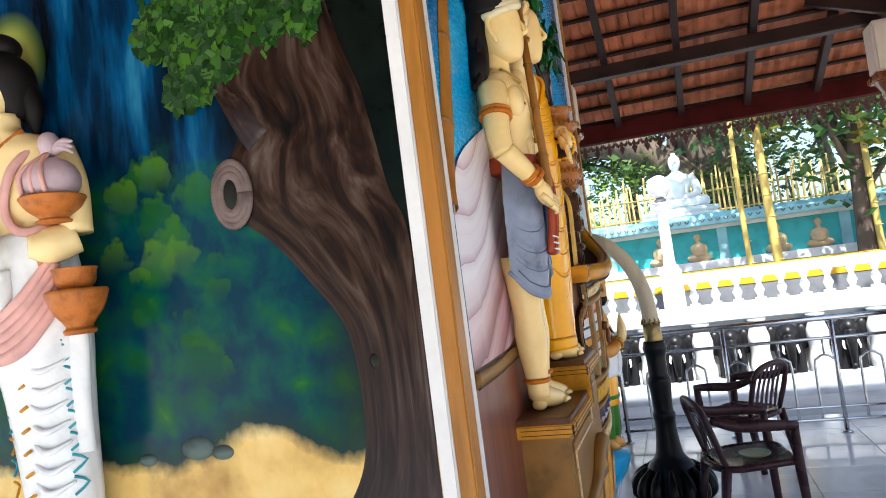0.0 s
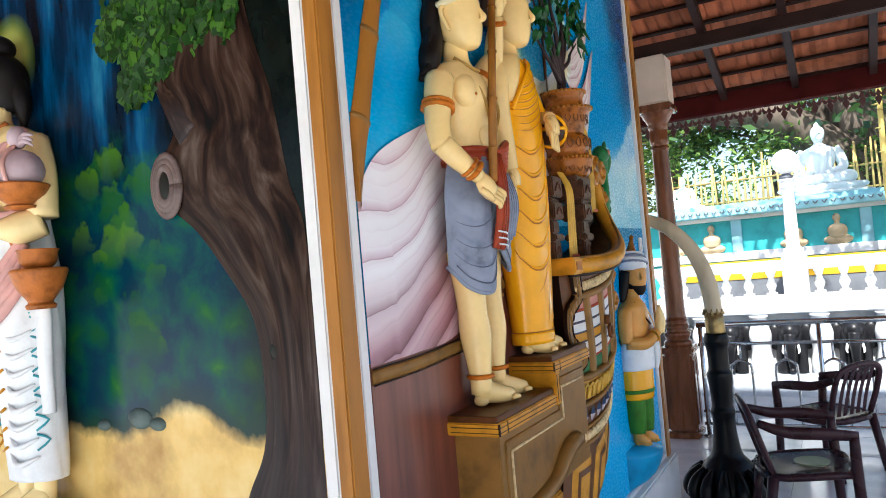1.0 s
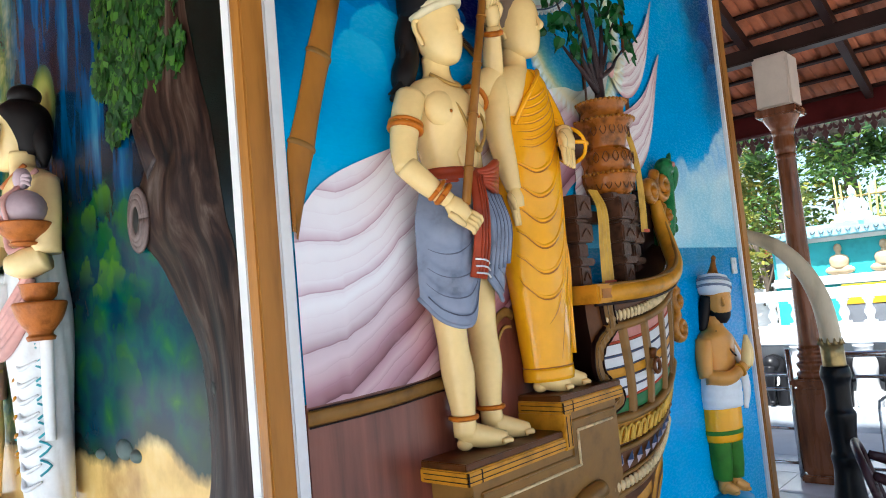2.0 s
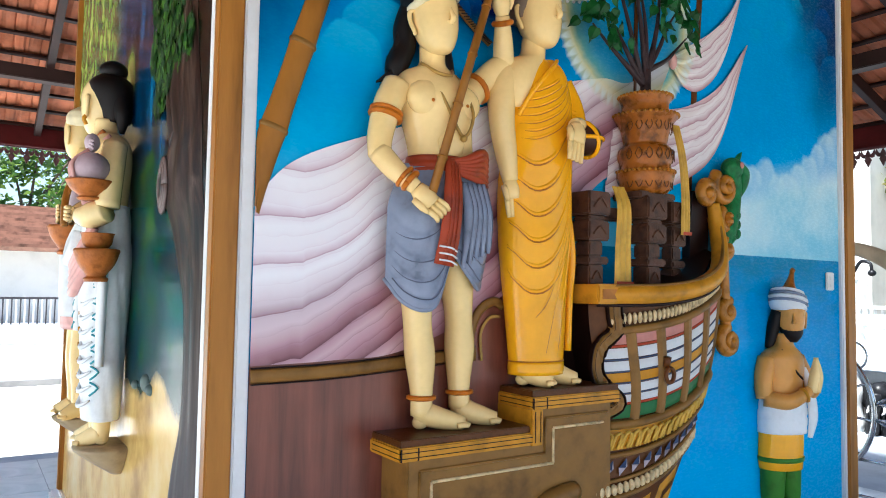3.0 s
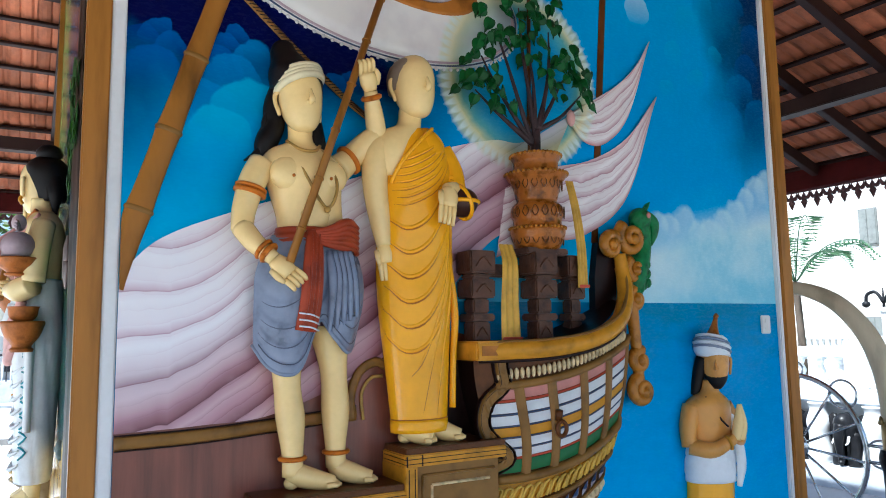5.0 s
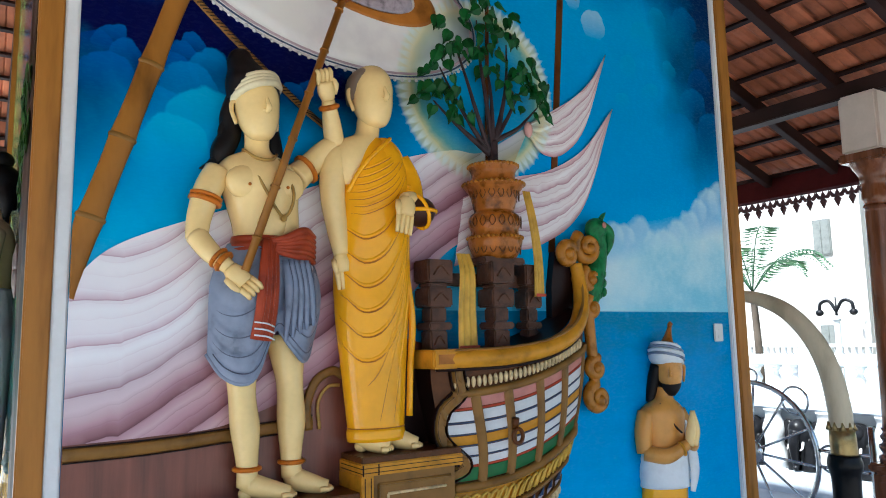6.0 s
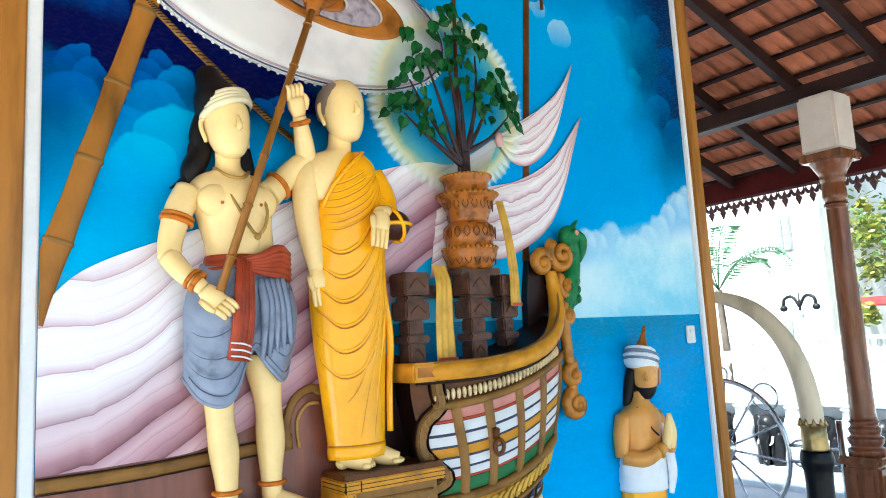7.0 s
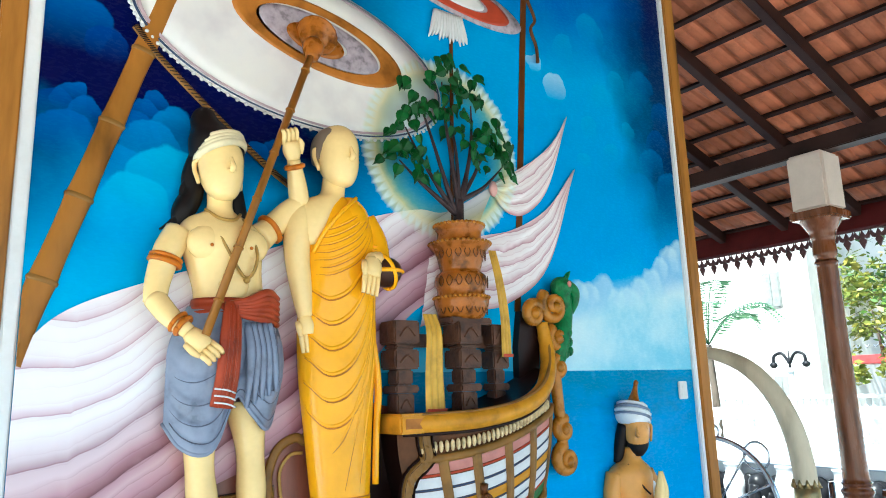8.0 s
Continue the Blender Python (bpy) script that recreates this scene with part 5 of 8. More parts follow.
    head(s, (2.535, y - 0.01, 1.575), 0.84, -38, SKIN_TAN)
    s.loft([(2.512, y - 0.046, 1.462, 0.016, 0.016), (2.515, y - 0.040, 1.484, 0.038, 0.038), (2.522, y - 0.028, 1.506, 0.052, 0.052), (2.530, y - 0.012, 1.53, 0.060, 0.060)], HAIR, 18, 4)
    s.tube([(2.475, y + 0.01, 1.60), (2.455, y + 0.03, 1.50), (2.43, y + 0.03, 1.43)], [0.03, 0.032, 0.02], HAIR, 10)
    s.loft([(2.53, y, 1.605, 0.074, 0.08), (2.527, y, 1.635, 0.088, 0.090), (2.525, y, 1.675, 0.078, 0.08), (2.535, y, 1.70, 0.05, 0.052)], WHITE_CLOTH, 28, 5, 0.05, 0.5, 120)
    for k in range(5):
        ring(s, (2.527, y, 1.618 + 0.017 * k), (0.083, 0.089, 0.088, 0.083, 0.072)[k], (0.25, 0.1, 1), GREY_CLOTH if k % 2 else WHITE_CLOTH, 0.007)
    s.loft([(2.535, y, 1.69, 0.044, 0.044), (2.54, y, 1.71, 0.03, 0.03), (2.55, y, 1.74, 0.018, 0.018), (2.562, y, 1.775, 0.011, 0.011), (2.566, y, 1.787, 0.014, 0.014), (2.566, y, 1.80, 0.004, 0.004)], BRONZE, 14, 4)
    s.tube([(2.44, y - 0.04, 1.43), (2.49, y - 0.075, 1.34), (2.53, y - 0.085, 1.30)], 0.005, HULL_DARK, 6)
    s.m = Matrix()
    return solid("statue", s, "painted relief statue of a bearded worshipper in a white turban", "statue", "statues of the sea mural", origin=(2.48, -0.07, 0.645))


bearer, monk, worshipper = statue_bearer(), statue_monk(), statue_worshipper()
bearer.location.y += 0.02
monk.location.y += 0.015
worshipper.location += Vector((0.07, 0.02, 0))
worshipper.rotation_euler.z = radians(-14)
s = Shape()
WAVE = mat("painted_water_swell", (0.02, 0.34, 0.62), 0.3, 0.3, 5, 60, 0.1)
s.surf(lambda u, v: (2.36 + 0.36 * u, -0.003 - 0.15 * math.sin(math.pi * u) ** 0.6 * math.sin(math.pi * min(1, v * 1.0) * 0.5) ** 0.5 * (1 if v < 1 else 0.0), 0.43 + 0.212 * v), 16, 10, WAVE)
solid("water_swell", s, "painted blue water swell under the praying statue", "relief", origin=(0, 0, 0))

# ---- parasol, bamboo spar, mast, rope, sails ----
parasol = thing("parasol", (0.57, -0.2, 1.95), "white ceremonial parasol with orange rings on a bamboo pole", "parasol")
s = Shape()
s.tube([(0.565, -0.195, 1.955), (0.955, -0.10, 3.02)], 0.0135, BAMBOO, 12)
for k in range(6):
    f = 0.1 + 0.16 * k
    ring(s, (0.565 + 0.39 * f, -0.195 + 0.095 * f, 1.955 + 1.065 * f), 0.0135, (0.36, 0.09, 1), BAMBOO, 0.0035)
part("pole", s, parasol, "brown bamboo pole with nodes")
s = Shape()
s.tube([(0.945, -0.10, 2.97), (0.955, -0.09, 3.02), (0.965, -0.08, 3.05)], [0.022, 0.04, 0.03], BRONZE, 16)
s.tube([(0.96, -0.085, 3.04), (0.972, -0.07, 3.07), (0.985, -0.06, 3.09)], [0.03, 0.055, 0.08], BRONZE, 18)
part("hub", s, parasol, "turned orange hub")


def oval(s, cx, cz, a, b, tilt, y, material, thick=0.006, seg=64, inner=0.0):
    """A flat painted ring or disc on the wall."""
    c, d = math.cos(tilt), math.sin(tilt)

    def at(k, ang, yy):
        u, w = a * k * math.cos(ang), b * k * math.sin(ang)
        return cx + u * c - w * d, yy, cz + u * d + w * c
    s.surf(lambda u, v: at(inner + (1 - inner) * min(v * 1.25, 1.0), 2 * math.pi * u, y if v < 0.99 else y + thick), seg, 5, material, wrap=True)


TILT = -0.132
s = Shape()
oval(s, 0.956, 3.046, 0.632, 0.300, TILT, -0.012, PARA_WHITE, 0.01)
part("canopy", s, parasol, "white underside of the canopy")
for nm, cx, cz, a, b, inner, material, y in (("ring", 1.03, 3.105, 0.36, 0.130, 0.72, PARA_ORANGE, -0.017), ("inner_ring", 1.02, 3.10, 0.26, 0.092, 0.45, PARA_MAUVE, -0.017), ("boss", 1.0, 3.09, 0.12, 0.055, 0.0, BRONZE, -0.024)):
    s = Shape()
    oval(s, cx, cz, a, b, TILT - 0.06, y, material, 0.005, 48, inner)
    part(nm, s, parasol)
c, d = math.cos(TILT), math.sin(TILT)
for k in range(110):
    a = 2 * math.pi * k / 110 + 0.02
    u, w = 0.632 * math.cos(a), 0.300 * math.sin(a)
    if 2.9 < a < 6.4:
        s = Shape()
        s.ball((0.956 + u * c - w * d, -0.016, 3.046 + u * d + w * c - 0.006), (0.0075, 0.006, 0.0075), WHITE_STRIPE, 8, 5)
        part("bead", s, parasol)
s = Shape()
oval(s, 0.956, 3.046, 0.612, 0.282, TILT, -0.0165, LILAC_CLOTH, 0.004, 64, 0.975)
oval(s, 0.956, 3.046, 0.624, 0.293, TILT, -0.0155, BLUE_STRIPE, 0.004, 64, 0.985)
part("edge_line", s, parasol)

spar = thing("bamboo_spar", (0.10, -0.01, 1.88), "slanting brown bamboo spar with dark nodes", "spar")


def spar_at(f):
    """The spar's line from the frame strip up to the parasol."""
    return 0.122 + 0.41 * f, 2.02 + 1.32 * f


def spar_piece(f0, f1, r0, r1, material, n=6):
    s = Shape()

    def fn(u, v):
        f = f0 + (f1 - f0) * v
        x, z = spar_at(f)
        r = (r0 + (r1 - r0) * abs(2 * v - 1) ** 3) * (1.0 - 0.18 * f)
        a = math.pi * u
        return max(x - r * math.cos(a), 0.1045), -0.004 - 0.5 * r * math.sin(a), z + 0.3 * r * math.cos(a)
    s.surf(fn, 14, n, material)
    return s


NODES = (-0.11, 0.075, 0.27, 0.46, 0.66, 0.86, 1.0)
for f0, f1 in zip(NODES, NODES[1:]):
    part("cane", spar_piece(f0 + 0.006, f1 - 0.006, 0.036, 0.039, BAMBOO, 10), spar)
for f in NODES[1:-1]:
    part("node", spar_piece(f - 0.007, f + 0.007, 0.043, 0.037, HULL_MID), spar, "dark raised joint")

mast = thing("mast", (1.97, -0.01, 2.12), "thin brown painted mast with a hanging rope", "mast")
s = Shape()
s.tube([(1.965, -0.003, 2.10), (2.075, -0.003, 3.30), (2.14, -0.003, 4.0)], 0.019, HULL_BROWN, 10, 4, 0.2)
part("pole", s, mast)
s = Shape()
s.tube([(2.11, -0.02, 3.62), (2.15, -0.025, 3.52), (2.12, -0.025, 3.46), (2.155, -0.02, 3.38), (2.16, -0.02, 3.30)], 0.008, HULL_BROWN, 8)
part("rope", s, mast)
s = Shape()
s.tube([(1.625, -0.008, 2.40), (1.65, -0.008, 3.18), (1.655, -0.008, 3.40)], 0.010, HULL_BROWN, 8, 4, 0.6)
solid("staff", s, "thin dark painted staff behind the sapling", "staff")
s = Shape()
STAY = spline([(0.36, -0.012, 2.97), (0.441, -0.012, 2.881), (0.626, -0.012, 2.721), (0.812, -0.014, 2.569), (0.90, -0.016, 2.508)], 16)
s.tube(STAY, 0.012, HULL_MID, 8, 1, 0.7)
for a, b in zip(STAY[:-1], STAY[1:]):
    s.tube([Vector(a) + Vector((-0.006, -0.008, -0.007)), Vector(b) + Vector((0.007, -0.008, 0.006))], 0.0022, HULL_DARK, 5, 1)
solid("stay_rope", s, "twisted brown rope painted across the sky", "rope")

sail = thing("sail", (0.2, -0.004, 1.46), "pinkish white draped sailcloth with mauve folds", "sail")
s = Shape()
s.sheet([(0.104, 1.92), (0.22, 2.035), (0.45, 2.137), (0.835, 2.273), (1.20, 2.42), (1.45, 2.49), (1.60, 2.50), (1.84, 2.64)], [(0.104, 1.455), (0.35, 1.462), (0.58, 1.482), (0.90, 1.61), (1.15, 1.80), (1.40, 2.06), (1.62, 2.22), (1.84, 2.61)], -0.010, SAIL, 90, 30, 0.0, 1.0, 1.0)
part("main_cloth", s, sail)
s = Shape()
s.sheet([(1.84, 2.65), (1.96, 2.72), (2.12, 2.82), (2.24, 2.93), (2.332, 3.065)], [(1.84, 2.61), (1.93, 2.53), (2.05, 2.55), (2.19, 2.70), (2.332, 3.062)], -0.016, PENNANT, 40, 36, 0.007, 3.4, 1.7)
part("upper_pennant", s, sail)
s = Shape()
s.sheet([(1.50, 2.30), (1.72, 2.40), (1.95, 2.46), (2.17, 2.585), (2.366, 2.806)], [(1.45, 2.02), (1.66, 2.09), (1.90, 2.13), (2.16, 2.32), (2.366, 2.80)], -0.012, PENNANT, 50, 36, 0.006, 3.4, 1.7)
part("lower_pennant", s, sail)
s = Shape()
s.ball((1.845, -0.02, 2.63), (0.022, 0.014, 0.036), PINK_CLOTH, 10, 6)
part("knot", s, sail)

# second parasol, cut by the top of the view
top_parasol = thing("small_parasol", (1.62, -0.01, 3.25), "small flat parasol with red and white rings", "parasol")
for nm, a, inner, material, y in (("canopy", 0.42, 0.0, PARA_MAUVE, -0.008), ("ring", 0.34, 0.62, RED_LINE, -0.012), ("inner_ring", 0.19, 0.3, PARA_WHITE, -0.012)):
    s = Shape()
    oval(s, 1.66, 3.52, a, a * 0.24, -0.16, y, material, 0.004, 48, inner)
    part(nm, s, top_parasol)
s = Shape()
for k in range(12):
    x = 1.57 + 0.012 * k
    s.tube([(x, -0.012, 3.40), (x + 0.004 * (k - 6), -0.018, 3.31), (x + 0.007 * (k - 6), -0.014, 3.26 + 0.01 * (k % 3))], [0.012, 0.011, 0.003], WHITE_STRIPE, 6, 4)
part("tassel", s, top_parasol, "white tassel")

# ---- the ship ----
ship = thing("ship", (1.3, -0.05, 0.43), "carved relief ship's stern, brown with ochre mouldings", "ship")
s = Shape()
s.slab([(0.104, 0.432), (1.40, 0.432), (1.40, 1.70), (1.24, 1.74), (0.98, 1.66), (0.80, 1.57), (0.60, 1.495), (0.104, 1.462)], -0.008, -0.001, HULL_PAINT)
part("side", s, ship, "mauve-brown painted hull planks")
s = Shape()
for z0, mt in ((1.407, HULL_MID), (1.429, HULL_DARK), (1.385, HULL_DARK), (1.419, HULL_DARK)):
    r = 0.020 if mt == HULL_MID else 0.0022
    s.tube([(0.106, -0.010 - 0.004 * (mt == HULL_DARK), z0 + 0.02), (0.35, -0.010 - 0.004 * (mt == HULL_DARK), z0 + 0.024), (0.60, -0.010 - 0.004 * (mt == HULL_DARK), z0 + 0.04), (0.86, -0.010 - 0.004 * (mt == HULL_DARK), z0 + 0.06)], r, mt, 8, 8, 0.4)
part("band", s, ship, "ochre band along the hull")
# near-black slab on the flat hull side, coloured as a recess in shade
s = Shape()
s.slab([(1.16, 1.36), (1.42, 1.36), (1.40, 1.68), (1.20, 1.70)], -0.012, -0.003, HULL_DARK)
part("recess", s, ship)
s = Shape()
s.tube([(0.845, -0.014, 1.44), (0.84, -0.014, 1.52), (0.87, -0.014, 1.60), (0.93, -0.014, 1.635), (0.97, -0.014, 1.62)], 0.016, HULL_MID, 8, 6, 0.5)
s.tube([(0.885, -0.014, 1.44), (0.88, -0.014, 1.53), (0.915, -0.014, 1.58), (0.96, -0.014, 1.585)], 0.006, GOLD_LINE, 8, 6, 0.5)
part("arch_moulding", s, ship)


def moulding(x0, x1, z, depth):
    """A ledge with an ochre lip and dark lines."""
    s = Shape()
    s.box((x0, -depth, z - 0.022), (x1, -0.003, z), HULL_BROWN, 0.003)
    s.box((x0 - 0.006, -depth - 0.008, z - 0.060), (x1, -0.004, z - 0.020), OCHRE, 0.004)
    for dz in (-0.033, -0.048):
        s.box((x0 - 0.0075, -depth - 0.0095, z + dz - 0.0022), (x1, -0.02, z + dz), HULL_DARK)
    for dx in (0.004, 0.06):
        s.box((x0 - 0.006 + dx, -depth - 0.0095, z - 0.058), (x0 - 0.002 + dx, -0.03, z - 0.023), HULL_DARK)
    return s


part("lower_step", moulding(0.485, 0.992, 1.246, 0.175), ship, "stepped ledge with an ochre edge")
part("upper_step", moulding(0.968, 1.36, 1.355, 0.175), ship, "stepped ledge with an ochre edge")
s = Shape()
s.box((0.960, -0.187, 1.184), (1.004, -0.004, 1.299), OCHRE, 0.003)
s.box((0.970, -0.1885, 1.194), (0.973, -0.02, 1.290), HULL_DARK)
s.box((0.992, -0.1885, 1.194), (0.995, -0.02, 1.290), HULL_DARK)
part("riser", s, ship)
s = Shape()
s.slab([(0.52, 0.90), (1.34, 0.90), (1.34, 1.297), (1.0, 1.297), (1.0, 1.188), (0.52, 1.188)], -0.16, -0.008, HULL_MID, 0.004)
part("stair_body", s, ship, "brown carved body under the steps")
for pts in ([(0.56, 0.93), (0.56, 1.15), (1.035, 1.15), (1.035, 1.262), (1.32, 1.262)], [(0.60, 0.96), (0.60, 1.115), (1.07, 1.115), (1.07, 1.228), (1.30, 1.228)]):
    for a, b in zip(pts, pts[1:]):
        s = Shape()
        s.tube([(a[0], -0.161, a[1]), (b[0], -0.161, b[1])], 0.005, HULL_MID if pts[0][0] < 0.58 else BEAD, 6, 1)
        part("inlay_line", s, ship)
s = Shape()
s.slab([(0.62, 0.432), (1.2, 0.432), (1.2, 0.91), (0.62, 0.91)], -0.11, -0.008, HULL_BROWN, 0.004)
part("lower_body", s, ship)
s = Shape()
s.tube([(0.56, -0.15, 0.90), (0.75, -0.16, 0.905), (0.92, -0.165, 0.93), (1.05, -0.17, 1.0), (1.16, -0.175, 1.02)], [0.03, 0.028, 0.028, 0.032, 0.03], HULL_MID, 12, 6)
s.ball((0.56, -0.15, 0.90), (0.05, 0.05, 0.05), HULL_MID, 14, 8)
part("scroll_bracket", s, ship)
for k in range(3):
    s = Shape()
    x = 0.66 + 0.15 * k
    s.box((x, -0.135, 0.62), (x + 0.11, -0.10, 0.85), OCHRE, 0.006)
    s.box((x + 0.022, -0.139, 0.65), (x + 0.088, -0.12, 0.82), RED_CLOTH, 0.003)
    s.box((x + 0.032, -0.142, 0.66), (x + 0.078, -0.12, 0.81), OCHRE, 0.003)
    part("panel", s, ship)

# stern: a bulging surface on which windows, bands and beads are laid
def stern(u, z, off=0.0):
    """A point of the stern: u from its inner edge to its outer edge, z its height at the inner edge."""
    v = (z - 0.45) / 1.2
    left = 1.30 - 0.42 * max(0.0, 1.0 - (z - 0.45) / 0.75) ** 1.3 + 0.03 * math.sin(9 * (z - 0.4))
    right = 1.50 + 0.60 * math.sin(min(1.0, max(0.0, v) * 0.95 + 0.05) * math.pi / 2) ** 0.9
    x = left + (right - left) * u
    bulge = 0.080 + 0.070 * math.sin(math.pi * min(1.0, 0.18 + u * 0.86)) + 0.035 * v * math.sin(math.pi * u)
    y = -(bulge * (1.0 if u < 0.9 else max(0.0, 1 - ((u - 0.9) / 0.1) ** 2) * 0.6 + 0.4)) - off
    return x, y, z + 0.17 * u ** 2.0


def stern_patch(u0, u1, z0, z1, off, material, nu=12, nv=4, edge=0.006):
    s = Shape()
    s.surf(lambda u, v: stern(u0 + (u1 - u0) * u, z0 + (z1 - z0) * v, off if 0.001 < v < 0.999 and 0.001 < u < 0.999 else off - edge), nu, nv, material)
    return s


s = Shape()
s.surf(lambda u, v: stern(u, 0.45 + 1.20 * v), 30, 40, HULL_BROWN)
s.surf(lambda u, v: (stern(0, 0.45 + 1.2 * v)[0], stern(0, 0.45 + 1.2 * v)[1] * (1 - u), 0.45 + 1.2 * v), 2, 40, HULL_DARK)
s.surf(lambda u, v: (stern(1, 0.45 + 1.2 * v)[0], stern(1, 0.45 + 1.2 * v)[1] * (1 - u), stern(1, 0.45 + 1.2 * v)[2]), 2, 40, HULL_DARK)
part("stern_hull", s, ship, "brown bulging stern")


def stern_line(z, off, r, material, u0=0.0, u1=0.985, wave=0.0):
    s = Shape()
    s.tube([stern(u0 + (u1 - u0) * k / 14, z + wave * math.sin(k * 1.3), off) for k in range(15)], r, material, 8, 3)
    return s


# window strip: stripes of coloured glass between brown mullions
STRIPES = ((1.485, 0.040, PINK_STRIPE), (1.475, 0.008, RED_LINE), (1.436, 0.036, WHITE_STRIPE), (1.428, 0.006, BLUE_STRIPE), (1.392, 0.034, WHITE_STRIPE), (1.386, 0.005, BLUE_STRIPE), (1.352, 0.032, OCHRE), (1.346, 0.005, BLUE_STRIPE), (1.314, 0.030, WHITE_STRIPE), (1.308, 0.005, BLUE_STRIPE), (1.280, 0.026, WHITE_STRIPE), (1.271, 0.008, RED_LINE), (1.225, 0.044, GREEN_STRIPE))
CELLS = ((0.01, 0.167), (0.208, 0.334), (0.376, 0.530), (0.571, 0.727), (0.767, 0.93))
SCALLOP = spline([(1.355, 1.672), (1.360, 1.60), (1.368, 1.540), (1.318, 1.490), (1.298, 1.44), (1.300, 1.39), (1.330, 1.345), (1.390, 1.282), (1.318, 1.245), (1.270, 1.226), (1.314, 1.15), (1.305, 1.08)], 6)


def inner_u(z):
    """How far across the stern the scalloped edge lies at a height."""
    x = SCALLOP[int(np.argmin(np.abs(SCALLOP[:, 1] - z)))][0]
    a, b = stern(0, z)[0], stern(1, z)[0]
    return max(0.0, (x - a) / (b - a))


for u0, u1 in CELLS:
    w = thing("window", stern(u0, 1.22), "", "")
    w.parent = ship
    w.location = Vector(stern(u0, 1.22)) - Vector(ship.location)
    for z, h, mt in STRIPES:
        a = inner_u(z + h / 2) if u0 < 0.05 else u0
        if a < u1 - 0.02:
            part("pane", stern_patch(a, u1, z, z + h, 0.006, mt, 6, 3, 0.004), w)
for u in (0.187, 0.355, 0.55, 0.747, 0.95):
    s = Shape()
    s.surf(lambda a, v: stern(u + (a - 0.5) * 0.046, 1.215 + 0.315 * v, 0.018 if 0.1 < a < 0.9 else 0.0), 6, 10, HULL_MID)
    part("mullion", s, ship)
s = Shape()
s.tube([(*stern(0.357, 1.385, 0.022),), (*stern(0.357, 1.42, 0.03),)], 0.014, HULL_BROWN, 10, 1)
c = Vector(stern(0.357, 1.355, 0.030))
s.tube([c + Vector((0.022 * math.sin(a), -0.008, 0.026 * math.cos(a))) for a in np.linspace(0, 2 * math.pi, 19)], 0.008, HULL_BROWN, 8, 1)
part("ring_handle", s, ship, "dark ring handle")
def scallop_strip(w0, w1, lift, material):
    """A flat moulding along the stern's inner edge, from w0 to w1 across it."""
    s = Shape()
    n = len(SCALLOP) - 1

    def fn(u, v):
        i = round(v * n)
        p, a, b = SCALLOP[i], SCALLOP[max(i - 1, 0)], SCALLOP[min(i + 1, n)]
        d = np.array((b[0] - a[0], b[1] - a[1]))
        d = d / np.hypot(*d)
        w = w0 + (w1 - w0) * u
        x, z = p[0] - d[1] * w, p[1] + d[0] * w
        q = min(range(21), key=lambda k: abs(stern(k / 40, z)[0] - x)) / 40
        return x, stern(q, z)[1] - (lift if 0.05 < u < 0.95 else 0.001), z
    s.surf(fn, 6, n, material, smooth=False)
    return s


part("scalloped_edge", scallop_strip(-0.022, 0.026, 0.020, HULL_MID), ship, "scalloped light brown edge")
part("edge_line", scallop_strip(-0.026, -0.0215, 0.017, HULL_DARK), ship)
part("edge_line", scallop_strip(0.0255, 0.030, 0.017, HULL_DARK), ship)
part("edge_bead", scallop_strip(-0.012, -0.010, 0.0212, HULL_DARK), ship)
part("upper_moulding", stern_line(1.535, 0.006, 0.016, HULL_MID, 0.08), ship)
part("sill_moulding", stern_line(1.205, 0.008, 0.017, HULL_MID, 0.04), ship)
for k in range(30):
    s = Shape()
    u = 0.10 + 0.027 * k
    p = Vector(stern(u, 1.575, 0.010))
    s.ball(p, (0.0085, 0.010, 0.021), BEAD, 8, 5)
    part("bead", s, ship)
part("frieze_ground", stern_patch(0.0, 0.985, 1.115, 1.188, 0.006, OCHRE, 20, 3), ship, "ochre frieze")
for k in range(17):
    s = Shape()
    u = 0.04 + 0.055 * k
    a = [stern(u, 1.122, 0.012), stern(u, 1.170, 0.012), stern(u + 0.036, 1.170, 0.012), stern(u + 0.036, 1.122, 0.012)]
    s.tube(a, 0.006, YELLOW_CLOTH, 6, 2)
    part("frieze_arch", s, ship)
part("frieze_moulding", stern_line(1.10, 0.008, 0.010, HULL_MID), ship)
for k in range(11):
    s = Shape()
    u = 0.06 + 0.08 * k
    d = [stern(u - 0.026, 1.055, 0.008), stern(u, 1.026, 0.008), stern(u + 0.026, 1.055, 0.008), stern(u, 1.084, 0.008)]
    c = Vector(stern(u, 1.055, 0.020))
    q = [s.vert(p) for p in d]
    m0 = s.vert(c)
    for i in range(4):
        s.face((q[i], q[(i + 1) % 4], m0), BLUE_STRIPE if i % 2 else PARA_MAUVE, False)
    part("diamond", s, ship)
part("bead_moulding", stern_line(1.012, 0.006, 0.007, HULL_MID), ship)
for k in range(26):
    s = Shape()
    s.ball(stern(0.04 + 0.036 * k, 0.982, 0.010), (0.013, 0.012, 0.020), BEAD, 8, 5)
    part("bead", s, ship)
part("bead_moulding", stern_line(0.95, 0.006, 0.010, HULL_MID), ship)
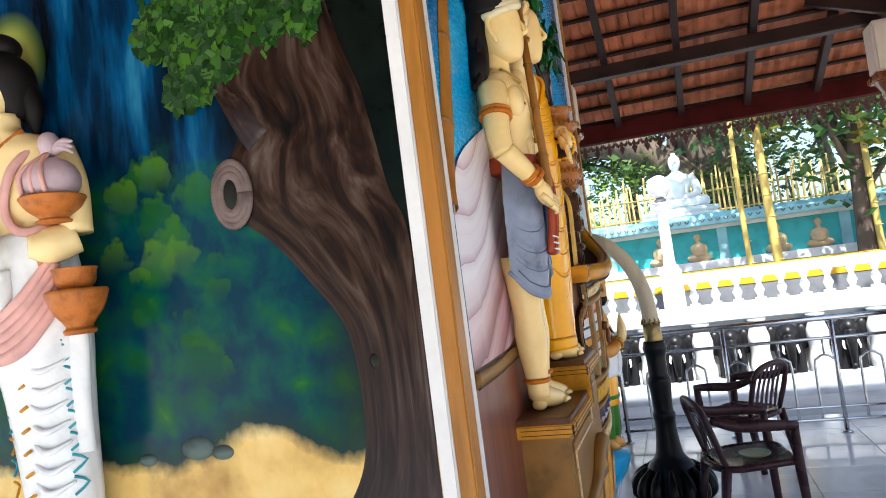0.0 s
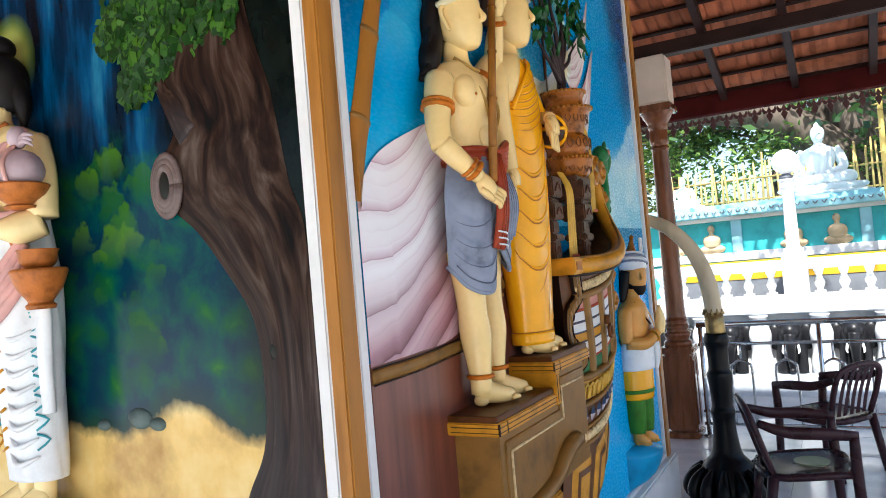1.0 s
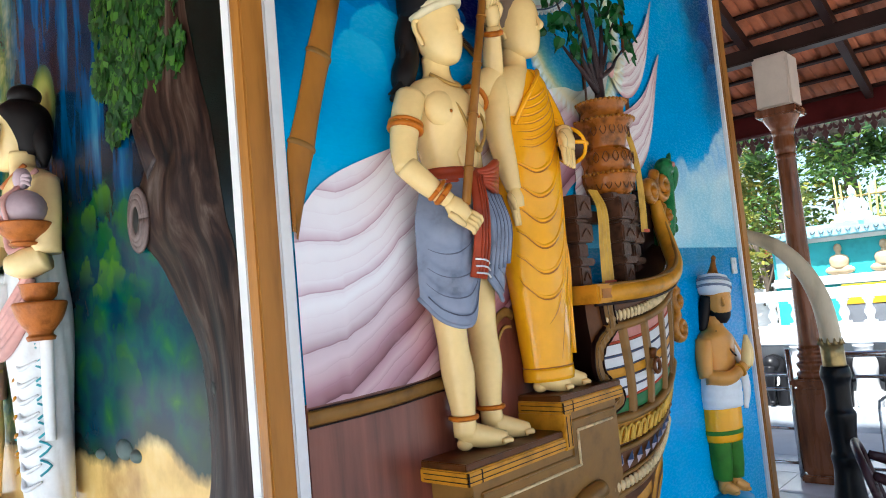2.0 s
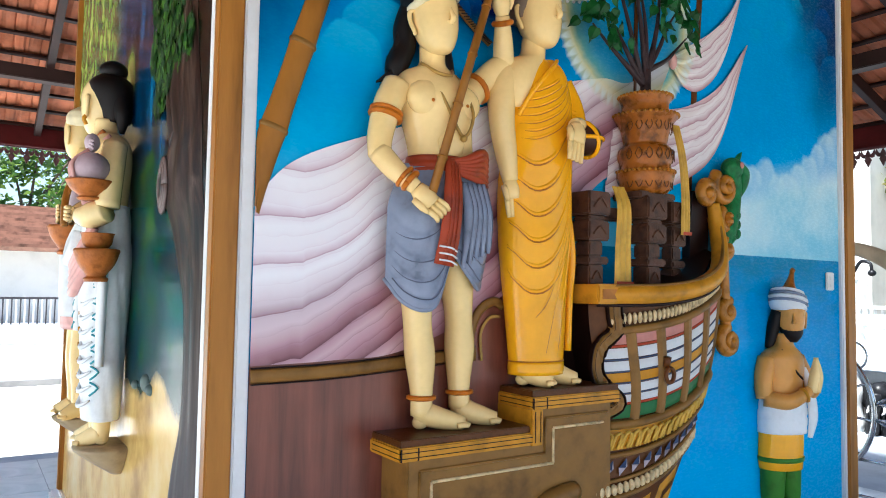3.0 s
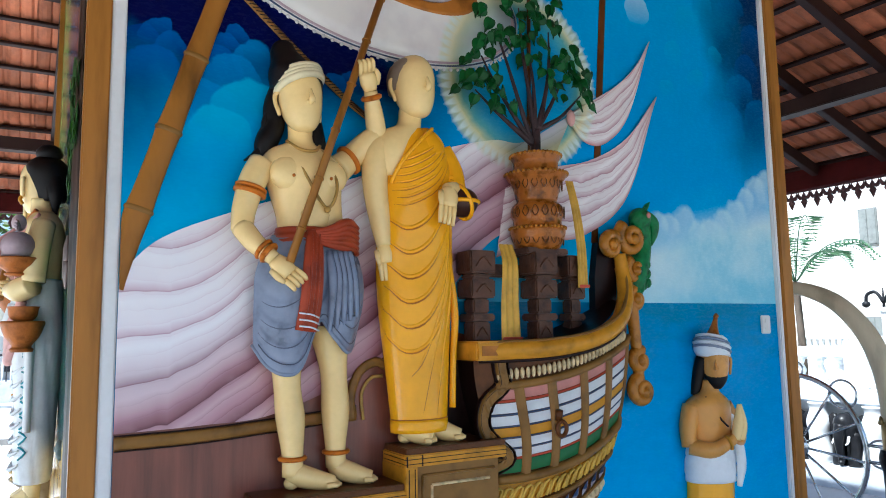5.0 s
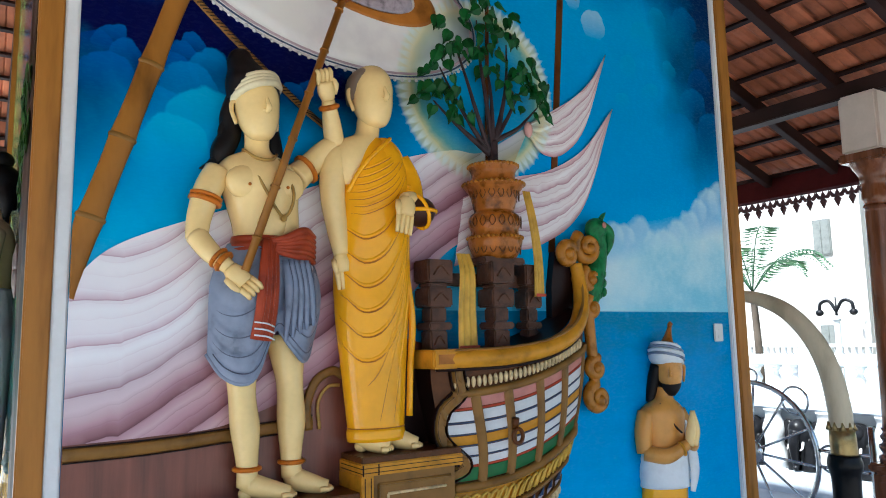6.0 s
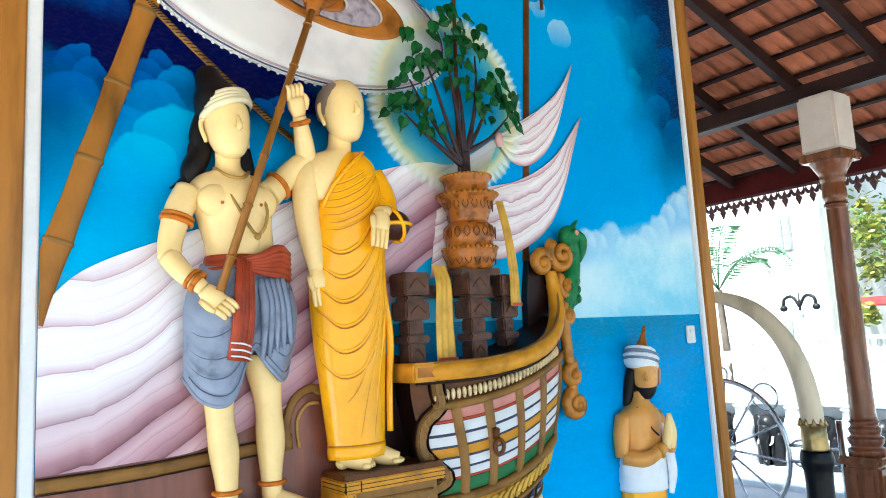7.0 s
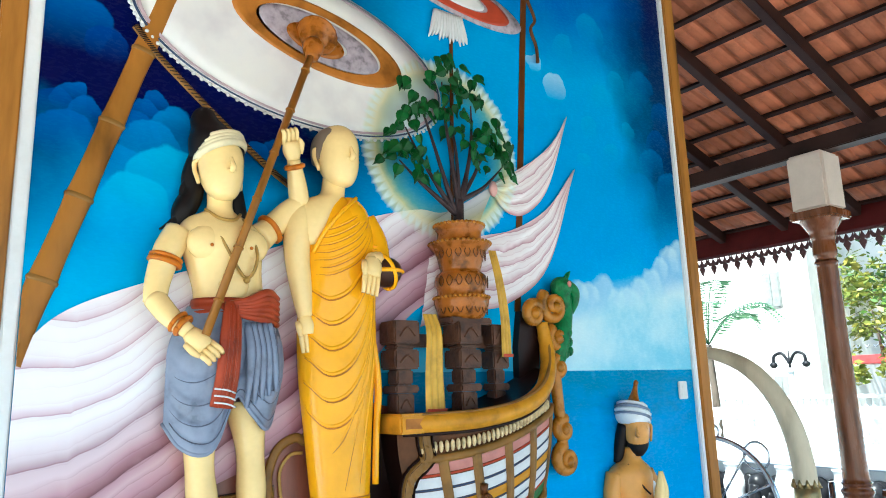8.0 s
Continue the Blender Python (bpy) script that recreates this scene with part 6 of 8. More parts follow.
for u0, u1 in ((0.08, 0.28), (0.36, 0.56), (0.64, 0.84)):
    part("panel", stern_patch(u0, u1, 0.68, 0.90, 0.012, OCHRE, 8, 6, 0.012), ship, "ochre panel")
    part("panel_field", stern_patch(u0 + 0.03, u1 - 0.03, 0.71, 0.87, 0.017, HULL_BROWN, 8, 6, 0.004), ship)
    part("panel_field", stern_patch(u0 + 0.05, u1 - 0.05, 0.73, 0.85, 0.021, OCHRE, 8, 6, 0.004), ship)

# rail that runs round the stern and sweeps up to the scroll
s = Shape()
RAIL = [(1.265, -0.15, 1.665), (1.37, -0.185, 1.665), (1.55, -0.225, 1.672), (1.74, -0.225, 1.70), (1.90, -0.185, 1.755), (2.01, -0.12, 1.84), (2.055, -0.075, 1.94), (2.05, -0.06, 2.05)]
s.tube(RAIL, [0.032, 0.036, 0.036, 0.035, 0.034, 0.034, 0.032, 0.026], OCHRE, 12, 8)
part("rail", s, ship, "ochre rail round the stern")
s = Shape()
for dz, r, mt in ((-0.036, 0.007, HULL_DARK), (0.030, 0.008, HULL_MID)):
    s.tube([(x, y - 0.012, z + dz) for x, y, z in RAIL[:7]], r, mt, 8, 8)
part("rail_line", s, ship)
s = Shape()
s.box((1.235, -0.20, 1.632), (1.375, -0.02, 1.70), OCHRE, 0.008)
s.box((1.25, -0.203, 1.645), (1.36, -0.1, 1.687), PARA_ORANGE, 0.004)
part("rail_block", s, ship)
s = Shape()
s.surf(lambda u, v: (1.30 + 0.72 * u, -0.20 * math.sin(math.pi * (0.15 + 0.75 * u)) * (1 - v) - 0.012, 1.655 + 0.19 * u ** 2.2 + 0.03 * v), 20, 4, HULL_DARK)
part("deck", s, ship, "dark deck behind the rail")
# near-black slab that puts the shade behind the stem into colour
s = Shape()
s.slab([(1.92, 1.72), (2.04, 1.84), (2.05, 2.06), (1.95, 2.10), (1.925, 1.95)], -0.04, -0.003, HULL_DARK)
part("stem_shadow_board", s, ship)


def scroll(s, cx, cz, r, turns, start, material, y=-0.06, thick=0.026):
    pts, rad = [], []
    n = int(14 * turns)
    for k in range(n + 1):
        f = k / n
        a = start + 2 * math.pi * turns * f
        q = r * (1 - 0.85 * f)
        pts.append((cx + q * math.cos(a), y - 0.02 * f, cz + q * math.sin(a)))
        rad.append(thick * (1 - 0.45 * f))
    s.tube(pts, rad, material, 10, 2)
    s.ball(pts[-1], thick * 0.9, material, 10, 6)


for cx, cz, r, turns, start in ((2.00, 2.085, 0.055, 1.4, 0.3), (2.115, 2.125, 0.070, 1.5, 2.2), (2.13, 1.985, 0.050, 1.3, 2.0), (2.125, 1.86, 0.045, 1.3, 1.2), (2.135, 1.60, 0.045, 1.3, 1.2), (2.14, 1.475, 0.060, 1.5, 1.6)):
    s = Shape()
    scroll(s, cx, cz, r, turns, start, GILT)
    part("scroll", s, ship, "carved orange scroll")
s = Shape()
s.tube([(2.06, -0.05, 2.0), (2.10, -0.06, 1.86), (2.12, -0.06, 1.70), (2.13, -0.06, 1.56), (2.125, -0.06, 1.44)], [0.030, 0.028, 0.024, 0.024, 0.022], GILT, 10, 5)
part("scroll_stem", s, ship)
bird = thing("bird_figurehead", (2.2, -0.02, 1.9), "green carved bird's head on the stern scrolls", "figurehead")
s = Shape()
s.tube([(2.12, -0.03, 1.82), (2.145, -0.045, 1.93), (2.175, -0.05, 2.02), (2.20, -0.05, 2.10), (2.19, -0.055, 2.17), (2.165, -0.06, 2.205)], [0.03, 0.048, 0.044, 0.036, 0.038, 0.042], BIRD_GREEN, 16, 6)
s.ball((2.175, -0.065, 2.212), (0.056, 0.042, 0.048), BIRD_GREEN, 18, 10)
part("neck", s, bird, "green scaly neck and head")
s = Shape()
s.tube([(2.20, -0.075, 2.222), (2.240, -0.075, 2.195), (2.248, -0.07, 2.145), (2.236, -0.065, 2.095)], [0.026, 0.026, 0.018, 0.003], BIRD_GREEN, 12, 6)
part("beak", s, bird, "dark green hooked beak")
s = Shape()
s.ball((2.185, -0.106, 2.222), (0.012, 0.007, 0.014), PINK_STRIPE, 10, 6)
s.tube([(2.185, -0.085, 2.25), (2.205, -0.08, 2.27), (2.222, -0.08, 2.285)], [0.012, 0.010, 0.002], BIRD_GREEN, 8, 4)
part("eye", s, bird)
for k in range(12):
    s = Shape()
    s.ball((2.130 + 0.020 * (k % 4), -0.075 - 0.004 * (k % 2), 1.90 + 0.04 * (k // 4) + 0.01 * (k % 4)), (0.017, 0.014, 0.022), BIRD_GREEN, 8, 5)
    part("scale", s, bird)

# ---- stone seat, cloths, pot and sapling ----
seat = thing("stone_seat", (1.55, -0.07, 1.70), "brown carved stone seat of stacked blocks", "seat")


def stack(x, y, w):
    z = 1.695
    for h, k in ((0.075, 0.85), (0.028, 1.15), (0.055, 0.8), (0.07, 1.2), (0.018, 0.95), (0.085, 1.25)):
        s = Shape()
        s.box((x - w * k / 2, y - w * k / 2, z), (x + w * k / 2, y + w * k / 2, z + h), THRONE, 0.006)
        if h > 0.06:
            s.tube([(x - w * k * 0.3, y - w * k / 2 - 0.001, z + h * 0.3), (x, y - w * k / 2 - 0.004, z + h * 0.7), (x + w * k * 0.3, y - w * k / 2 - 0.001, z + h * 0.35)], 0.004, THRONE, 6, 4)
        part("block", s, seat)
        z += h + 0.001


stack(1.315, -0.075, 0.088), stack(1.575, -0.115, 0.088), stack(1.775, -0.065, 0.070)
for z0, z1 in ((1.94, 1.99),):
    part("cross_bar", boxed((1.33, -0.05, z0), (1.80, -0.02, z1), THRONE, 0.005), seat)
s = Shape()
s.box((1.50, -0.15, 2.022), (1.70, -0.01, 2.05), THRONE, 0.006)
part("top_slab", s, seat)
for pts in ([(1.435, -0.10, 2.06), (1.43, -0.135, 1.98), (1.425, -0.135, 1.84), (1.43, -0.13, 1.70)], [(1.745, -0.11, 2.33), (1.76, -0.13, 2.2), (1.785, -0.125, 2.05), (1.79, -0.12, 1.90)]):
    s = Shape()
    w = 0.042 if pts[0][2] < 2.2 else 0.024
    s.surf(lambda u, v, p=spline(pts, 6), w=w: (p[round(v * 18)][0] + (u - 0.5) * 2 * w * (0.75 + 0.3 * v), p[round(v * 18)][1] - 0.010 * abs(math.sin(u * 3 * math.pi)), p[round(v * 18)][2]), 18, 18, YELLOW_CLOTH)
    s.surf(lambda u, v, p=spline(pts, 6), w=w: (p[18 - round((1 - v) * 3)][0] + (u - 0.5) * 2 * w * 1.06, p[16][1] - 0.012, p[18][2] + 0.012 * v), 4, 2, RED_LINE)
    solid("cloth", s, "yellow painted cloth hanging beside the pot", "cloth", "hanging cloths")
pot = thing("pot", (1.60, -0.09, 2.05), "ornate orange-bronze pot in stacked tiers", "pot")
s = Shape()
s.lathe((1.60, -0.085, 0), [(r * 0.85, z) for r, z in [(0.085, 2.045), (0.105, 2.06), (0.125, 2.10), (0.128, 2.125), (0.115, 2.135), (0.112, 2.16), (0.122, 2.185), (0.118, 2.215), (0.095, 2.235), (0.098, 2.25), (0.112, 2.30), (0.140, 2.335), (0.142, 2.345), (0.108, 2.355), (0.104, 2.39), (0.112, 2.405), (0.118, 2.42), (0.106, 2.425), (0.06, 2.40)]], BRONZE, 32, 4)
part("body", s, pot)
for z, r in ((2.130, 0.109), (2.345, 0.123), (2.42, 0.100)):
    s = Shape()
    n = 36
    for k in range(n):
        a = 2 * math.pi * k / n
        s.ball((1.60 + r * math.cos(a), -0.085 + r * math.sin(a), z), (0.0075, 0.0075, 0.007), GILT, 6, 4)
    part("bead_ring", s, pot)
for k in range(9):
    a = -math.pi / 2 + (k - 4) * 0.36
    for zc, r in ((2.085, 0.097), (2.19, 0.103), (2.30, 0.098)):
        s = Shape()
        s.tube([(1.60 + (r + 0.004) * math.cos(a + q), -0.085 + (r + 0.004) * math.sin(a + q), zc + w) for q, w in ((-0.12, 0.0), (0, 0.022), (0.12, 0.0), (0, -0.02), (-0.12, 0.0))], 0.0018, HULL_BROWN, 5, 3)
        part("carved_curl", s, pot)

sapling = thing("sapling", (1.60, -0.085, 2.40), "painted sapling with dark stems and heart-shaped leaves", "plant")
TIPS = ((1.33, 2.66), (1.39, 2.62), (1.36, 2.80), (1.44, 2.93), (1.54, 3.03), (1.60, 2.88), (1.71, 2.97), (1.80, 2.82), (1.83, 2.70), (1.68, 2.76))
rng = random.Random(11)
tip_pts = []
s = Shape()
s.tube([(1.595, -0.085, 2.39), (1.60, -0.088, 2.46), (1.605, -0.088, 2.53)], [0.026, 0.021, 0.017], STEM, 10, 5)
part("stem", s, sapling, "dark bark at the foot")
FORKS = ((1.585, 2.47), (1.60, 2.50), (1.61, 2.53))
for i, (x, z) in enumerate(TIPS):
    s = Shape()
    y1 = -0.05 - rng.uniform(0, 0.05)
    fx, fz = FORKS[0] if x < 1.45 else FORKS[2] if x > 1.65 else FORKS[1]
    bow = 0.35 + 0.15 * rng.random()
    s.tube([(fx, -0.087, fz), (fx + (x - fx) * bow, -0.09, fz + (z - fz) * 0.36), (fx + (x - fx) * (bow + 0.3), -0.08, fz + (z - fz) * 0.68), (x, y1, z)], [0.012, 0.0085, 0.006, 0.003], STEM, 8, 6)
    part("stem", s, sapling)
    tip_pts.append((x, y1, z))


def leaf_mesh():
    """A heart-shaped leaf with a raised midrib and a drip tip."""
    s = Shape()
    half = [(0.0, 0.0), (0.018, 0.006), (0.029, -0.004), (0.031, -0.020), (0.022, -0.040), (0.008, -0.056), (0.0, -0.078)]
    mid = [s.vert((0, -0.008, z)) for _, z in half]
    for d in (-1, 1):
        e = [s.vert((d * x, 0.002 + 0.1 * x, z + 0.004)) for x, z in half]
        for i in range(len(half) - 1):
            q = [mid[i], e[i], e[i + 1], mid[i + 1]]
            s.face(q if d < 0 else q[::-1], LEAF, False)
    return link_mesh("leaf", s)


LEAF_MESH = leaf_mesh()
for x, y, z in tip_pts:
    for k in range(13):
        ob = new("leaf", LEAF_MESH)
        ob.parent = sapling
        a, q = rng.uniform(0, 2 * math.pi), rng.uniform(0.02, 0.105)
        size = rng.uniform(0.58, 0.86)
        at = Vector((x + q * math.cos(a), y - rng.uniform(0.0, 0.06), z + 0.03 + q * math.sin(a) * 0.85))
        ob.matrix_basis = Matrix.Translation(at - Vector((1.60, -0.085, 2.40))) @ Euler((rng.uniform(-0.5, 0.5), rng.uniform(-0.4, 0.4) - 0.7 * math.cos(a), rng.uniform(-0.6, 0.6))).to_matrix().to_4x4() @ Matrix.Scale(size, 4)

switch = thing("wall_switch", (3.05, -0.003, 1.70), "white plastic switch plate on the mural", "switch")
part("plate", boxed((3.018, -0.014, 1.70), (3.085, -0.003, 1.79), PLASTIC_WHITE, 0.004), switch)
for dz in (0.024, 0.062):
    part("button", boxed((3.040, -0.018, 1.70 + dz - 0.010), (3.062, -0.013, 1.70 + dz + 0.010), PLASTIC_WHITE, 0.002), switch)

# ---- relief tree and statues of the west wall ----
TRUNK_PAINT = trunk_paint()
HOLLOW = mat("dark_hollow_paint", (0.012, 0.012, 0.008), 0.4, 0.3)
RIM = mat("grey_mauve_bark_paint", (0.17, 0.125, 0.115), 0.35, 0.3, 14, 60, 0.3)
CLUMP = leaf_mat("painted_leaf_clump", (0.010, 0.070, 0.004), (0.07, 0.20, 0.010))

tree = thing("relief_tree", (0, 0.2, 1.1), "gnarled grey-brown relief tree with a hollow and green clumps", "tree")
s = Shape()
s.m = WEST


EDGE_L = spline([(0.42, 0.95), (0.355, 1.12), (0.285, 1.25), (0.265, 1.40), (0.285, 1.60), (0.375, 1.74), (0.475, 1.86), (0.575, 1.94), (0.612, 2.01), (0.592, 2.09), (0.545, 2.15), (0.56, 2.22), (0.60, 2.32), (0.50, 2.46), (0.42, 2.60), (0.36, 3.0)], 6)
EDGE_R = spline([(0.081, 0.95), (0.081, 1.12), (0.081, 1.25), (0.081, 1.40), (0.081, 1.60), (0.081, 1.74), (0.090, 1.86), (0.12, 1.94), (0.134, 2.01), (0.146, 2.09), (0.156, 2.15), (0.168, 2.22), (0.20, 2.32), (0.235, 2.46), (0.255, 2.60), (0.25, 3.0)], 6)


def trunk_at(u, v):
    i = round(v * (len(EDGE_L) - 1))
    a, b = EDGE_L[i], EDGE_R[i]
    lift = 0.003 + 0.012 * math.sin(math.pi * u) ** 0.6 + 0.0025 * math.sin(16 * u + 2.5 * math.sin(6 * v)) * math.sin(math.pi * u)
    return -(a[0] * (1 - u) + max(b[0], 0.081) * u), -lift, a[1] * (1 - u) + b[1] * u


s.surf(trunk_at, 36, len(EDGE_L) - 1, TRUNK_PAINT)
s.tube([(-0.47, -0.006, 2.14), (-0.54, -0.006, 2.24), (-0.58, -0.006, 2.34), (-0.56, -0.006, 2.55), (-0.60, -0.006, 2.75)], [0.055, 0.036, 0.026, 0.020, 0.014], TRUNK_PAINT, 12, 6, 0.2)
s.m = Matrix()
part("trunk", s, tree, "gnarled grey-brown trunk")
s = Shape()
s.m = WEST
for k, r in enumerate((0.075, 0.060, 0.046)):
    s.tube([(-0.575 + r * 0.72 * math.cos(a), -0.014 - 0.003 * k, 2.005 + r * 1.15 * math.sin(a)) for a in np.linspace(0, 2 * math.pi, 25)], 0.013, RIM, 8, 1, 0.5)
s.m = Matrix()
part("hollow_rim", s, tree)
s = Shape()
s.m = WEST
s.ball((-0.575, -0.014, 2.005), (0.034, 0.010, 0.055), HOLLOW, 16, 8)
s.m = Matrix()
part("hollow", s, tree, "dark hollow")
s = Shape()
s.m = WEST
s.ball((-0.211, -0.012, 1.519), (0.018, 0.006, 0.024), HOLLOW, 12, 6)
s.m = Matrix()
part("knot", s, tree, "small dark knot")
rng = random.Random(5)
for cy, cz, r, n in ((0.60, 2.42, 0.13, 260), (0.46, 2.46, 0.12, 240), (0.74, 2.50, 0.11, 220), (0.34, 2.44, 0.09, 160), (0.56, 2.60, 0.15, 260), (0.40, 2.62, 0.13, 220), (0.68, 2.32, 0.08, 120), (0.70, 2.68, 0.14, 220)):
    s = Shape()
    for _ in range(n):
        a, q = rng.uniform(0, 2 * math.pi), r * math.sqrt(rng.random())
        c = Vector((-0.012 - 0.016 * rng.random() * (1 - q / r), cy + q * math.cos(a), cz + 0.8 * q * math.sin(a)))
        d, w = rng.uniform(0, 2 * math.pi), rng.uniform(0.014, 0.030)
        e = Vector((0.12 * rng.uniform(-1, 1), math.cos(d), math.sin(d))) * w
        f = Vector((0.25 * rng.uniform(-1, 1), -math.sin(d), math.cos(d))) * w * 0.6
        v = [s.vert(c + o) for o in (e, f, -e, -f)]
        s.face(v, CLUMP, False)
    tagged(part("leaf_clump", s, tree), kind="stuff")

ROCK = mat("painted_rock", (0.10, 0.14, 0.13), 0.45, 0.4, 8, 50, 0.3)
LEDGE = mat("painted_sand_ledge", (0.42, 0.33, 0.20), 0.45, 0.3, 10, 60, 0.3)
for cy, cz, r in ((0.78, 1.325, 0.055), (0.70, 1.31, 0.035), (0.95, 1.30, 0.03)):
    s = Shape()
    s.ball((0.0, cy, cz), (0.018, r, r * 0.6), ROCK, 14, 8)
    solid("rock", s, "grey-green relief rock on the painted path", "rock", "relief rocks", origin=(0, cy, cz))


def rock_ledge(y0):
    s = Shape()
    s.m = WEST
    s.loft([(-y0, -0.02, 0.93, 0.03, 0.02), (-y0, -0.04, 0.98, 0.09, 0.07), (-y0, -0.06, 1.035, 0.14, 0.12), (-y0, -0.06, 1.05, 0.13, 0.11)], LEDGE, 18, 4)
    s.m = Matrix()
    solid("rock_ledge", s, "small sand-coloured ledge under a statue's feet", "ledge", "statue ledges", origin=(0, y0, 0.93))


rock_ledge(1.17), rock_ledge(1.93)


def bowl_shape(s, x, y, z, r, h):
    s.lathe((x, y, z), [(r * 0.5, 0), (r * 0.55, h * 0.08), (r * 0.45, h * 0.16), (r * 0.8, h * 0.42), (r, h * 0.7), (r * 1.02, h * 0.78), (r * 0.9, h * 0.82), (r * 0.3, h * 0.8)], TERRA, 24, 3)


def statue_woman():
    """Standing figure in a white wrapped cloth with a pink sash, carrying clay pots and a bundle."""
    s = Shape()
    s.m = WEST
    y = -0.085
    X = -1.18
    foot(s, (X + 0.035, y, 1.10), (X - 0.01, y - 0.09, 1.05), SKIN_PALE, 0.9)
    foot(s, (X - 0.065, y, 1.10), (X - 0.13, y - 0.075, 1.05), SKIN_PALE, 0.9)
    s.loft([(X - 0.05, y, 1.07, 0.03, 0.03), (X - 0.05, y, 1.22, 0.04, 0.04)], SKIN_PALE, 12)
    s.loft([(X + 0.035, y, 1.07, 0.03, 0.03), (X + 0.035, y, 1.22, 0.04, 0.04)], SKIN_PALE, 12)
    s.loft([(X + 0.005, y, 1.15, 0.118, 0.068), (X + 0.005, y, 1.22, 0.120, 0.074), (X - 0.01, y, 1.45, 0.138, 0.082), (X - 0.02, y, 1.62, 0.158, 0.094), (X - 0.03, y, 1.76, 0.165, 0.100), (X - 0.03, y, 1.88, 0.145, 0.092), (X - 0.02, y, 1.98, 0.118, 0.080)], WHITE_CLOTH, 56, 7, 0.06, 3.0, 5)
    for k in range(8):
        z = 1.22 + 0.055 * k
        s.tube([(X - 0.02, y - 0.07, z + 0.02), (X + 0.045, y - 0.085, z - 0.012), (X + 0.105, y - 0.055, z + 0.012)], [0.004, 0.009, 0.004], WHITE_CLOTH, 8, 5)
    for k in range(9):
        z = 1.25 + 0.06 * k
        s.tube([(X + 0.098, y - 0.055, z), (X + 0.125, y - 0.03, z + 0.03), (X + 0.10, y - 0.055, z + 0.05)], 0.004, TEAL_LINE, 6, 2)
        if k < 7:
            s.tube([(X - 0.105, y - 0.06, z), (X - 0.125, y - 0.03, z + 0.025), (X - 0.108, y - 0.06, z + 0.045)], 0.004, TEAL_LINE if k % 2 else OCHRE, 6, 2)
            s.tube([(X - 0.035, y - 0.083, z), (X - 0.008, y - 0.086, z + 0.012)], 0.005, OCHRE, 6, 1)
    s.tube([(X + 0.125, y - 0.02, 1.84), (X + 0.135, y - 0.03, 1.68), (X + 0.125, y - 0.03, 1.50), (X + 0.13, y - 0.03, 1.36)], [0.02, 0.035, 0.034, 0.03], WHITE_CLOTH, 10, 6, 0.5)
    # pink sash
    for k in range(5):
        s.tube([(X - 0.20, y - 0.02, 1.72 + 0.026 * k), (X - 0.10, y - 0.10, 1.64 + 0.024 * k), (X + 0.02, y - 0.105, 1.665 + 0.03 * k), (X + 0.12, y - 0.06, 1.78 + 0.034 * k)], [0.014, 0.019, 0.019, 0.012], PINK_CLOTH, 10, 6)
    s.tube([(X - 0.13, y - 0.08, 1.92), (X - 0.15, y - 0.10, 1.84), (X - 0.10, y - 0.115, 1.77), (X - 0.04, y - 0.11, 1.80), (X - 0.03, y - 0.10, 1.88)], [0.02, 0.03, 0.032, 0.03, 0.018], WHITE_CLOTH, 12, 6)
    # torso and scarf
    s.loft([(X - 0.03, y, 1.95, 0.108, 0.072), (X - 0.03, y, 2.05, 0.118, 0.078), (X - 0.035, y, 2.15, 0.142, 0.085), (X - 0.03, y, 2.22, 0.145, 0.076), (X - 0.045, y, 2.26, 0.10, 0.056), (X - 0.07, y - 0.01, 2.29, 0.044, 0.044), (X - 0.075, y - 0.012, 2.34, 0.04, 0.042)], SKIN_PALE, 26, 5)
    s.ball((X - 0.125, y - 0.055, 2.12), (0.055, 0.045, 0.05), LILAC_CLOTH, 14, 8)
    s.tube([(X + 0.09, y - 0.02, 2.25), (X + 0.02, y - 0.085, 2.16), (X - 0.02, y - 0.088, 2.05), (X + 0.03, y - 0.09, 1.98), (X + 0.11, y - 0.05, 1.99)], [0.012, 0.016, 0.014, 0.014, 0.01], PINK_CLOTH, 10, 6, 0.6)
    s.tube([(X - 0.13, y - 0.01, 2.28), (X - 0.11, y - 0.06, 2.225), (X - 0.05, y - 0.075, 2.22), (X + 0.01, y - 0.03, 2.28)], 0.009, TERRA, 8)
    s.ball((X - 0.115, y - 0.078, 2.175), 0.015, RED_LINE, 8, 5)
    # arms
    s.tube([(X - 0.15, y, 2.20), (X - 0.19, y - 0.02, 2.10), (X - 0.205, y - 0.04, 2.0)], [0.042, 0.038, 0.032], SKIN_PALE, 12)
    s.tube([(X - 0.205, y - 0.04, 2.005), (X - 0.16, y - 0.10, 1.96), (X - 0.11, y - 0.125, 1.955)], [0.033, 0.03, 0.024], SKIN_PALE, 12)
    hand(s, (X - 0.115, y - 0.125, 1.955), (1, -0.1, -0.1), SKIN_PALE, 1.0)
    s.tube([(X - 0.20, y - 0.10, 2.14), (X - 0.13, y - 0.14, 2.02), (X - 0.06, y - 0.15, 1.90)], 0.014, BAMBOO, 8)
    s.tube([(X + 0.10, y, 2.21), (X + 0.15, y - 0.02, 2.10), (X + 0.165, y - 0.03, 1.96)], [0.045, 0.048, 0.045], SKIN_PALE, 12)
    s.tube([(X + 0.165, y - 0.03, 1.95), (X + 0.12, y - 0.08, 1.93), (X + 0.085, y - 0.12, 1.93)], [0.046, 0.05, 0.03], SKIN_PALE, 12)
    # bowl with a tied bundle, and the hanging pot
    bowl_shape(s, X + 0.155, y - 0.09, 1.985, 0.082, 0.09)
    keep = s.m.copy()
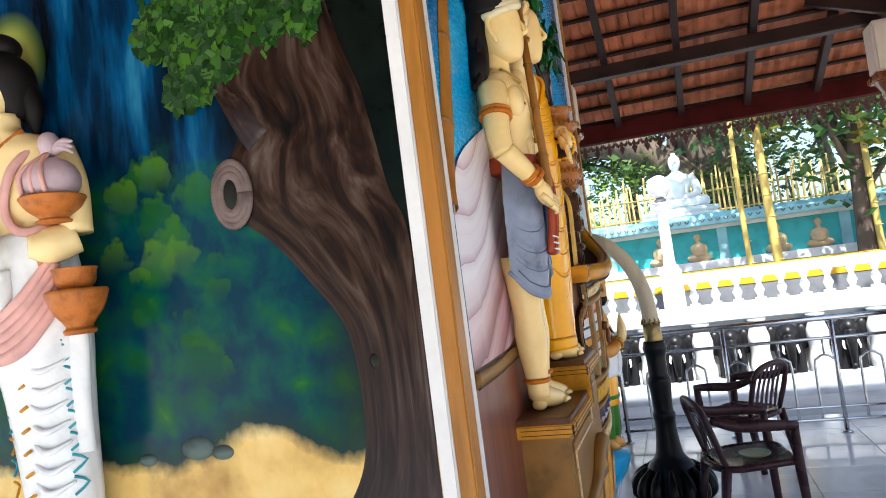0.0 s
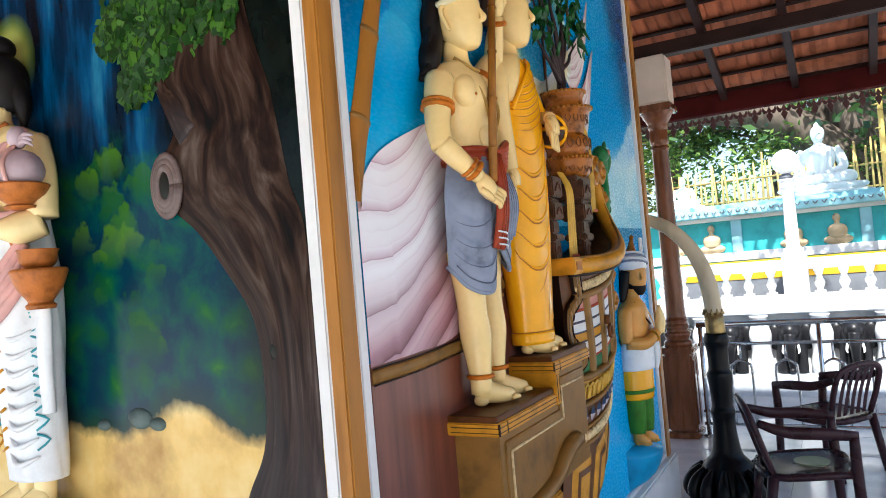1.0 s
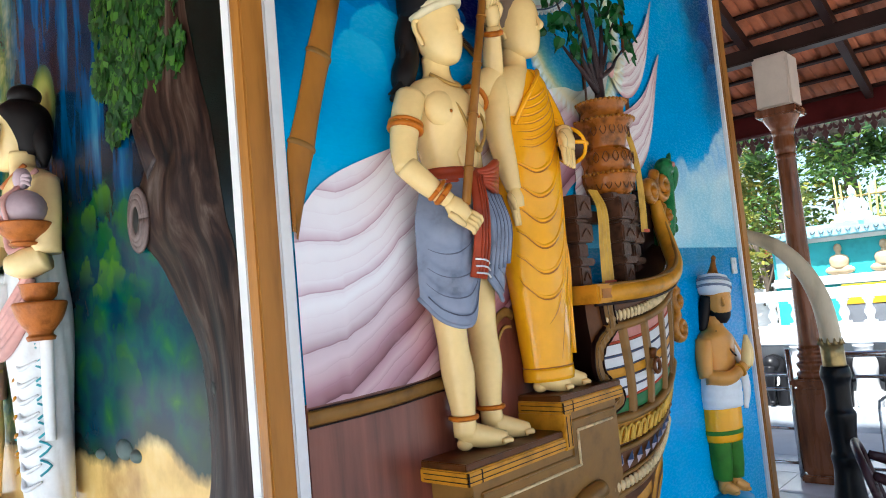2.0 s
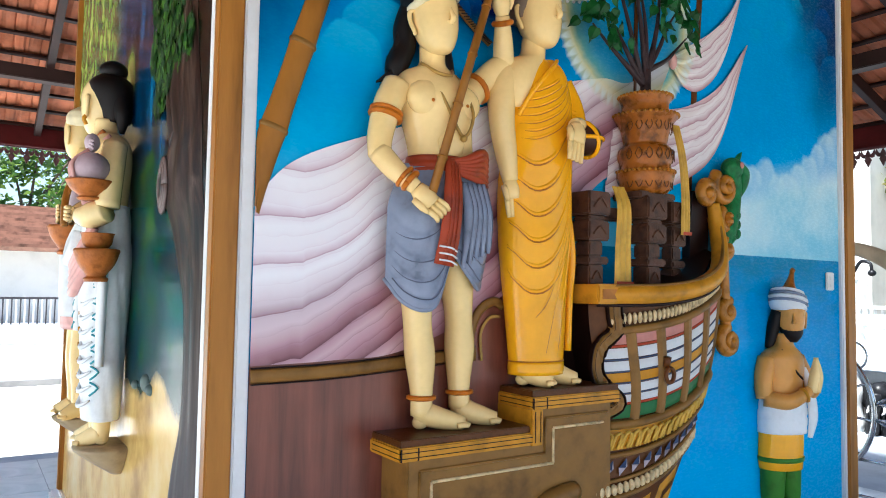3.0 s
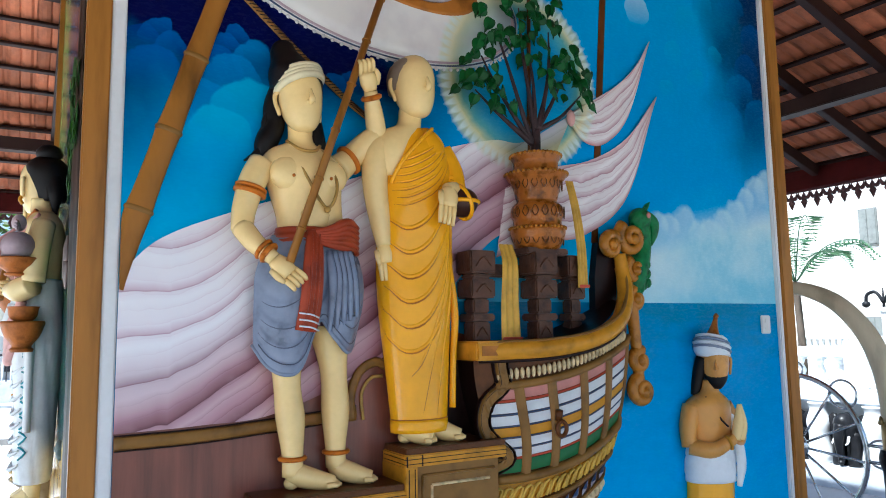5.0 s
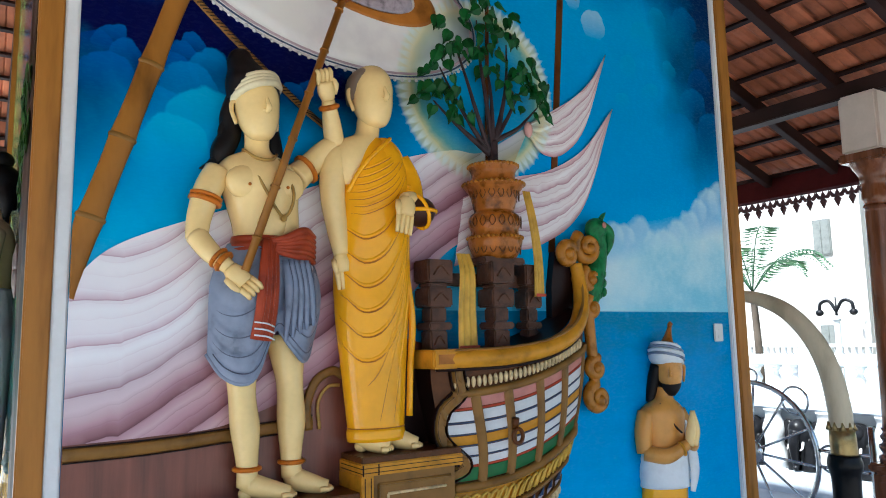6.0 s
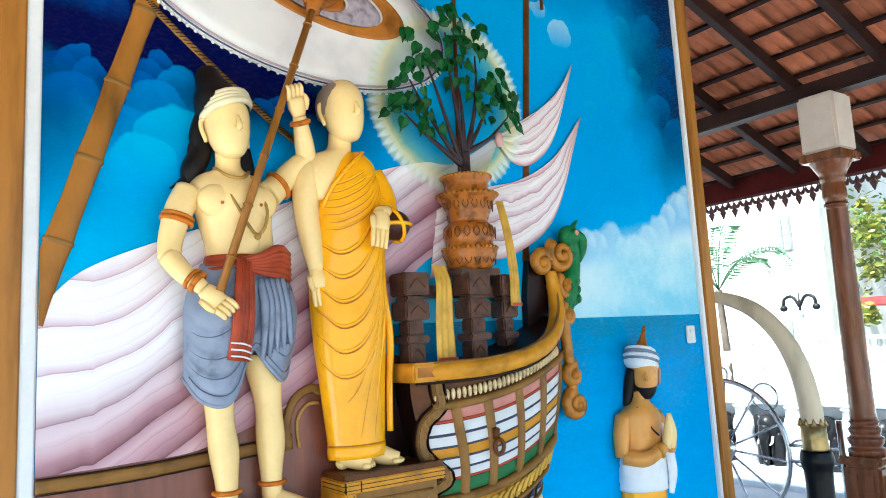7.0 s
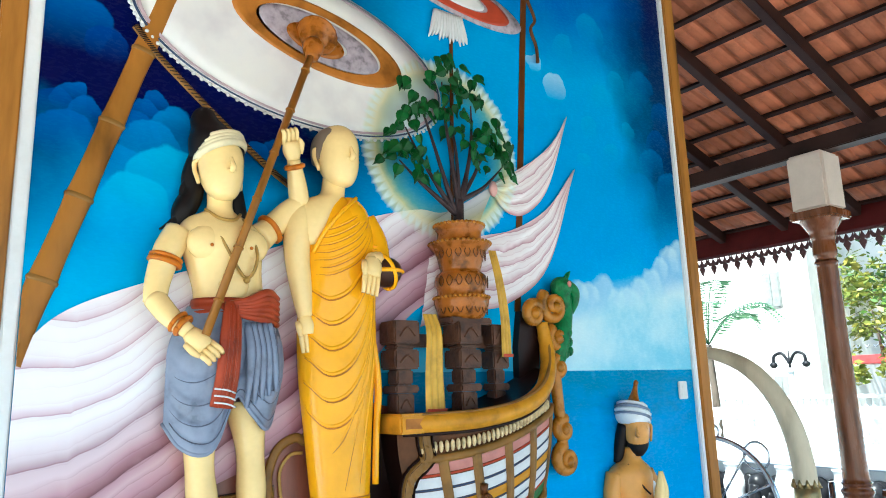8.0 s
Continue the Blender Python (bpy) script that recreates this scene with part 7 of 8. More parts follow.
    s.m = keep @ Matrix.Translation((0.045, 0.01, 0.0))
    s.ball((X + 0.11, y - 0.10, 2.10), (0.082, 0.07, 0.065), LILAC_CLOTH, 18, 10)
    for a in (-0.6, 0.0, 0.6):
        s.tube([(X + 0.11 + 0.07 * math.sin(a), y - 0.16, 2.06), (X + 0.11 + 0.06 * math.sin(a), y - 0.165, 2.12), (X + 0.12, y - 0.11, 2.175)], 0.007, PINK_CLOTH, 6, 4)
    s.ball((X + 0.115, y - 0.10, 2.20), (0.03, 0.028, 0.036), LILAC_CLOTH, 12, 6)
    for d in (0.3, 0.7, 1.1):
        s.tube([(X + 0.125, y - 0.10, 2.175), (X + 0.17, y - 0.11, 2.175 + 0.02 * d), (X + 0.20, y - 0.105, 2.15 + 0.04 * d)], [0.012, 0.010, 0.003], LILAC_CLOTH, 6, 4)
    s.m = keep
    bowl_shape(s, X + 0.175, y - 0.06, 1.68, 0.078, 0.15)
    s.lathe((X + 0.175, y - 0.06, 1.80), [(0.03, 0), (0.05, 0.02), (0.055, 0.05), (0.06, 0.06)], TERRA, 18)
    s.tube([(X + 0.10, y - 0.07, 1.80), (X + 0.085, y - 0.07, 1.86), (X + 0.09, y - 0.09, 1.92)], 0.012, TERRA, 8)
    # head, hair in a bun, earring
    head(s, (X - 0.115, y - 0.02, 2.405), 0.98, -62, SKIN_PALE)
    s.loft([(X - 0.065, y + 0.03, 2.33, 0.04, 0.05), (X - 0.07, y + 0.02, 2.40, 0.062, 0.075), (X - 0.088, y + 0.01, 2.46, 0.088, 0.088), (X - 0.095, y + 0.005, 2.50, 0.082, 0.082), (X - 0.095, y + 0.005, 2.53, 0.05, 0.05)], HAIR, 20, 4)
    s.ball((X - 0.085, y + 0.01, 2.55), (0.056, 0.056, 0.042), HAIR, 16, 8)
    s.tube([(X - 0.04, y + 0.03, 2.44), (X - 0.02, y + 0.04, 2.36), (X - 0.015, y + 0.04, 2.28)], [0.035, 0.032, 0.01], HAIR, 10)
    s.tube([(X - 0.075, y - 0.085, 2.355), (X - 0.07, y - 0.095, 2.335), (X - 0.075, y - 0.085, 2.315)], 0.008, OCHRE, 8)
    s.m = Matrix()
    return solid("statue", s, "painted relief statue in white cloth with pink sash, carrying clay pots", "statue", "statues of the forest mural", origin=(-0.085, 1.235, 1.05))


def statue_porter():
    """Turbaned figure with a pale cloth over the shoulder, holding a clay bowl."""
    s = Shape()
    s.m = WEST
    y = -0.08
    X = -1.90
    for dx, dt in ((0.10, 0.02), (-0.06, -0.06)):
        s.loft([(X + dx, y, 1.10, 0.03, 0.034), (X + dx, y, 1.20, 0.036, 0.04), (X + dx, y, 1.32, 0.048, 0.052), (X + dx, y, 1.45, 0.05, 0.05), (X + dx, y, 1.58, 0.06, 0.06)], SKIN, 16)
        foot(s, (X + dx, y, 1.11), (X + dx + dt, y - 0.09, 1.05), SKIN, 0.95)
    s.loft([(X, y, 1.46, 0.155, 0.085), (X, y, 1.60, 0.158, 0.092), (X - 0.01, y, 1.78, 0.15, 0.094), (X - 0.01, y, 1.90, 0.13, 0.085)], PINK_CLOTH, 44, 6, 0.06, 4, 6)
    s.loft([(X + 0.05, y - 0.01, 1.52, 0.10, 0.085), (X + 0.04, y - 0.01, 1.68, 0.115, 0.095), (X + 0.02, y - 0.01, 1.86, 0.125, 0.09)], WHITE_CLOTH, 44, 6, 0.06, 4, -9)
    s.tube([(X + 0.13, y - 0.02, 1.86), (X + 0.155, y - 0.03, 1.68), (X + 0.15, y - 0.03, 1.46)], [0.03, 0.04, 0.036], WHITE_CLOTH, 10, 6, 0.5)
    for k in range(6):
        z = 1.47 + 0.05 * k
        s.tube([(X + 0.13, y - 0.05, z), (X + 0.17, y - 0.045, z + 0.03)], 0.005, TEAL_LINE, 6, 1)
    s.loft([(X - 0.01, y, 1.86, 0.115, 0.074), (X - 0.01, y, 1.98, 0.12, 0.08), (X - 0.01, y, 2.10, 0.145, 0.088), (X - 0.01, y, 2.19, 0.15, 0.078), (X - 0.02, y, 2.24, 0.10, 0.056), (X - 0.04, y, 2.27, 0.045, 0.045), (X - 0.045, y, 2.33, 0.042, 0.042)], SKIN, 26, 5)
    s.tube([(X + 0.10, y - 0.03, 2.22), (X + 0.15, y - 0.05, 2.10), (X + 0.15, y - 0.05, 1.97), (X + 0.12, y - 0.06, 1.86)], [0.05, 0.058, 0.05, 0.02], LILAC_CLOTH, 14, 6, 0.7)
    s.tube([(X + 0.14, y - 0.02, 2.0), (X + 0.16, y - 0.08, 1.95), (X + 0.20, y - 0.12, 1.97)], [0.036, 0.032, 0.024], SKIN, 12)
    hand(s, (X + 0.19, y - 0.12, 1.965), (1, -0.1, 0.3), SKIN, 1.0)
    bowl_shape(s, X + 0.23, y - 0.09, 1.80, 0.085, 0.16)
    for k in range(3):
        s.tube([(X - 0.13, y - 0.05, 1.885 + 0.022 * k), (X, y - 0.105, 1.875 + 0.022 * k), (X + 0.13, y - 0.05, 1.90 + 0.022 * k)], 0.014, PINK_CLOTH, 8, 6)
    head(s, (X - 0.07, y - 0.02, 2.40), 0.95, -62, SKIN)
    s.loft([(X - 0.06, y, 2.43, 0.08, 0.084), (X - 0.055, y, 2.46, 0.094, 0.096), (X - 0.05, y, 2.50, 0.088, 0.088), (X - 0.05, y, 2.53, 0.05, 0.05)], IVORY_CLOTH, 28, 5, 0.06, 0.5, 100)
    s.tube([(X - 0.03, y + 0.03, 2.40), (X - 0.01, y + 0.03, 2.32), (X, y + 0.03, 2.26)], [0.035, 0.03, 0.01], HAIR, 10)
    s.m = Matrix()
    return solid("statue", s, "painted relief statue in turban and pale cloth, holding a bowl", "statue", "statues of the forest mural", origin=(-0.08, 1.955, 1.05))


statue_woman(), statue_porter()

# ornament on the shrine's east face, beside the end board
s = Shape()
for z in (2.62, 2.86, 3.10):
    s.tube([(3.262, 0.10, z - 0.1), (3.30, 0.08, z - 0.05), (3.31, 0.07, z), (3.29, 0.08, z + 0.05), (3.262, 0.10, z + 0.08)], [0.02, 0.034, 0.04, 0.03, 0.015], BRONZE, 12, 5)
solid("scroll_ornament", s, "orange scroll ornament on the shrine's east face", "ornament")

# ---- tusk on its black pedestal ----
tusk = thing("tusk_stand", (3.55, -0.32, 0), "ivory-coloured tusk in a black lacquered pedestal", "tusk stand")
s = Shape()
s.lathe((3.55, -0.32, 0), [(0.23, 0.0), (0.235, 0.03), (0.20, 0.06), (0.215, 0.12), (0.19, 0.2), (0.15, 0.28), (0.10, 0.34), (0.082, 0.42), (0.07, 0.55), (0.078, 0.62), (0.066, 0.66), (0.072, 0.78), (0.08, 0.86), (0.066, 0.90), (0.068, 1.02), (0.082, 1.08), (0.072, 1.13)], BLACK_LACQUER, 28, 4)
part("pedestal", s, tusk, "black turned pedestal")
for k in range(14):
    s = Shape()
    a = 2 * math.pi * k / 14
    p = Vector((3.55 + 0.20 * math.cos(a), -0.32 + 0.20 * math.sin(a), 0))
    o = Vector((math.cos(a), math.sin(a), 0))
    s.tube([p + Vector((0, 0, 0.05)), p + o * 0.05 + Vector((0, 0, 0.12)), p + o * 0.03 + Vector((0, 0, 0.2)), p - o * 0.03 + Vector((0, 0, 0.27))], [0.03, 0.045, 0.036, 0.012], BLACK_LACQUER, 8, 5)
    part("petal", s, tusk)
s = Shape()
s.loft([(3.55, -0.322, 1.125, 0.06, 0.06), (3.55, -0.322, 1.14, 0.062, 0.062), (3.55, -0.318, 1.265, 0.060, 0.060)], BRASS, 24, 2)
collar = part("collar", s, tusk, "dull brass collar with a toothed edge")
for k in range(10):
    s = Shape()
    a = 2 * math.pi * k / 10
    s.tube([(3.55 + 0.058 * math.cos(a), -0.318 + 0.058 * math.sin(a), 1.25), (3.55 + 0.057 * math.cos(a), -0.316 + 0.057 * math.sin(a), 1.29)], [0.016, 0.003], BRASS, 6, 1)
    part("tooth", s, collar)
s = Shape()
s.tube([(3.55, -0.32, 1.24), (3.55, -0.315, 1.36), (3.55, -0.285, 1.53), (3.55, -0.21, 1.70), (3.55, -0.08, 1.845), (3.55, 0.08, 1.925), (3.545, 0.25, 1.955), (3.54, 0.42, 1.94)], [0.056, 0.056, 0.054, 0.050, 0.045, 0.038, 0.028, 0.010], IVORY, 20, 8)
part("tusk", s, tusk, "smooth ivory-coloured tusk")


# ---- plastic chairs ----
def plastic_chair(m):
    t = thing("plastic_chair", (0, 0, 0), "maroon-brown plastic armchair on the white floor", "chair", "plastic chairs")
    s = Shape()
    s.surf(lambda u, v: ((u - 0.5) * (0.46 - 0.05 * v), -0.21 + 0.42 * v, 0.43 - 0.02 * math.sin(math.pi * u) * math.sin(math.pi * v) - 0.015 * v), 12, 12, CHAIR_PLASTIC)
    s.surf(lambda u, v: ((u - 0.5) * (0.46 - 0.05 * v), -0.21 + 0.42 * v, 0.405 - 0.015 * v), 12, 12, CHAIR_PLASTIC)
    s.tube([(-0.23, -0.2, 0.415), (0, -0.225, 0.41), (0.23, -0.2, 0.415), (0.205, 0.2, 0.40), (-0.205, 0.2, 0.40), (-0.23, -0.2, 0.415)], 0.022, CHAIR_PLASTIC, 8, 4)
    part("seat", s, t)
    for dx in (-1, 1):
        s = Shape()
        s.tube([(dx * 0.245, -0.23, 0), (dx * 0.235, -0.215, 0.40), (dx * 0.25, -0.21, 0.62)], [0.024, 0.03, 0.026], CHAIR_PLASTIC, 8, 4)
        part("leg", s, t)
        s = Shape()
        s.tube([(dx * 0.235, 0.27, 0), (dx * 0.215, 0.20, 0.40)], [0.024, 0.032], CHAIR_PLASTIC, 8)
        part("leg", s, t)
        s = Shape()
        s.tube([(dx * 0.25, -0.23, 0.625), (dx * 0.265, -0.05, 0.645), (dx * 0.255, 0.12, 0.655), (dx * 0.22, 0.26, 0.70)], [0.026, 0.034, 0.032, 0.022], CHAIR_PLASTIC, 10, 5, 0.55)
        part("armrest", s, t)
    s = Shape()
    s.tube([(-0.205, 0.2, 0.42), (-0.225, 0.26, 0.62), (-0.19, 0.30, 0.755), (0, 0.32, 0.795), (0.19, 0.30, 0.755), (0.225, 0.26, 0.62), (0.205, 0.2, 0.42)], 0.024, CHAIR_PLASTIC, 10, 6, 0.8)
    part("back_frame", s, t)
    for k in range(5):
        s = Shape()
        x = -0.13 + 0.065 * k
        s.surf(lambda u, v: (x + (u - 0.5) * 0.04, 0.205 + 0.11 * v - 0.012 * math.sin(math.pi * v), 0.43 + 0.345 * v), 3, 6, CHAIR_PLASTIC)
        part("slat", s, t)
    t.matrix_basis = m
    return t


chair = plastic_chair(pose(3.14, -0.80, 0, 0, 0, 14))
copy_thing(chair, pose(4.52, -0.88, 0, 0, 0, 143))
s = Shape()
s.lathe((3.12, -0.84, 0), [(0.05, 0.422), (0.085, 0.425), (0.095, 0.44), (0.08, 0.436), (0.02, 0.432)], CHAIR_GREEN, 20)
solid("plate", s, "pale green plastic plate lying on the chair seat", "plate", origin=(3.12, -0.84, 0.42))

# ---- steel railing and wheel gate ----
RX = 5.35
rail = thing("railing", (RX, -1.2, 0), "polished steel railing with arched hoops between columns", "railing")
for z, r in ((1.0, 0.025), (0.825, 0.014), (0.225, 0.012), (0.115, 0.014)):
    s = Shape()
    s.tube([(RX, 0.13, z), (RX, -2.36, z)], r, STEEL, 10)
    part("bar", s, rail)
for y in (0.10, -0.85, -1.75):
    s = Shape()
    s.tube([(RX, y, 0.012), (RX, y, 1.0)], 0.02, STEEL, 10)
    s.lathe((RX, y, 0), [(0.05, 0.0), (0.05, 0.012), (0.025, 0.02)], STEEL, 14, 1)
    part("post", s, rail)
for k in range(6):
    y = -0.22 - 0.36 * k
    s = Shape()
    s.tube([(RX, y + 0.085, 0.115), (RX, y + 0.085, 0.58), (RX, y + 0.06, 0.65), (RX, y, 0.68), (RX, y - 0.06, 0.65), (RX, y - 0.085, 0.58), (RX, y - 0.085, 0.115)], 0.011, STEEL, 8, 5)
    s.tube([(RX, y, 0.68), (RX, y, 0.825)], 0.009, STEEL, 8)
    part("hoop", s, rail)
gate = thing("wheel_gate", (RX, 1.46, 0), "steel gate in the form of a spoked wheel", "gate")
s = Shape()
s.tube([(RX, 1.46 + 0.57 * math.cos(a), 0.765 + 0.57 * math.sin(a)) for a in np.linspace(0, 2 * math.pi, 49)], 0.02, STEEL, 10, 1)
part("rim", s, gate)
s = Shape()
s.m = pose(RX, 1.46, 0.765, 0, 90, 0)
s.lathe((0, 0, 0), [(0.10, -0.02), (0.10, 0.0), (0.085, 0.02), (0.02, 0.03)], STEEL, 22, 2)
s.m = Matrix()
part("hub", s, gate, "bright steel hub disc")
for k in range(12):
    a = 2 * math.pi * k / 12 + 0.1
    s = Shape()
    s.tube([(RX, 1.46 + 0.09 * math.cos(a), 0.765 + 0.09 * math.sin(a)), (RX, 1.46 + 0.56 * math.cos(a), 0.765 + 0.56 * math.sin(a))], 0.010, STEEL, 8)
    part("spoke", s, gate)
for y, z, r in ((1.06, 1.20, 0.11), (0.80, 0.78, 0.10), (1.44, 1.38, 0.06)):
    s = Shape()
    s.tube([(RX + 0.02, y + r * math.cos(a), z + r * math.sin(a)) for a in np.linspace(0, 2 * math.pi, 25)], 0.009, STEEL, 8, 1)
    part("loop", s, gate)
for z in (0.84, 0.72, 0.40, 0.12):
    s = Shape()
    s.tube([(RX, 0.48, z), (RX, 1.46 - math.sqrt(max(0.0, 0.57 ** 2 - (z - 0.765) ** 2)), z)], 0.013, STEEL, 8)
    part("bar", s, gate)
for y in (0.48, 2.7):
    s = Shape()
    s.tube([(RX, y, 0), (RX, y, 1.05)], 0.022, STEEL, 10)
    part("post", s, gate)

# ---- elephant wall, balustrade, lamp ----
EX = 9.0
s = Shape()
s.box((EX, -9, -0.32), (EX + 0.5, 10, 0.74), WHITEWASH)
s.box((EX - 0.16, -9, 0.742), (EX + 1.25, 10, 0.86), GREY_LEDGE, 0.02)
s.box((EX - 0.32, -9, -0.32), (EX - 0.001, 10, -0.02), GREY_LEDGE, 0.02)
solid("wall_elephants", s, "whitewashed retaining wall with a grey ledge", "wall", kind="structure")
elephant = None
for k in range(22):
    yy = -8.3 + 0.72 * k
    if elephant is None:
        s = Shape()
        s.ball((0, 0, 0.44), (0.20, 0.17, 0.21), ELEPHANT, 16, 10)
        s.ball((-0.10, 0, 0.52), (0.13, 0.12, 0.13), ELEPHANT, 14, 8)
        for d in (-1, 1):
            s.ball((0.0, d * 0.19, 0.46), (0.05, 0.10, 0.17), ELEPHANT, 12, 8)
            s.tube([(-0.12, d * 0.075, 0.40), (-0.19, d * 0.095, 0.30), (-0.235, d * 0.085, 0.27)], [0.018, 0.015, 0.005], WHITE_PAINT, 8, 4)
            s.tube([(-0.02, d * 0.09, 0.40), (-0.06, d * 0.10, 0.2), (-0.07, d * 0.10, 0.0)], [0.10, 0.085, 0.085], ELEPHANT, 10, 4)
        s.tube([(-0.17, 0, 0.50), (-0.22, 0, 0.36), (-0.215, 0, 0.2), (-0.19, 0, 0.08), (-0.23, 0, 0.03)], [0.075, 0.062, 0.05, 0.04, 0.03], ELEPHANT, 12, 5)
        elephant = solid("elephant_statue", s, "black painted elephant statue with white tusks", "statue", "elephants of the wall", origin=(0, 0, 0))
        elephant.matrix_basis = Matrix.Translation((EX - 0.06, yy, -0.018))
    else:
        copy_thing(elephant, Matrix.Translation((EX - 0.06, yy, -0.018)))
s = Shape()
s.loft([(0, 0, 0, 0.15, 0.13), (0, 0, 0.1, 0.17, 0.15), (0, 0, 0.3, 0.13, 0.12), (0, 0, 0.5, 0.16, 0.14), (0, 0, 0.66, 0.10, 0.10), (0, 0, 0.755, 0.13, 0.12)], WHITEWASH, 18, 4)
pillar = solid("bulbous_pillar", s, "whitewashed bulbous pillar between two elephants", "pillar", "pillars of the wall")
pillar.matrix_basis = Matrix.Translation((EX - 0.12, -8.3 - 0.36, -0.018))
for k in range(1, 23):
    copy_thing(pillar, Matrix.Translation((EX - 0.12, -8.3 - 0.36 + 0.72 * k, -0.018)))

BX = 10.0
balustrade = thing("balustrade", (BX, 0, 0.86), "white balustrade of turned balusters with a broad rail", "balustrade")
part("rail", boxed((BX - 0.17, -9, 1.27), (BX + 0.17, 10, 1.42), WHITEWASH, 0.02), balustrade)
part("plinth", boxed((BX - 0.13, -9, 0.861), (BX + 0.13, 10, 0.92), WHITEWASH, 0.01), balustrade)
s = Shape()
s.box((-0.07, -0.07, 0), (0.07, 0.07, 0.035), WHITEWASH)
s.lathe((0, 0, 0.035), [(0.05, 0), (0.04, 0.03), (0.065, 0.09), (0.07, 0.13), (0.04, 0.20), (0.045, 0.23), (0.06, 0.27), (0.05, 0.285)], WHITEWASH, 12, 2)
s.box((-0.065, -0.065, 0.315), (0.065, 0.065, 0.352), WHITEWASH)
BALUSTER = link_mesh("baluster", s)
for k in range(60):
    ob = new("baluster", BALUSTER)
    ob.parent = balustrade
    ob.location = (0, -8.8 + 0.31 * k, 0.0595)
for y in (-4.5, -0.45, 3.6, 7.6):
    part("pier", boxed((BX - 0.19, y - 0.16, 0.862), (BX + 0.19, y + 0.16, 1.52), WHITEWASH, 0.015), balustrade)
s = Shape()
s.box((11.2, -9, -0.32), (11.35, 1.4, 1.12), DARK_WALL)
s.box((11.19, -9, 1.121), (11.36, 1.4, 1.42), YELLOW_WALL)
solid("wall_yellow", s, "low wall painted grey below and yellow above", "wall", kind="structure")


def globe_lamp(y, h):
    t = thing("globe_lamp", (BX, y, 1.52), "white lamp post with a round white globe", "lamp post", "globe lamps")
    s = Shape()
    s.lathe((BX, y, 1.52), [(0.13, 0), (0.13, 0.05), (0.09, 0.09), (0.085, 0.4), (0.08, h - 0.2), (0.11, h - 0.12), (0.10, h - 0.05), (0.13, h)], WHITEWASH, 16, 2)
    part("post", s, t)
    s = Shape()
    s.lathe((BX, y, 1.52 + h), [(0.06, 0), (0.10, 0.03), (0.07, 0.06), (0.05, 0.1)], DARK_WALL, 14, 2)
    part("collar", s, t, "dark collar")
    s = Shape()
    s.ball((BX, y, 1.52 + h + 0.25), 0.18, PLASTIC_WHITE, 20, 12)
    part("globe", s, t, "round white globe")
    return t


globe_lamp(-0.45, 1.05)
s = Shape()
lamp2 = thing("twin_lamp", (12.5, 4.62, -0.32), "white post with a dark twin-armed lamp", "lamp post")
s.lathe((12.5, 4.62, -0.32), [(0.12, 0), (0.09, 0.1), (0.06, 0.3), (0.05, 2.2), (0.07, 2.25)], WHITEWASH, 12, 2)
part("post", s, lamp2)
s = Shape()
s.tube([(12.5, 4.62, 1.9), (12.5, 4.62, 2.35)], [0.03, 0.012], ELEPHANT, 8)
for d in (-1, 1):
    s.tube([(12.5, 4.62, 2.1), (12.5, 4.62 + d * 0.12, 2.28), (12.5, 4.62 + d * 0.27, 2.25), (12.5, 4.62 + d * 0.3, 2.12)], 0.03, ELEPHANT, 8, 5)
    s.ball((12.5, 4.62 + d * 0.3, 2.08), (0.07, 0.07, 0.06), ELEPHANT, 10, 6)
part("arm", s, lamp2, "dark curled arms with lanterns")

# ---- stage with reliefs, seated statue, fence ----
SX = 13.0
s = Shape()
s.box((SX, -14, -0.32), (SX + 9, 2.9, 2.16), TURQ)
stage = solid("wall_stage", s, "turquoise stage wall with white ledges", "wall", kind="structure")
s = Shape()
s.box((SX - 0.1, -14, 1.40), (SX - 0.001, 2.9, 1.56), WHITEWASH, 0.01)
part("ledge", s, stage)
s = Shape()
s.box((SX - 0.12, -14, 2.161), (SX + 9, 2.9, 2.23), WHITEWASH, 0.01)
part("ledge", s, stage)
s = Shape()
s.box((SX - 0.3, -14, 2.231), (SX + 9, 2.9, 2.38), PALE_TURQ, 0.02)
part("ledge", s, stage)
s = Shape()
s.box((SX + 0.6, -14, 2.381), (SX + 9, 2.6, 2.50), PALE_TURQ, 0.02)
part("ledge", s, stage)
s = Shape()
s.box((SX - 0.06, -0.09, 1.56), (SX - 0.001, 0.09, 2.16), PALE_TURQ, 0.01)
pil = solid("pilaster", s, "pale turquoise pilaster on the stage wall", "pilaster", "stage pilasters")
for k in range(1, 9):
    copy_thing(pil, Matrix.Translation((0, 2.75 - 2.1 * k, 0)))
pil.matrix_basis = Matrix.Translation((0, 2.75, 0))
s = Shape()
s.ball((0, 0, 0.08), (0.08, 0.24, 0.09), RELIEF_TAN, 14, 8)
s.loft([(0, 0, 0.1, 0.08, 0.13), (0, 0, 0.24, 0.09, 0.16), (0, 0, 0.32, 0.07, 0.13), (0, 0, 0.36, 0.04, 0.045), (0, 0, 0.40, 0.04, 0.045)], RELIEF_TAN, 14, 3)
s.ball((0, 0, 0.46), (0.06, 0.065, 0.08), RELIEF_TAN, 12, 8)
small = solid("relief_figure", s, "small beige seated relief figure on the turquoise wall", "statue", "relief figures")
small.matrix_basis = Matrix.Translation((SX - 0.03, 2.5, 1.562))
for k in range(1, 15):
    if k % 3:
        copy_thing(small, Matrix.Translation((SX - 0.03, 2.5 - 0.7 * k, 1.562)))
s = Shape()
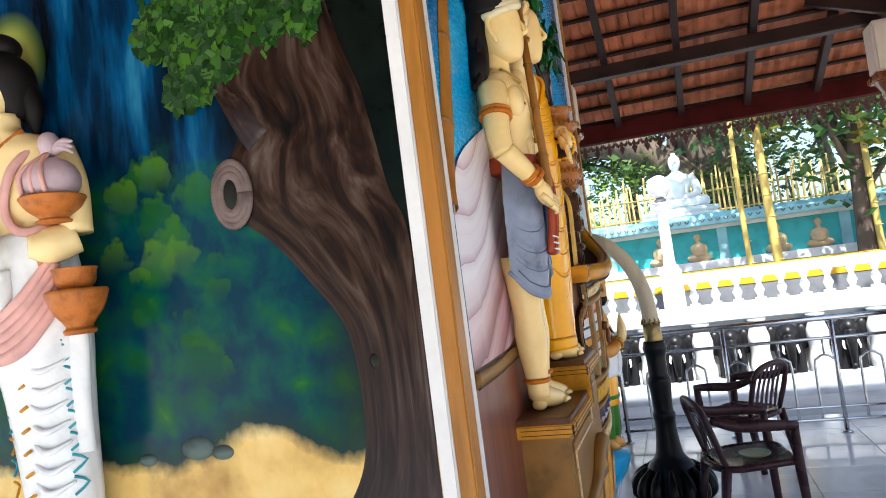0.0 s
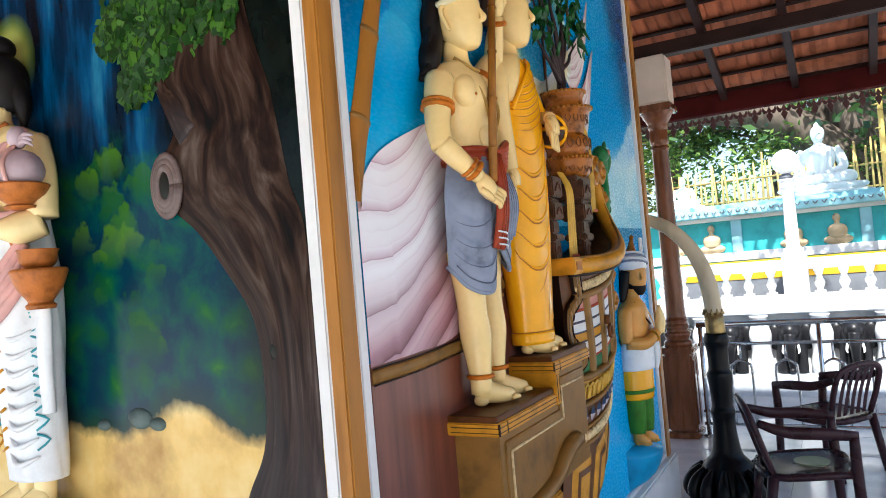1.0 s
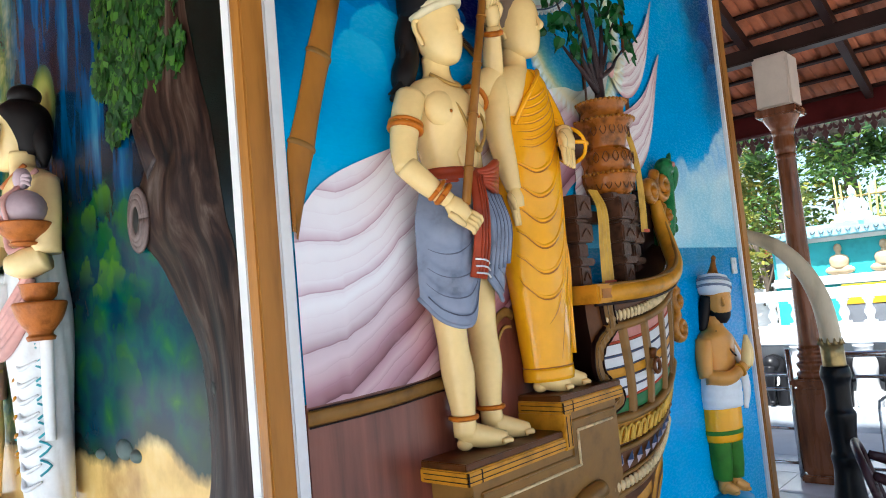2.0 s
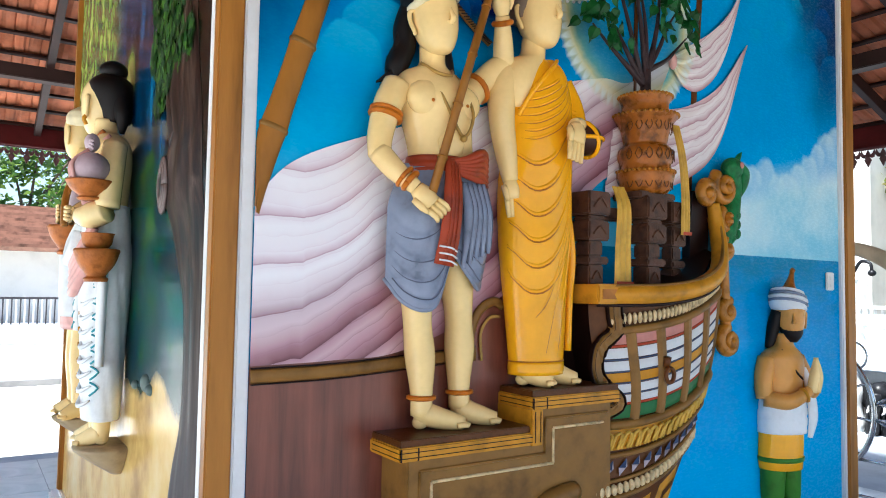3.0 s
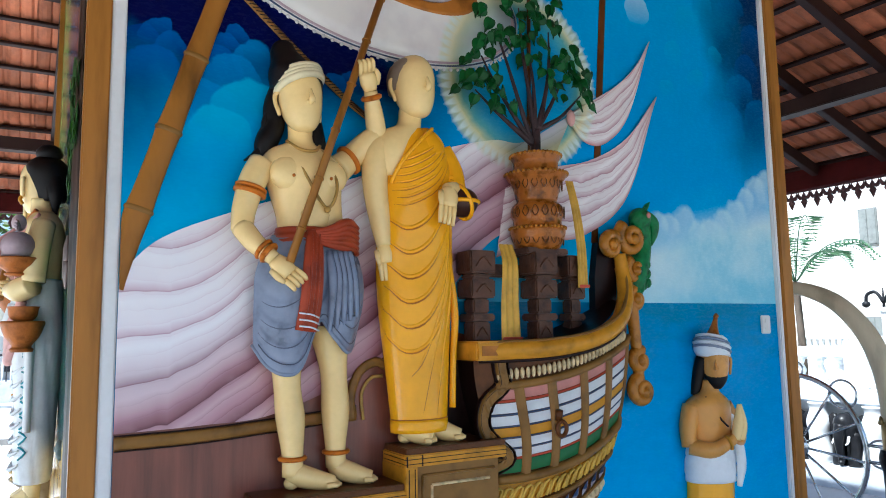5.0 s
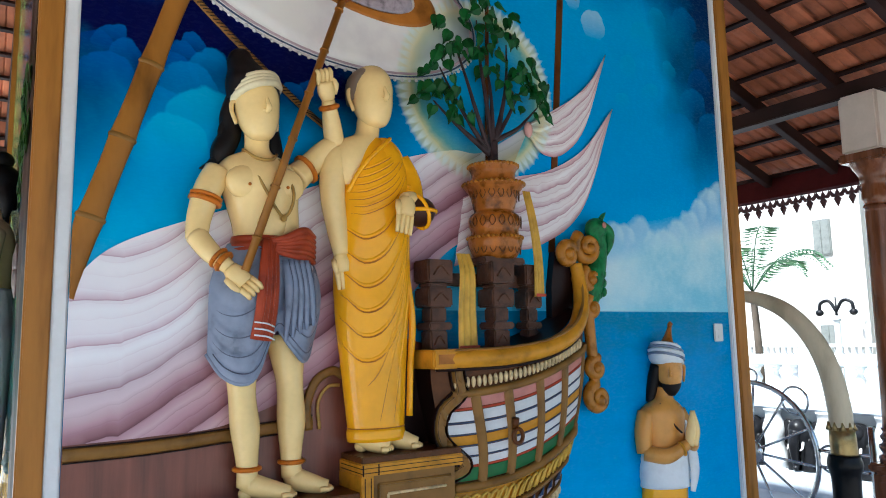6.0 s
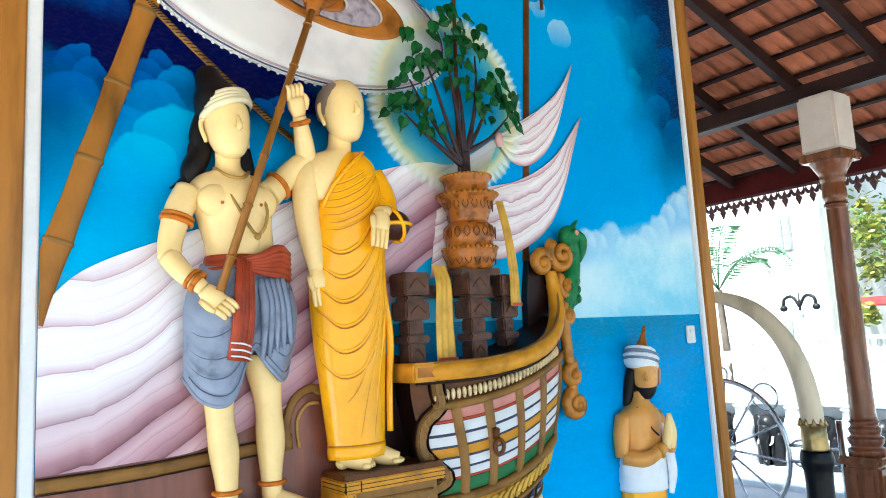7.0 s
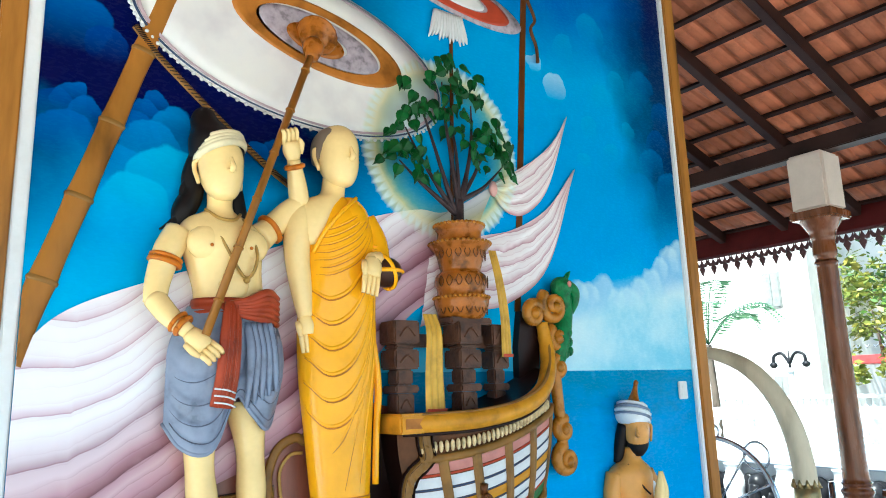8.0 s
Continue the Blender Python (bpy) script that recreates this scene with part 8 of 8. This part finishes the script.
for k in range(90):
    y = -9 + 0.14 * k
    s.tube([(SX - 0.31, y, 2.345), (SX - 0.33, y + 0.035, 2.30), (SX - 0.31, y + 0.07, 2.345)], 0.010, DARK_WALL, 5, 3)
tagged(solid("frieze", s, "dark wavy frieze along the stage ledge", "frieze", kind="stuff"))


def seated_statue(m, size):
    s = Shape()
    s.m = m @ Matrix.Scale(size, 4)
    s.loft([(0, 0, 0, 0.52, 0.85), (0, 0, 0.06, 0.56, 0.9), (0, 0, 0.10, 0.44, 0.74), (0, 0, 0.16, 0.5, 0.82), (0, 0, 0.22, 0.46, 0.78)], STATUE_WHITE, 32, 3, 0.06, 8, 0)
    s.ball((-0.05, 0, 0.32), (0.36, 0.60, 0.13), STATUE_WHITE, 22, 10)
    for d in (-1, 1):
        s.tube([(0, d * 0.2, 0.34), (-0.15, d * 0.5, 0.33), (-0.28, d * 0.3, 0.33), (-0.32, 0, 0.34)], [0.15, 0.13, 0.10, 0.07], STATUE_WHITE, 12, 5)
        s.tube([(0.02, d * 0.26, 0.92), (0.02, d * 0.36, 0.72), (-0.06, d * 0.38, 0.52), (-0.26, d * 0.12, 0.44)], [0.10, 0.10, 0.085, 0.05], STATUE_WHITE, 12, 6)
    s.loft([(0, 0, 0.3, 0.2, 0.24), (0, 0, 0.5, 0.17, 0.22), (0, 0, 0.75, 0.2, 0.29), (0, 0, 0.92, 0.17, 0.28), (0, 0, 0.99, 0.10, 0.15), (0, 0, 1.04, 0.075, 0.08), (0, 0, 1.10, 0.075, 0.08)], STATUE_WHITE, 24, 4)
    s.loft([(-0.02, 0, 1.06, 0.05, 0.05), (-0.02, 0, 1.12, 0.11, 0.10), (-0.01, 0, 1.22, 0.135, 0.125), (0, 0, 1.32, 0.12, 0.115), (0, 0, 1.38, 0.06, 0.06), (0, 0, 1.43, 0.045, 0.045), (0, 0, 1.46, 0.01, 0.01)], STATUE_WHITE, 22, 4)
    s.m = Matrix()
    return solid("seated_statue", s, "white painted seated statue on a lotus base", "statue", "white statues", origin=m.translation)


seated_statue(pose(14.6, -0.80, 2.501), 1.0)
seated_statue(pose(15.2, 1.95, 2.501), 0.55)

fence = thing("bamboo_fence", (17, -2, 2.38), "rough bamboo stake fence on the terrace", "fence")
s = Shape()
s.tube([(0, 0, 0), (0, 0, 1.0)], [0.028, 0.022], FENCE, 7)
STAKE = link_mesh("stake", s)
rng = random.Random(8)
for k in range(90):
    ob = new("stake", STAKE)
    ob.parent = fence
    ob.matrix_basis = Matrix.Translation((rng.uniform(-0.03, 0.03), -6.5 + 0.125 * k, 0.0)) @ Euler((rng.uniform(-0.05, 0.05), rng.uniform(-0.05, 0.05), 0)).to_matrix().to_4x4() @ Matrix.Diagonal((1, 1, rng.uniform(0.95, 1.45), 1))
for z in (0.35, 0.85):
    s = Shape()
    s.tube([(17.03, -8.6, 2.38 + z), (17.03, 2.8, 2.38 + z)], 0.022, FENCE, 7)
    part("rail", s, fence)


# ---- trees and plants ----
def leaf_cloud(s, centres, n, size, material, rng, flat=0.8):
    for c, r in centres:
        for _ in range(n):
            d = Vector((rng.gauss(0, 1), rng.gauss(0, 1), rng.gauss(0, flat))).normalized() * r * rng.random() ** 0.4
            p = Vector(c) + d
            e = Vector((rng.uniform(-1, 1), rng.uniform(-1, 1), rng.uniform(-0.7, 0.4))).normalized() * size * rng.uniform(0.6, 1.3)
            f = e.cross(Vector((rng.uniform(-1, 1), rng.uniform(-1, 1), rng.uniform(-1, 1)))).normalized() * e.length * 0.45
            v = [s.vert(p + o) for o in (-e, -f * 0.9, e, f)]
            s.face(v, material, False)


def broad_tree(name, base, height, spread, material, seed, clumps=26, leaves=90, leaf=0.14, trunk_r=0.18, label="broad green tree behind the wall"):
    rng = random.Random(seed)
    t = thing(name, base, label, "tree")
    b = Vector(base)
    s = Shape()
    top = b + Vector((rng.uniform(-0.3, 0.3), rng.uniform(-0.3, 0.3), height * 0.62))
    s.tube([b, b + (top - b) * 0.4 + Vector((rng.uniform(-0.2, 0.2), rng.uniform(-0.2, 0.2), 0)), top], [trunk_r * 1.3, trunk_r, trunk_r * 0.5], BARK, 12, 6)
    centres = []
    for k in range(clumps):
        a, q, h = rng.uniform(0, 2 * math.pi), spread * rng.random() ** 0.6, rng.uniform(0.38, 1.0)
        c = b + Vector((q * math.cos(a), q * math.sin(a), height * h))
        centres.append((c, rng.uniform(0.22, 0.42) * spread * 0.8))
        if k % 3 == 0:
            mid = b + (top - b) * rng.uniform(0.45, 0.9)
            s.tube([mid, (mid + c) / 2 + Vector((0, 0, 0.2)), c], [trunk_r * 0.4, trunk_r * 0.25, 0.02], BARK, 7, 4)
    part("trunk", s, t)
    s = Shape()
    leaf_cloud(s, centres, leaves, leaf, material, rng)
    tagged(part("crown", s, t), kind="stuff")
    return t


banyan = thing("banyan_tree", (19.0, -1.6, 2.38), "huge grey banyan with a low sweeping limb", "tree")
s = Shape()
for dx, dy, r in ((0, 0, 0.6), (0.3, 0.5, 0.35), (-0.2, -0.6, 0.4), (0.1, -1.1, 0.25), (0.2, 1.0, 0.2)):
    s.tube([(19 + dx, -1.6 + dy * 1.3, 2.3), (19 + dx * 0.6, -1.6 + dy, 3.6), (19, -1.6 + dy * 0.6, 5.5), (19, -1.6 + dy, 8)], [r * 1.3, r, r * 0.8, r * 0.5], BARK, 14, 5)
s.tube([(18.8, -1.3, 3.6), (18.4, 0.1, 4.75), (18.2, 1.6, 5.15), (18.0, 3.6, 5.2), (18, 6, 5.7)], [0.5, 0.42, 0.34, 0.28, 0.15], BARK, 14, 6)
part("trunk", s, banyan, "massed grey-brown trunks")
s = Shape()
leaf_cloud(s, [((18.5 + random.Random(k).uniform(-1.5, 1.5), -6 + 0.62 * k, 6.0 + random.Random(k + 50).uniform(-0.5, 2.5)), 1.3) for k in range(22)], 130, 0.16, FOLIAGE_DARK, random.Random(2))
tagged(part("crown", s, banyan), kind="stuff")

broad_tree("tree", (21.5, 3.2, 2.3), 5.5, 2.6, FOLIAGE, 21, 30, 150, 0.13)
broad_tree("tree", (22.5, 0.4, 2.3), 5.0, 2.4, FOLIAGE, 22, 30, 150, 0.13)
broad_tree("tree", (21.0, -5.0, 2.3), 6.5, 2.8, FOLIAGE_YEL, 23, 30, 130, 0.14)
broad_tree("tree", (20.0, -8.5, 2.3), 6.0, 2.8, FOLIAGE, 24, 30, 130, 0.14)
broad_tree("tree", (24.0, 6.5, -0.32), 6.5, 2.8, FOLIAGE_YEL, 25, 26, 110, 0.15)
broad_tree("tree", (12.4, -3.7, -0.32), 9.5, 5.0, FOLIAGE_DARK, 26, 46, 130, 0.13, 0.16, "tree with a dark leaning trunk by the balustrade")
broad_tree("tree", (16.0, 4.1, -0.32), 4.6, 1.1, FOLIAGE_YEL, 27, 16, 90, 0.10, 0.08, "small yellow-green tree in the yard")
stalks = thing("bamboo_clump", (11.9, -2.5, -0.32), "tall yellow bamboo stalks behind the balustrade", "bamboo")
rng = random.Random(3)
for x, y, r in ((11.8, -1.85, 0.05), (11.9, -2.30, 0.085), (12.1, -3.95, 0.06), (12.3, -4.6, 0.06)):
    s = Shape()
    s.tube([(x, y, -0.32), (x + 0.05, y + 0.1, 2.5), (x + 0.1, y + rng.uniform(-0.1, 0.35), 7.0)], [r, r * 0.9, r * 0.6], STALK, 10, 6)
    for k in range(16):
        ring(s, (x + 0.02 + 0.005 * k, y + 0.016 * k, 0.3 + 0.38 * k), r * 0.93, (0, 0, 1), STALK, 0.008)
    part("stalk", s, stalks)
s = Shape()
leaf_cloud(s, [((12 + rng.uniform(-0.6, 0.6), -2.6 + rng.uniform(-1.8, 1.2), rng.uniform(3.6, 7.5)), 0.7) for _ in range(14)], 90, 0.13, FOLIAGE_YEL, rng)
tagged(part("leaves", s, stalks), kind="stuff")


def palm_plant(name, base, fronds, length, material, seed, label):
    rng = random.Random(seed)
    t = thing(name, base, label, "plant")
    b = Vector(base)
    for k in range(fronds):
        a = 2 * math.pi * k / fronds + rng.uniform(-0.2, 0.2)
        up = rng.uniform(0.5, 1.1)
        o = Vector((math.cos(a), math.sin(a), 0))
        pts = [b, b + o * length * 0.35 + Vector((0, 0, length * up * 0.6)), b + o * length * 0.75 + Vector((0, 0, length * up * 0.75)), b + o * length + Vector((0, 0, length * up * 0.45))]
        s = Shape()
        s.tube(pts, [0.014, 0.012, 0.008, 0.003], material, 5, 5)
        p = spline(pts, 8)
        side = Vector((-o.y, o.x, 0))
        for i in range(4, len(p)):
            c = Vector(p[i])
            w = length * 0.26 * math.sin(math.pi * min(1, (i + 2) / (len(p) + 3)))
            for d in (-1, 1):
                v = [s.vert(c + o * 0.0), s.vert(c + side * d * w * 0.6 + o * 0.05 + Vector((0, 0, -0.04))), s.vert(c + side * d * w + o * 0.10 + Vector((0, 0, -0.16 * w))), s.vert(c + side * d * w * 0.5 + o * 0.01 + Vector((0, 0, -0.06)))]
                s.face(v, material, False)
        part("frond", s, t)
    return t


palm = palm_plant("palm", (13.5, 6.9, 2.6), 11, 1.5, PALM, 31, "palm with drooping fronds beside the white house")
s = Shape()
s.tube([(13.5, 6.9, -0.32), (13.5, 6.85, 1.2), (13.5, 6.9, 2.6)], [0.11, 0.08, 0.07], BARK, 10, 5)
part("trunk", s, palm)

# ---- white house beyond the yard (east) ----
house = thing("white_house", (22, 14, -0.32), "plain white two-storey house with grey shutters", "house")
part("wall", boxed((21, 8.4, -0.32), (29, 26, 7.4), HOUSE_WALL), house, "bright white plastered wall")
s = Shape()
s.box((20.6, 8.0, 7.4), (29.4, 26.4, 7.6), HOUSE_ROOF)
part("roof", s, house)
for y, z in ((9.55, 4.05), (13.5, 4.05), (17.5, 4.05), (9.55, 0.9), (13.5, 0.9)):
    w = thing("window", (21, y, z), "", "")
    w.parent = house
    w.location = Vector((21, y, z)) - house.location
    part("frame", boxed((20.95, y - 0.27, z - 0.05), (21.0, y + 0.27, z + 1.05), SHUTTER, 0.01), w)
    for d in (-0.125, 0.125):
        part("shutter", boxed((20.93, y + d - 0.11, z), (20.96, y + d + 0.11, z + 1.0), SHUTTER, 0.006), w)
yard_wall = thing("yard_balustrade", (17, 8, -0.32), "low white yard balustrade before the white house", "balustrade")
part("base", boxed((17, 3, -0.32), (17.2, 16, 1.12), WHITEWASH), yard_wall)
part("rail", boxed((16.97, 3, 1.38), (17.23, 16, 1.46), WHITEWASH, 0.01), yard_wall)
s = Shape()
s.lathe((0, 0, 0), [(0.035, 0), (0.05, 0.08), (0.03, 0.16), (0.035, 0.262)], WHITEWASH, 8, 1)
YB = link_mesh("baluster", s)
for k in range(80):
    ob = new("baluster", YB)
    ob.parent = yard_wall
    ob.location = (0.1, -4.9 + 0.16 * k, 1.439)
hut = thing("red_hut", (18.5, 6.0, -0.32), "small open hut with a red edge", "hut")
part("roof", boxed((18, 4.2, 2.15), (20, 6.35, 2.35), RED_PAINT, 0.01), hut)
for y in (4.3, 5.3, 6.2):
    part("post", boxed((18.1, y, -0.32), (18.2, y + 0.08, 2.149), HOUSE_WALL), hut)

# ---- yard and house to the north ----
s = Shape()
s.box((-30, 13.9, -0.32), (30, 14.15, -0.18), CONCRETE, 0.01)
solid("kerb", s, "grey concrete kerb across the sandy yard", "kerb", kind="structure")
far = thing("tiled_house", (2, 27, -0.32), "single-storey house with clay roof, dark door and balustrade", "house")
part("wall", boxed((-2.3, 26.0, -0.32), (9, 31, 3.1), HOUSE_WALL), far)
for k in range(16):
    f0 = k / 16
    ya, za = 25.0 + 3.5 * f0, 2.75 + 1.75 * f0
    part("roof_course", boxed((-3.0 + 1.4 * f0, ya, za - 0.05), (9.5, ya + 0.26, za + 0.08), HOUSE_ROOF), far, "weathered clay roof course")
for k in range(12):
    part("roof_rib", boxed((-2.6 + 0.3 * k, 25.0, 2.80), (-2.54 + 0.3 * k, 25.3, 2.86), HOUSE_ROOF), far)
part("door", boxed((-0.80, 25.93, 0.6), (0.25, 25.99, 2.6), HOUSE_DARK, 0.01), far, "dark closed double door")
s = Shape()
s.box((-2.3, 24.3, -0.32), (9, 25.9, 0.35), GREY_LEDGE, 0.01)
part("veranda", s, far)
part("rail", boxed((-2.3, 24.4, 1.15), (9, 24.5, 1.22), HOUSE_DARK), far)
for k in range(48):
    part("baluster", boxed((-2.28 + 0.12 * k, 24.42, 0.35), (-2.24 + 0.12 * k, 24.47, 1.15), HOUSE_DARK if k % 2 else WHITEWASH), far)
s = Shape()
s.box((-14, 24.6, -0.32), (-2.6, 24.8, 1.95), TURQ)
solid("wall_yard", s, "dull turquoise yard wall", "wall", kind="structure")
rng = random.Random(77)
for bx, by, bz, h in ((-1.45, 22.6, -0.32, 1.9), (-3.2, 22.2, -0.32, 1.7)):
    shrub = thing("shrub", (bx, by, bz), "dense pale green shrub before the tiled house", "shrub", "shrubs of the yard")
    s = Shape()
    for k in range(90):
        a, q = rng.uniform(0, 2 * math.pi), rng.uniform(0.0, 0.35)
        p = Vector((bx + q * math.cos(a), by + q * math.sin(a), bz + rng.uniform(0.1, h * 0.65)))
        o = Vector((math.cos(a), math.sin(a), 0)) * rng.uniform(0.2, 0.55)
        side = Vector((-o.y, o.x, 0)).normalized() * 0.06
        m1, tip = p + o * 0.6 + Vector((0, 0, 0.4)), p + o + Vector((0, 0, rng.uniform(0.2, 0.6)))
        s.face([s.vert(c) for c in (p, m1 + side, tip, m1 - side)], FOLIAGE_YEL, False)
    tagged(part("leaves", s, shrub), kind="stuff")
    s = Shape()
    s.tube([(bx, by, bz), (bx, by, bz + h * 0.6)], [0.05, 0.03], BARK, 8)
    part("stem", s, shrub)
palm_plant("banana_plant", (-2.0, 31.5, 3.4), 12, 2.6, PALM, 43, "tall banana plant rising behind the roof")
broad_tree("tree", (-6.0, 34, -0.32), 9.5, 4.5, FOLIAGE, 51, 34, 150, 0.22, 0.25, "broad green tree behind the tiled house")
broad_tree("tree", (1.5, 36, -0.32), 9.0, 4.5, FOLIAGE, 52, 34, 150, 0.22, 0.25, "broad green tree behind the tiled house")

# ---- unseen trees added to close the west and darken the murals' reflections ----
unseen_west_tree = broad_tree("tree", (-15, -1, -0.32), 7.5, 3.4, FOLIAGE_DARK, 61, 30, 90, 0.24, 0.22, "unseen dense tree added in the west to darken reflections")
for x, y, a in ((-16, 6, 40), (-15.5, -8, 90)):
    copy_thing(unseen_west_tree, pose(x, y, -0.32, 0, 0, a))

hedge = thing("hedge", (18.3, 1.0, 2.38), "bright green hedge behind the bamboo fence", "hedge")
rng = random.Random(9)
s = Shape()
leaf_cloud(s, [((18.2 + rng.uniform(-0.3, 0.5), -4.0 + 0.42 * k, 2.9 + rng.uniform(0.0, 1.3)), 0.75) for k in range(24)], 150, 0.085, FOLIAGE, rng)
tagged(part("leaves", s, hedge), kind="stuff")
s = Shape()
for k in range(8):
    s.tube([(18.3, -3.6 + 1.3 * k, 2.38), (18.25, -3.5 + 1.3 * k, 3.4)], [0.05, 0.02], BARK, 6)
tagged(part("stems", s, hedge), kind="stuff")
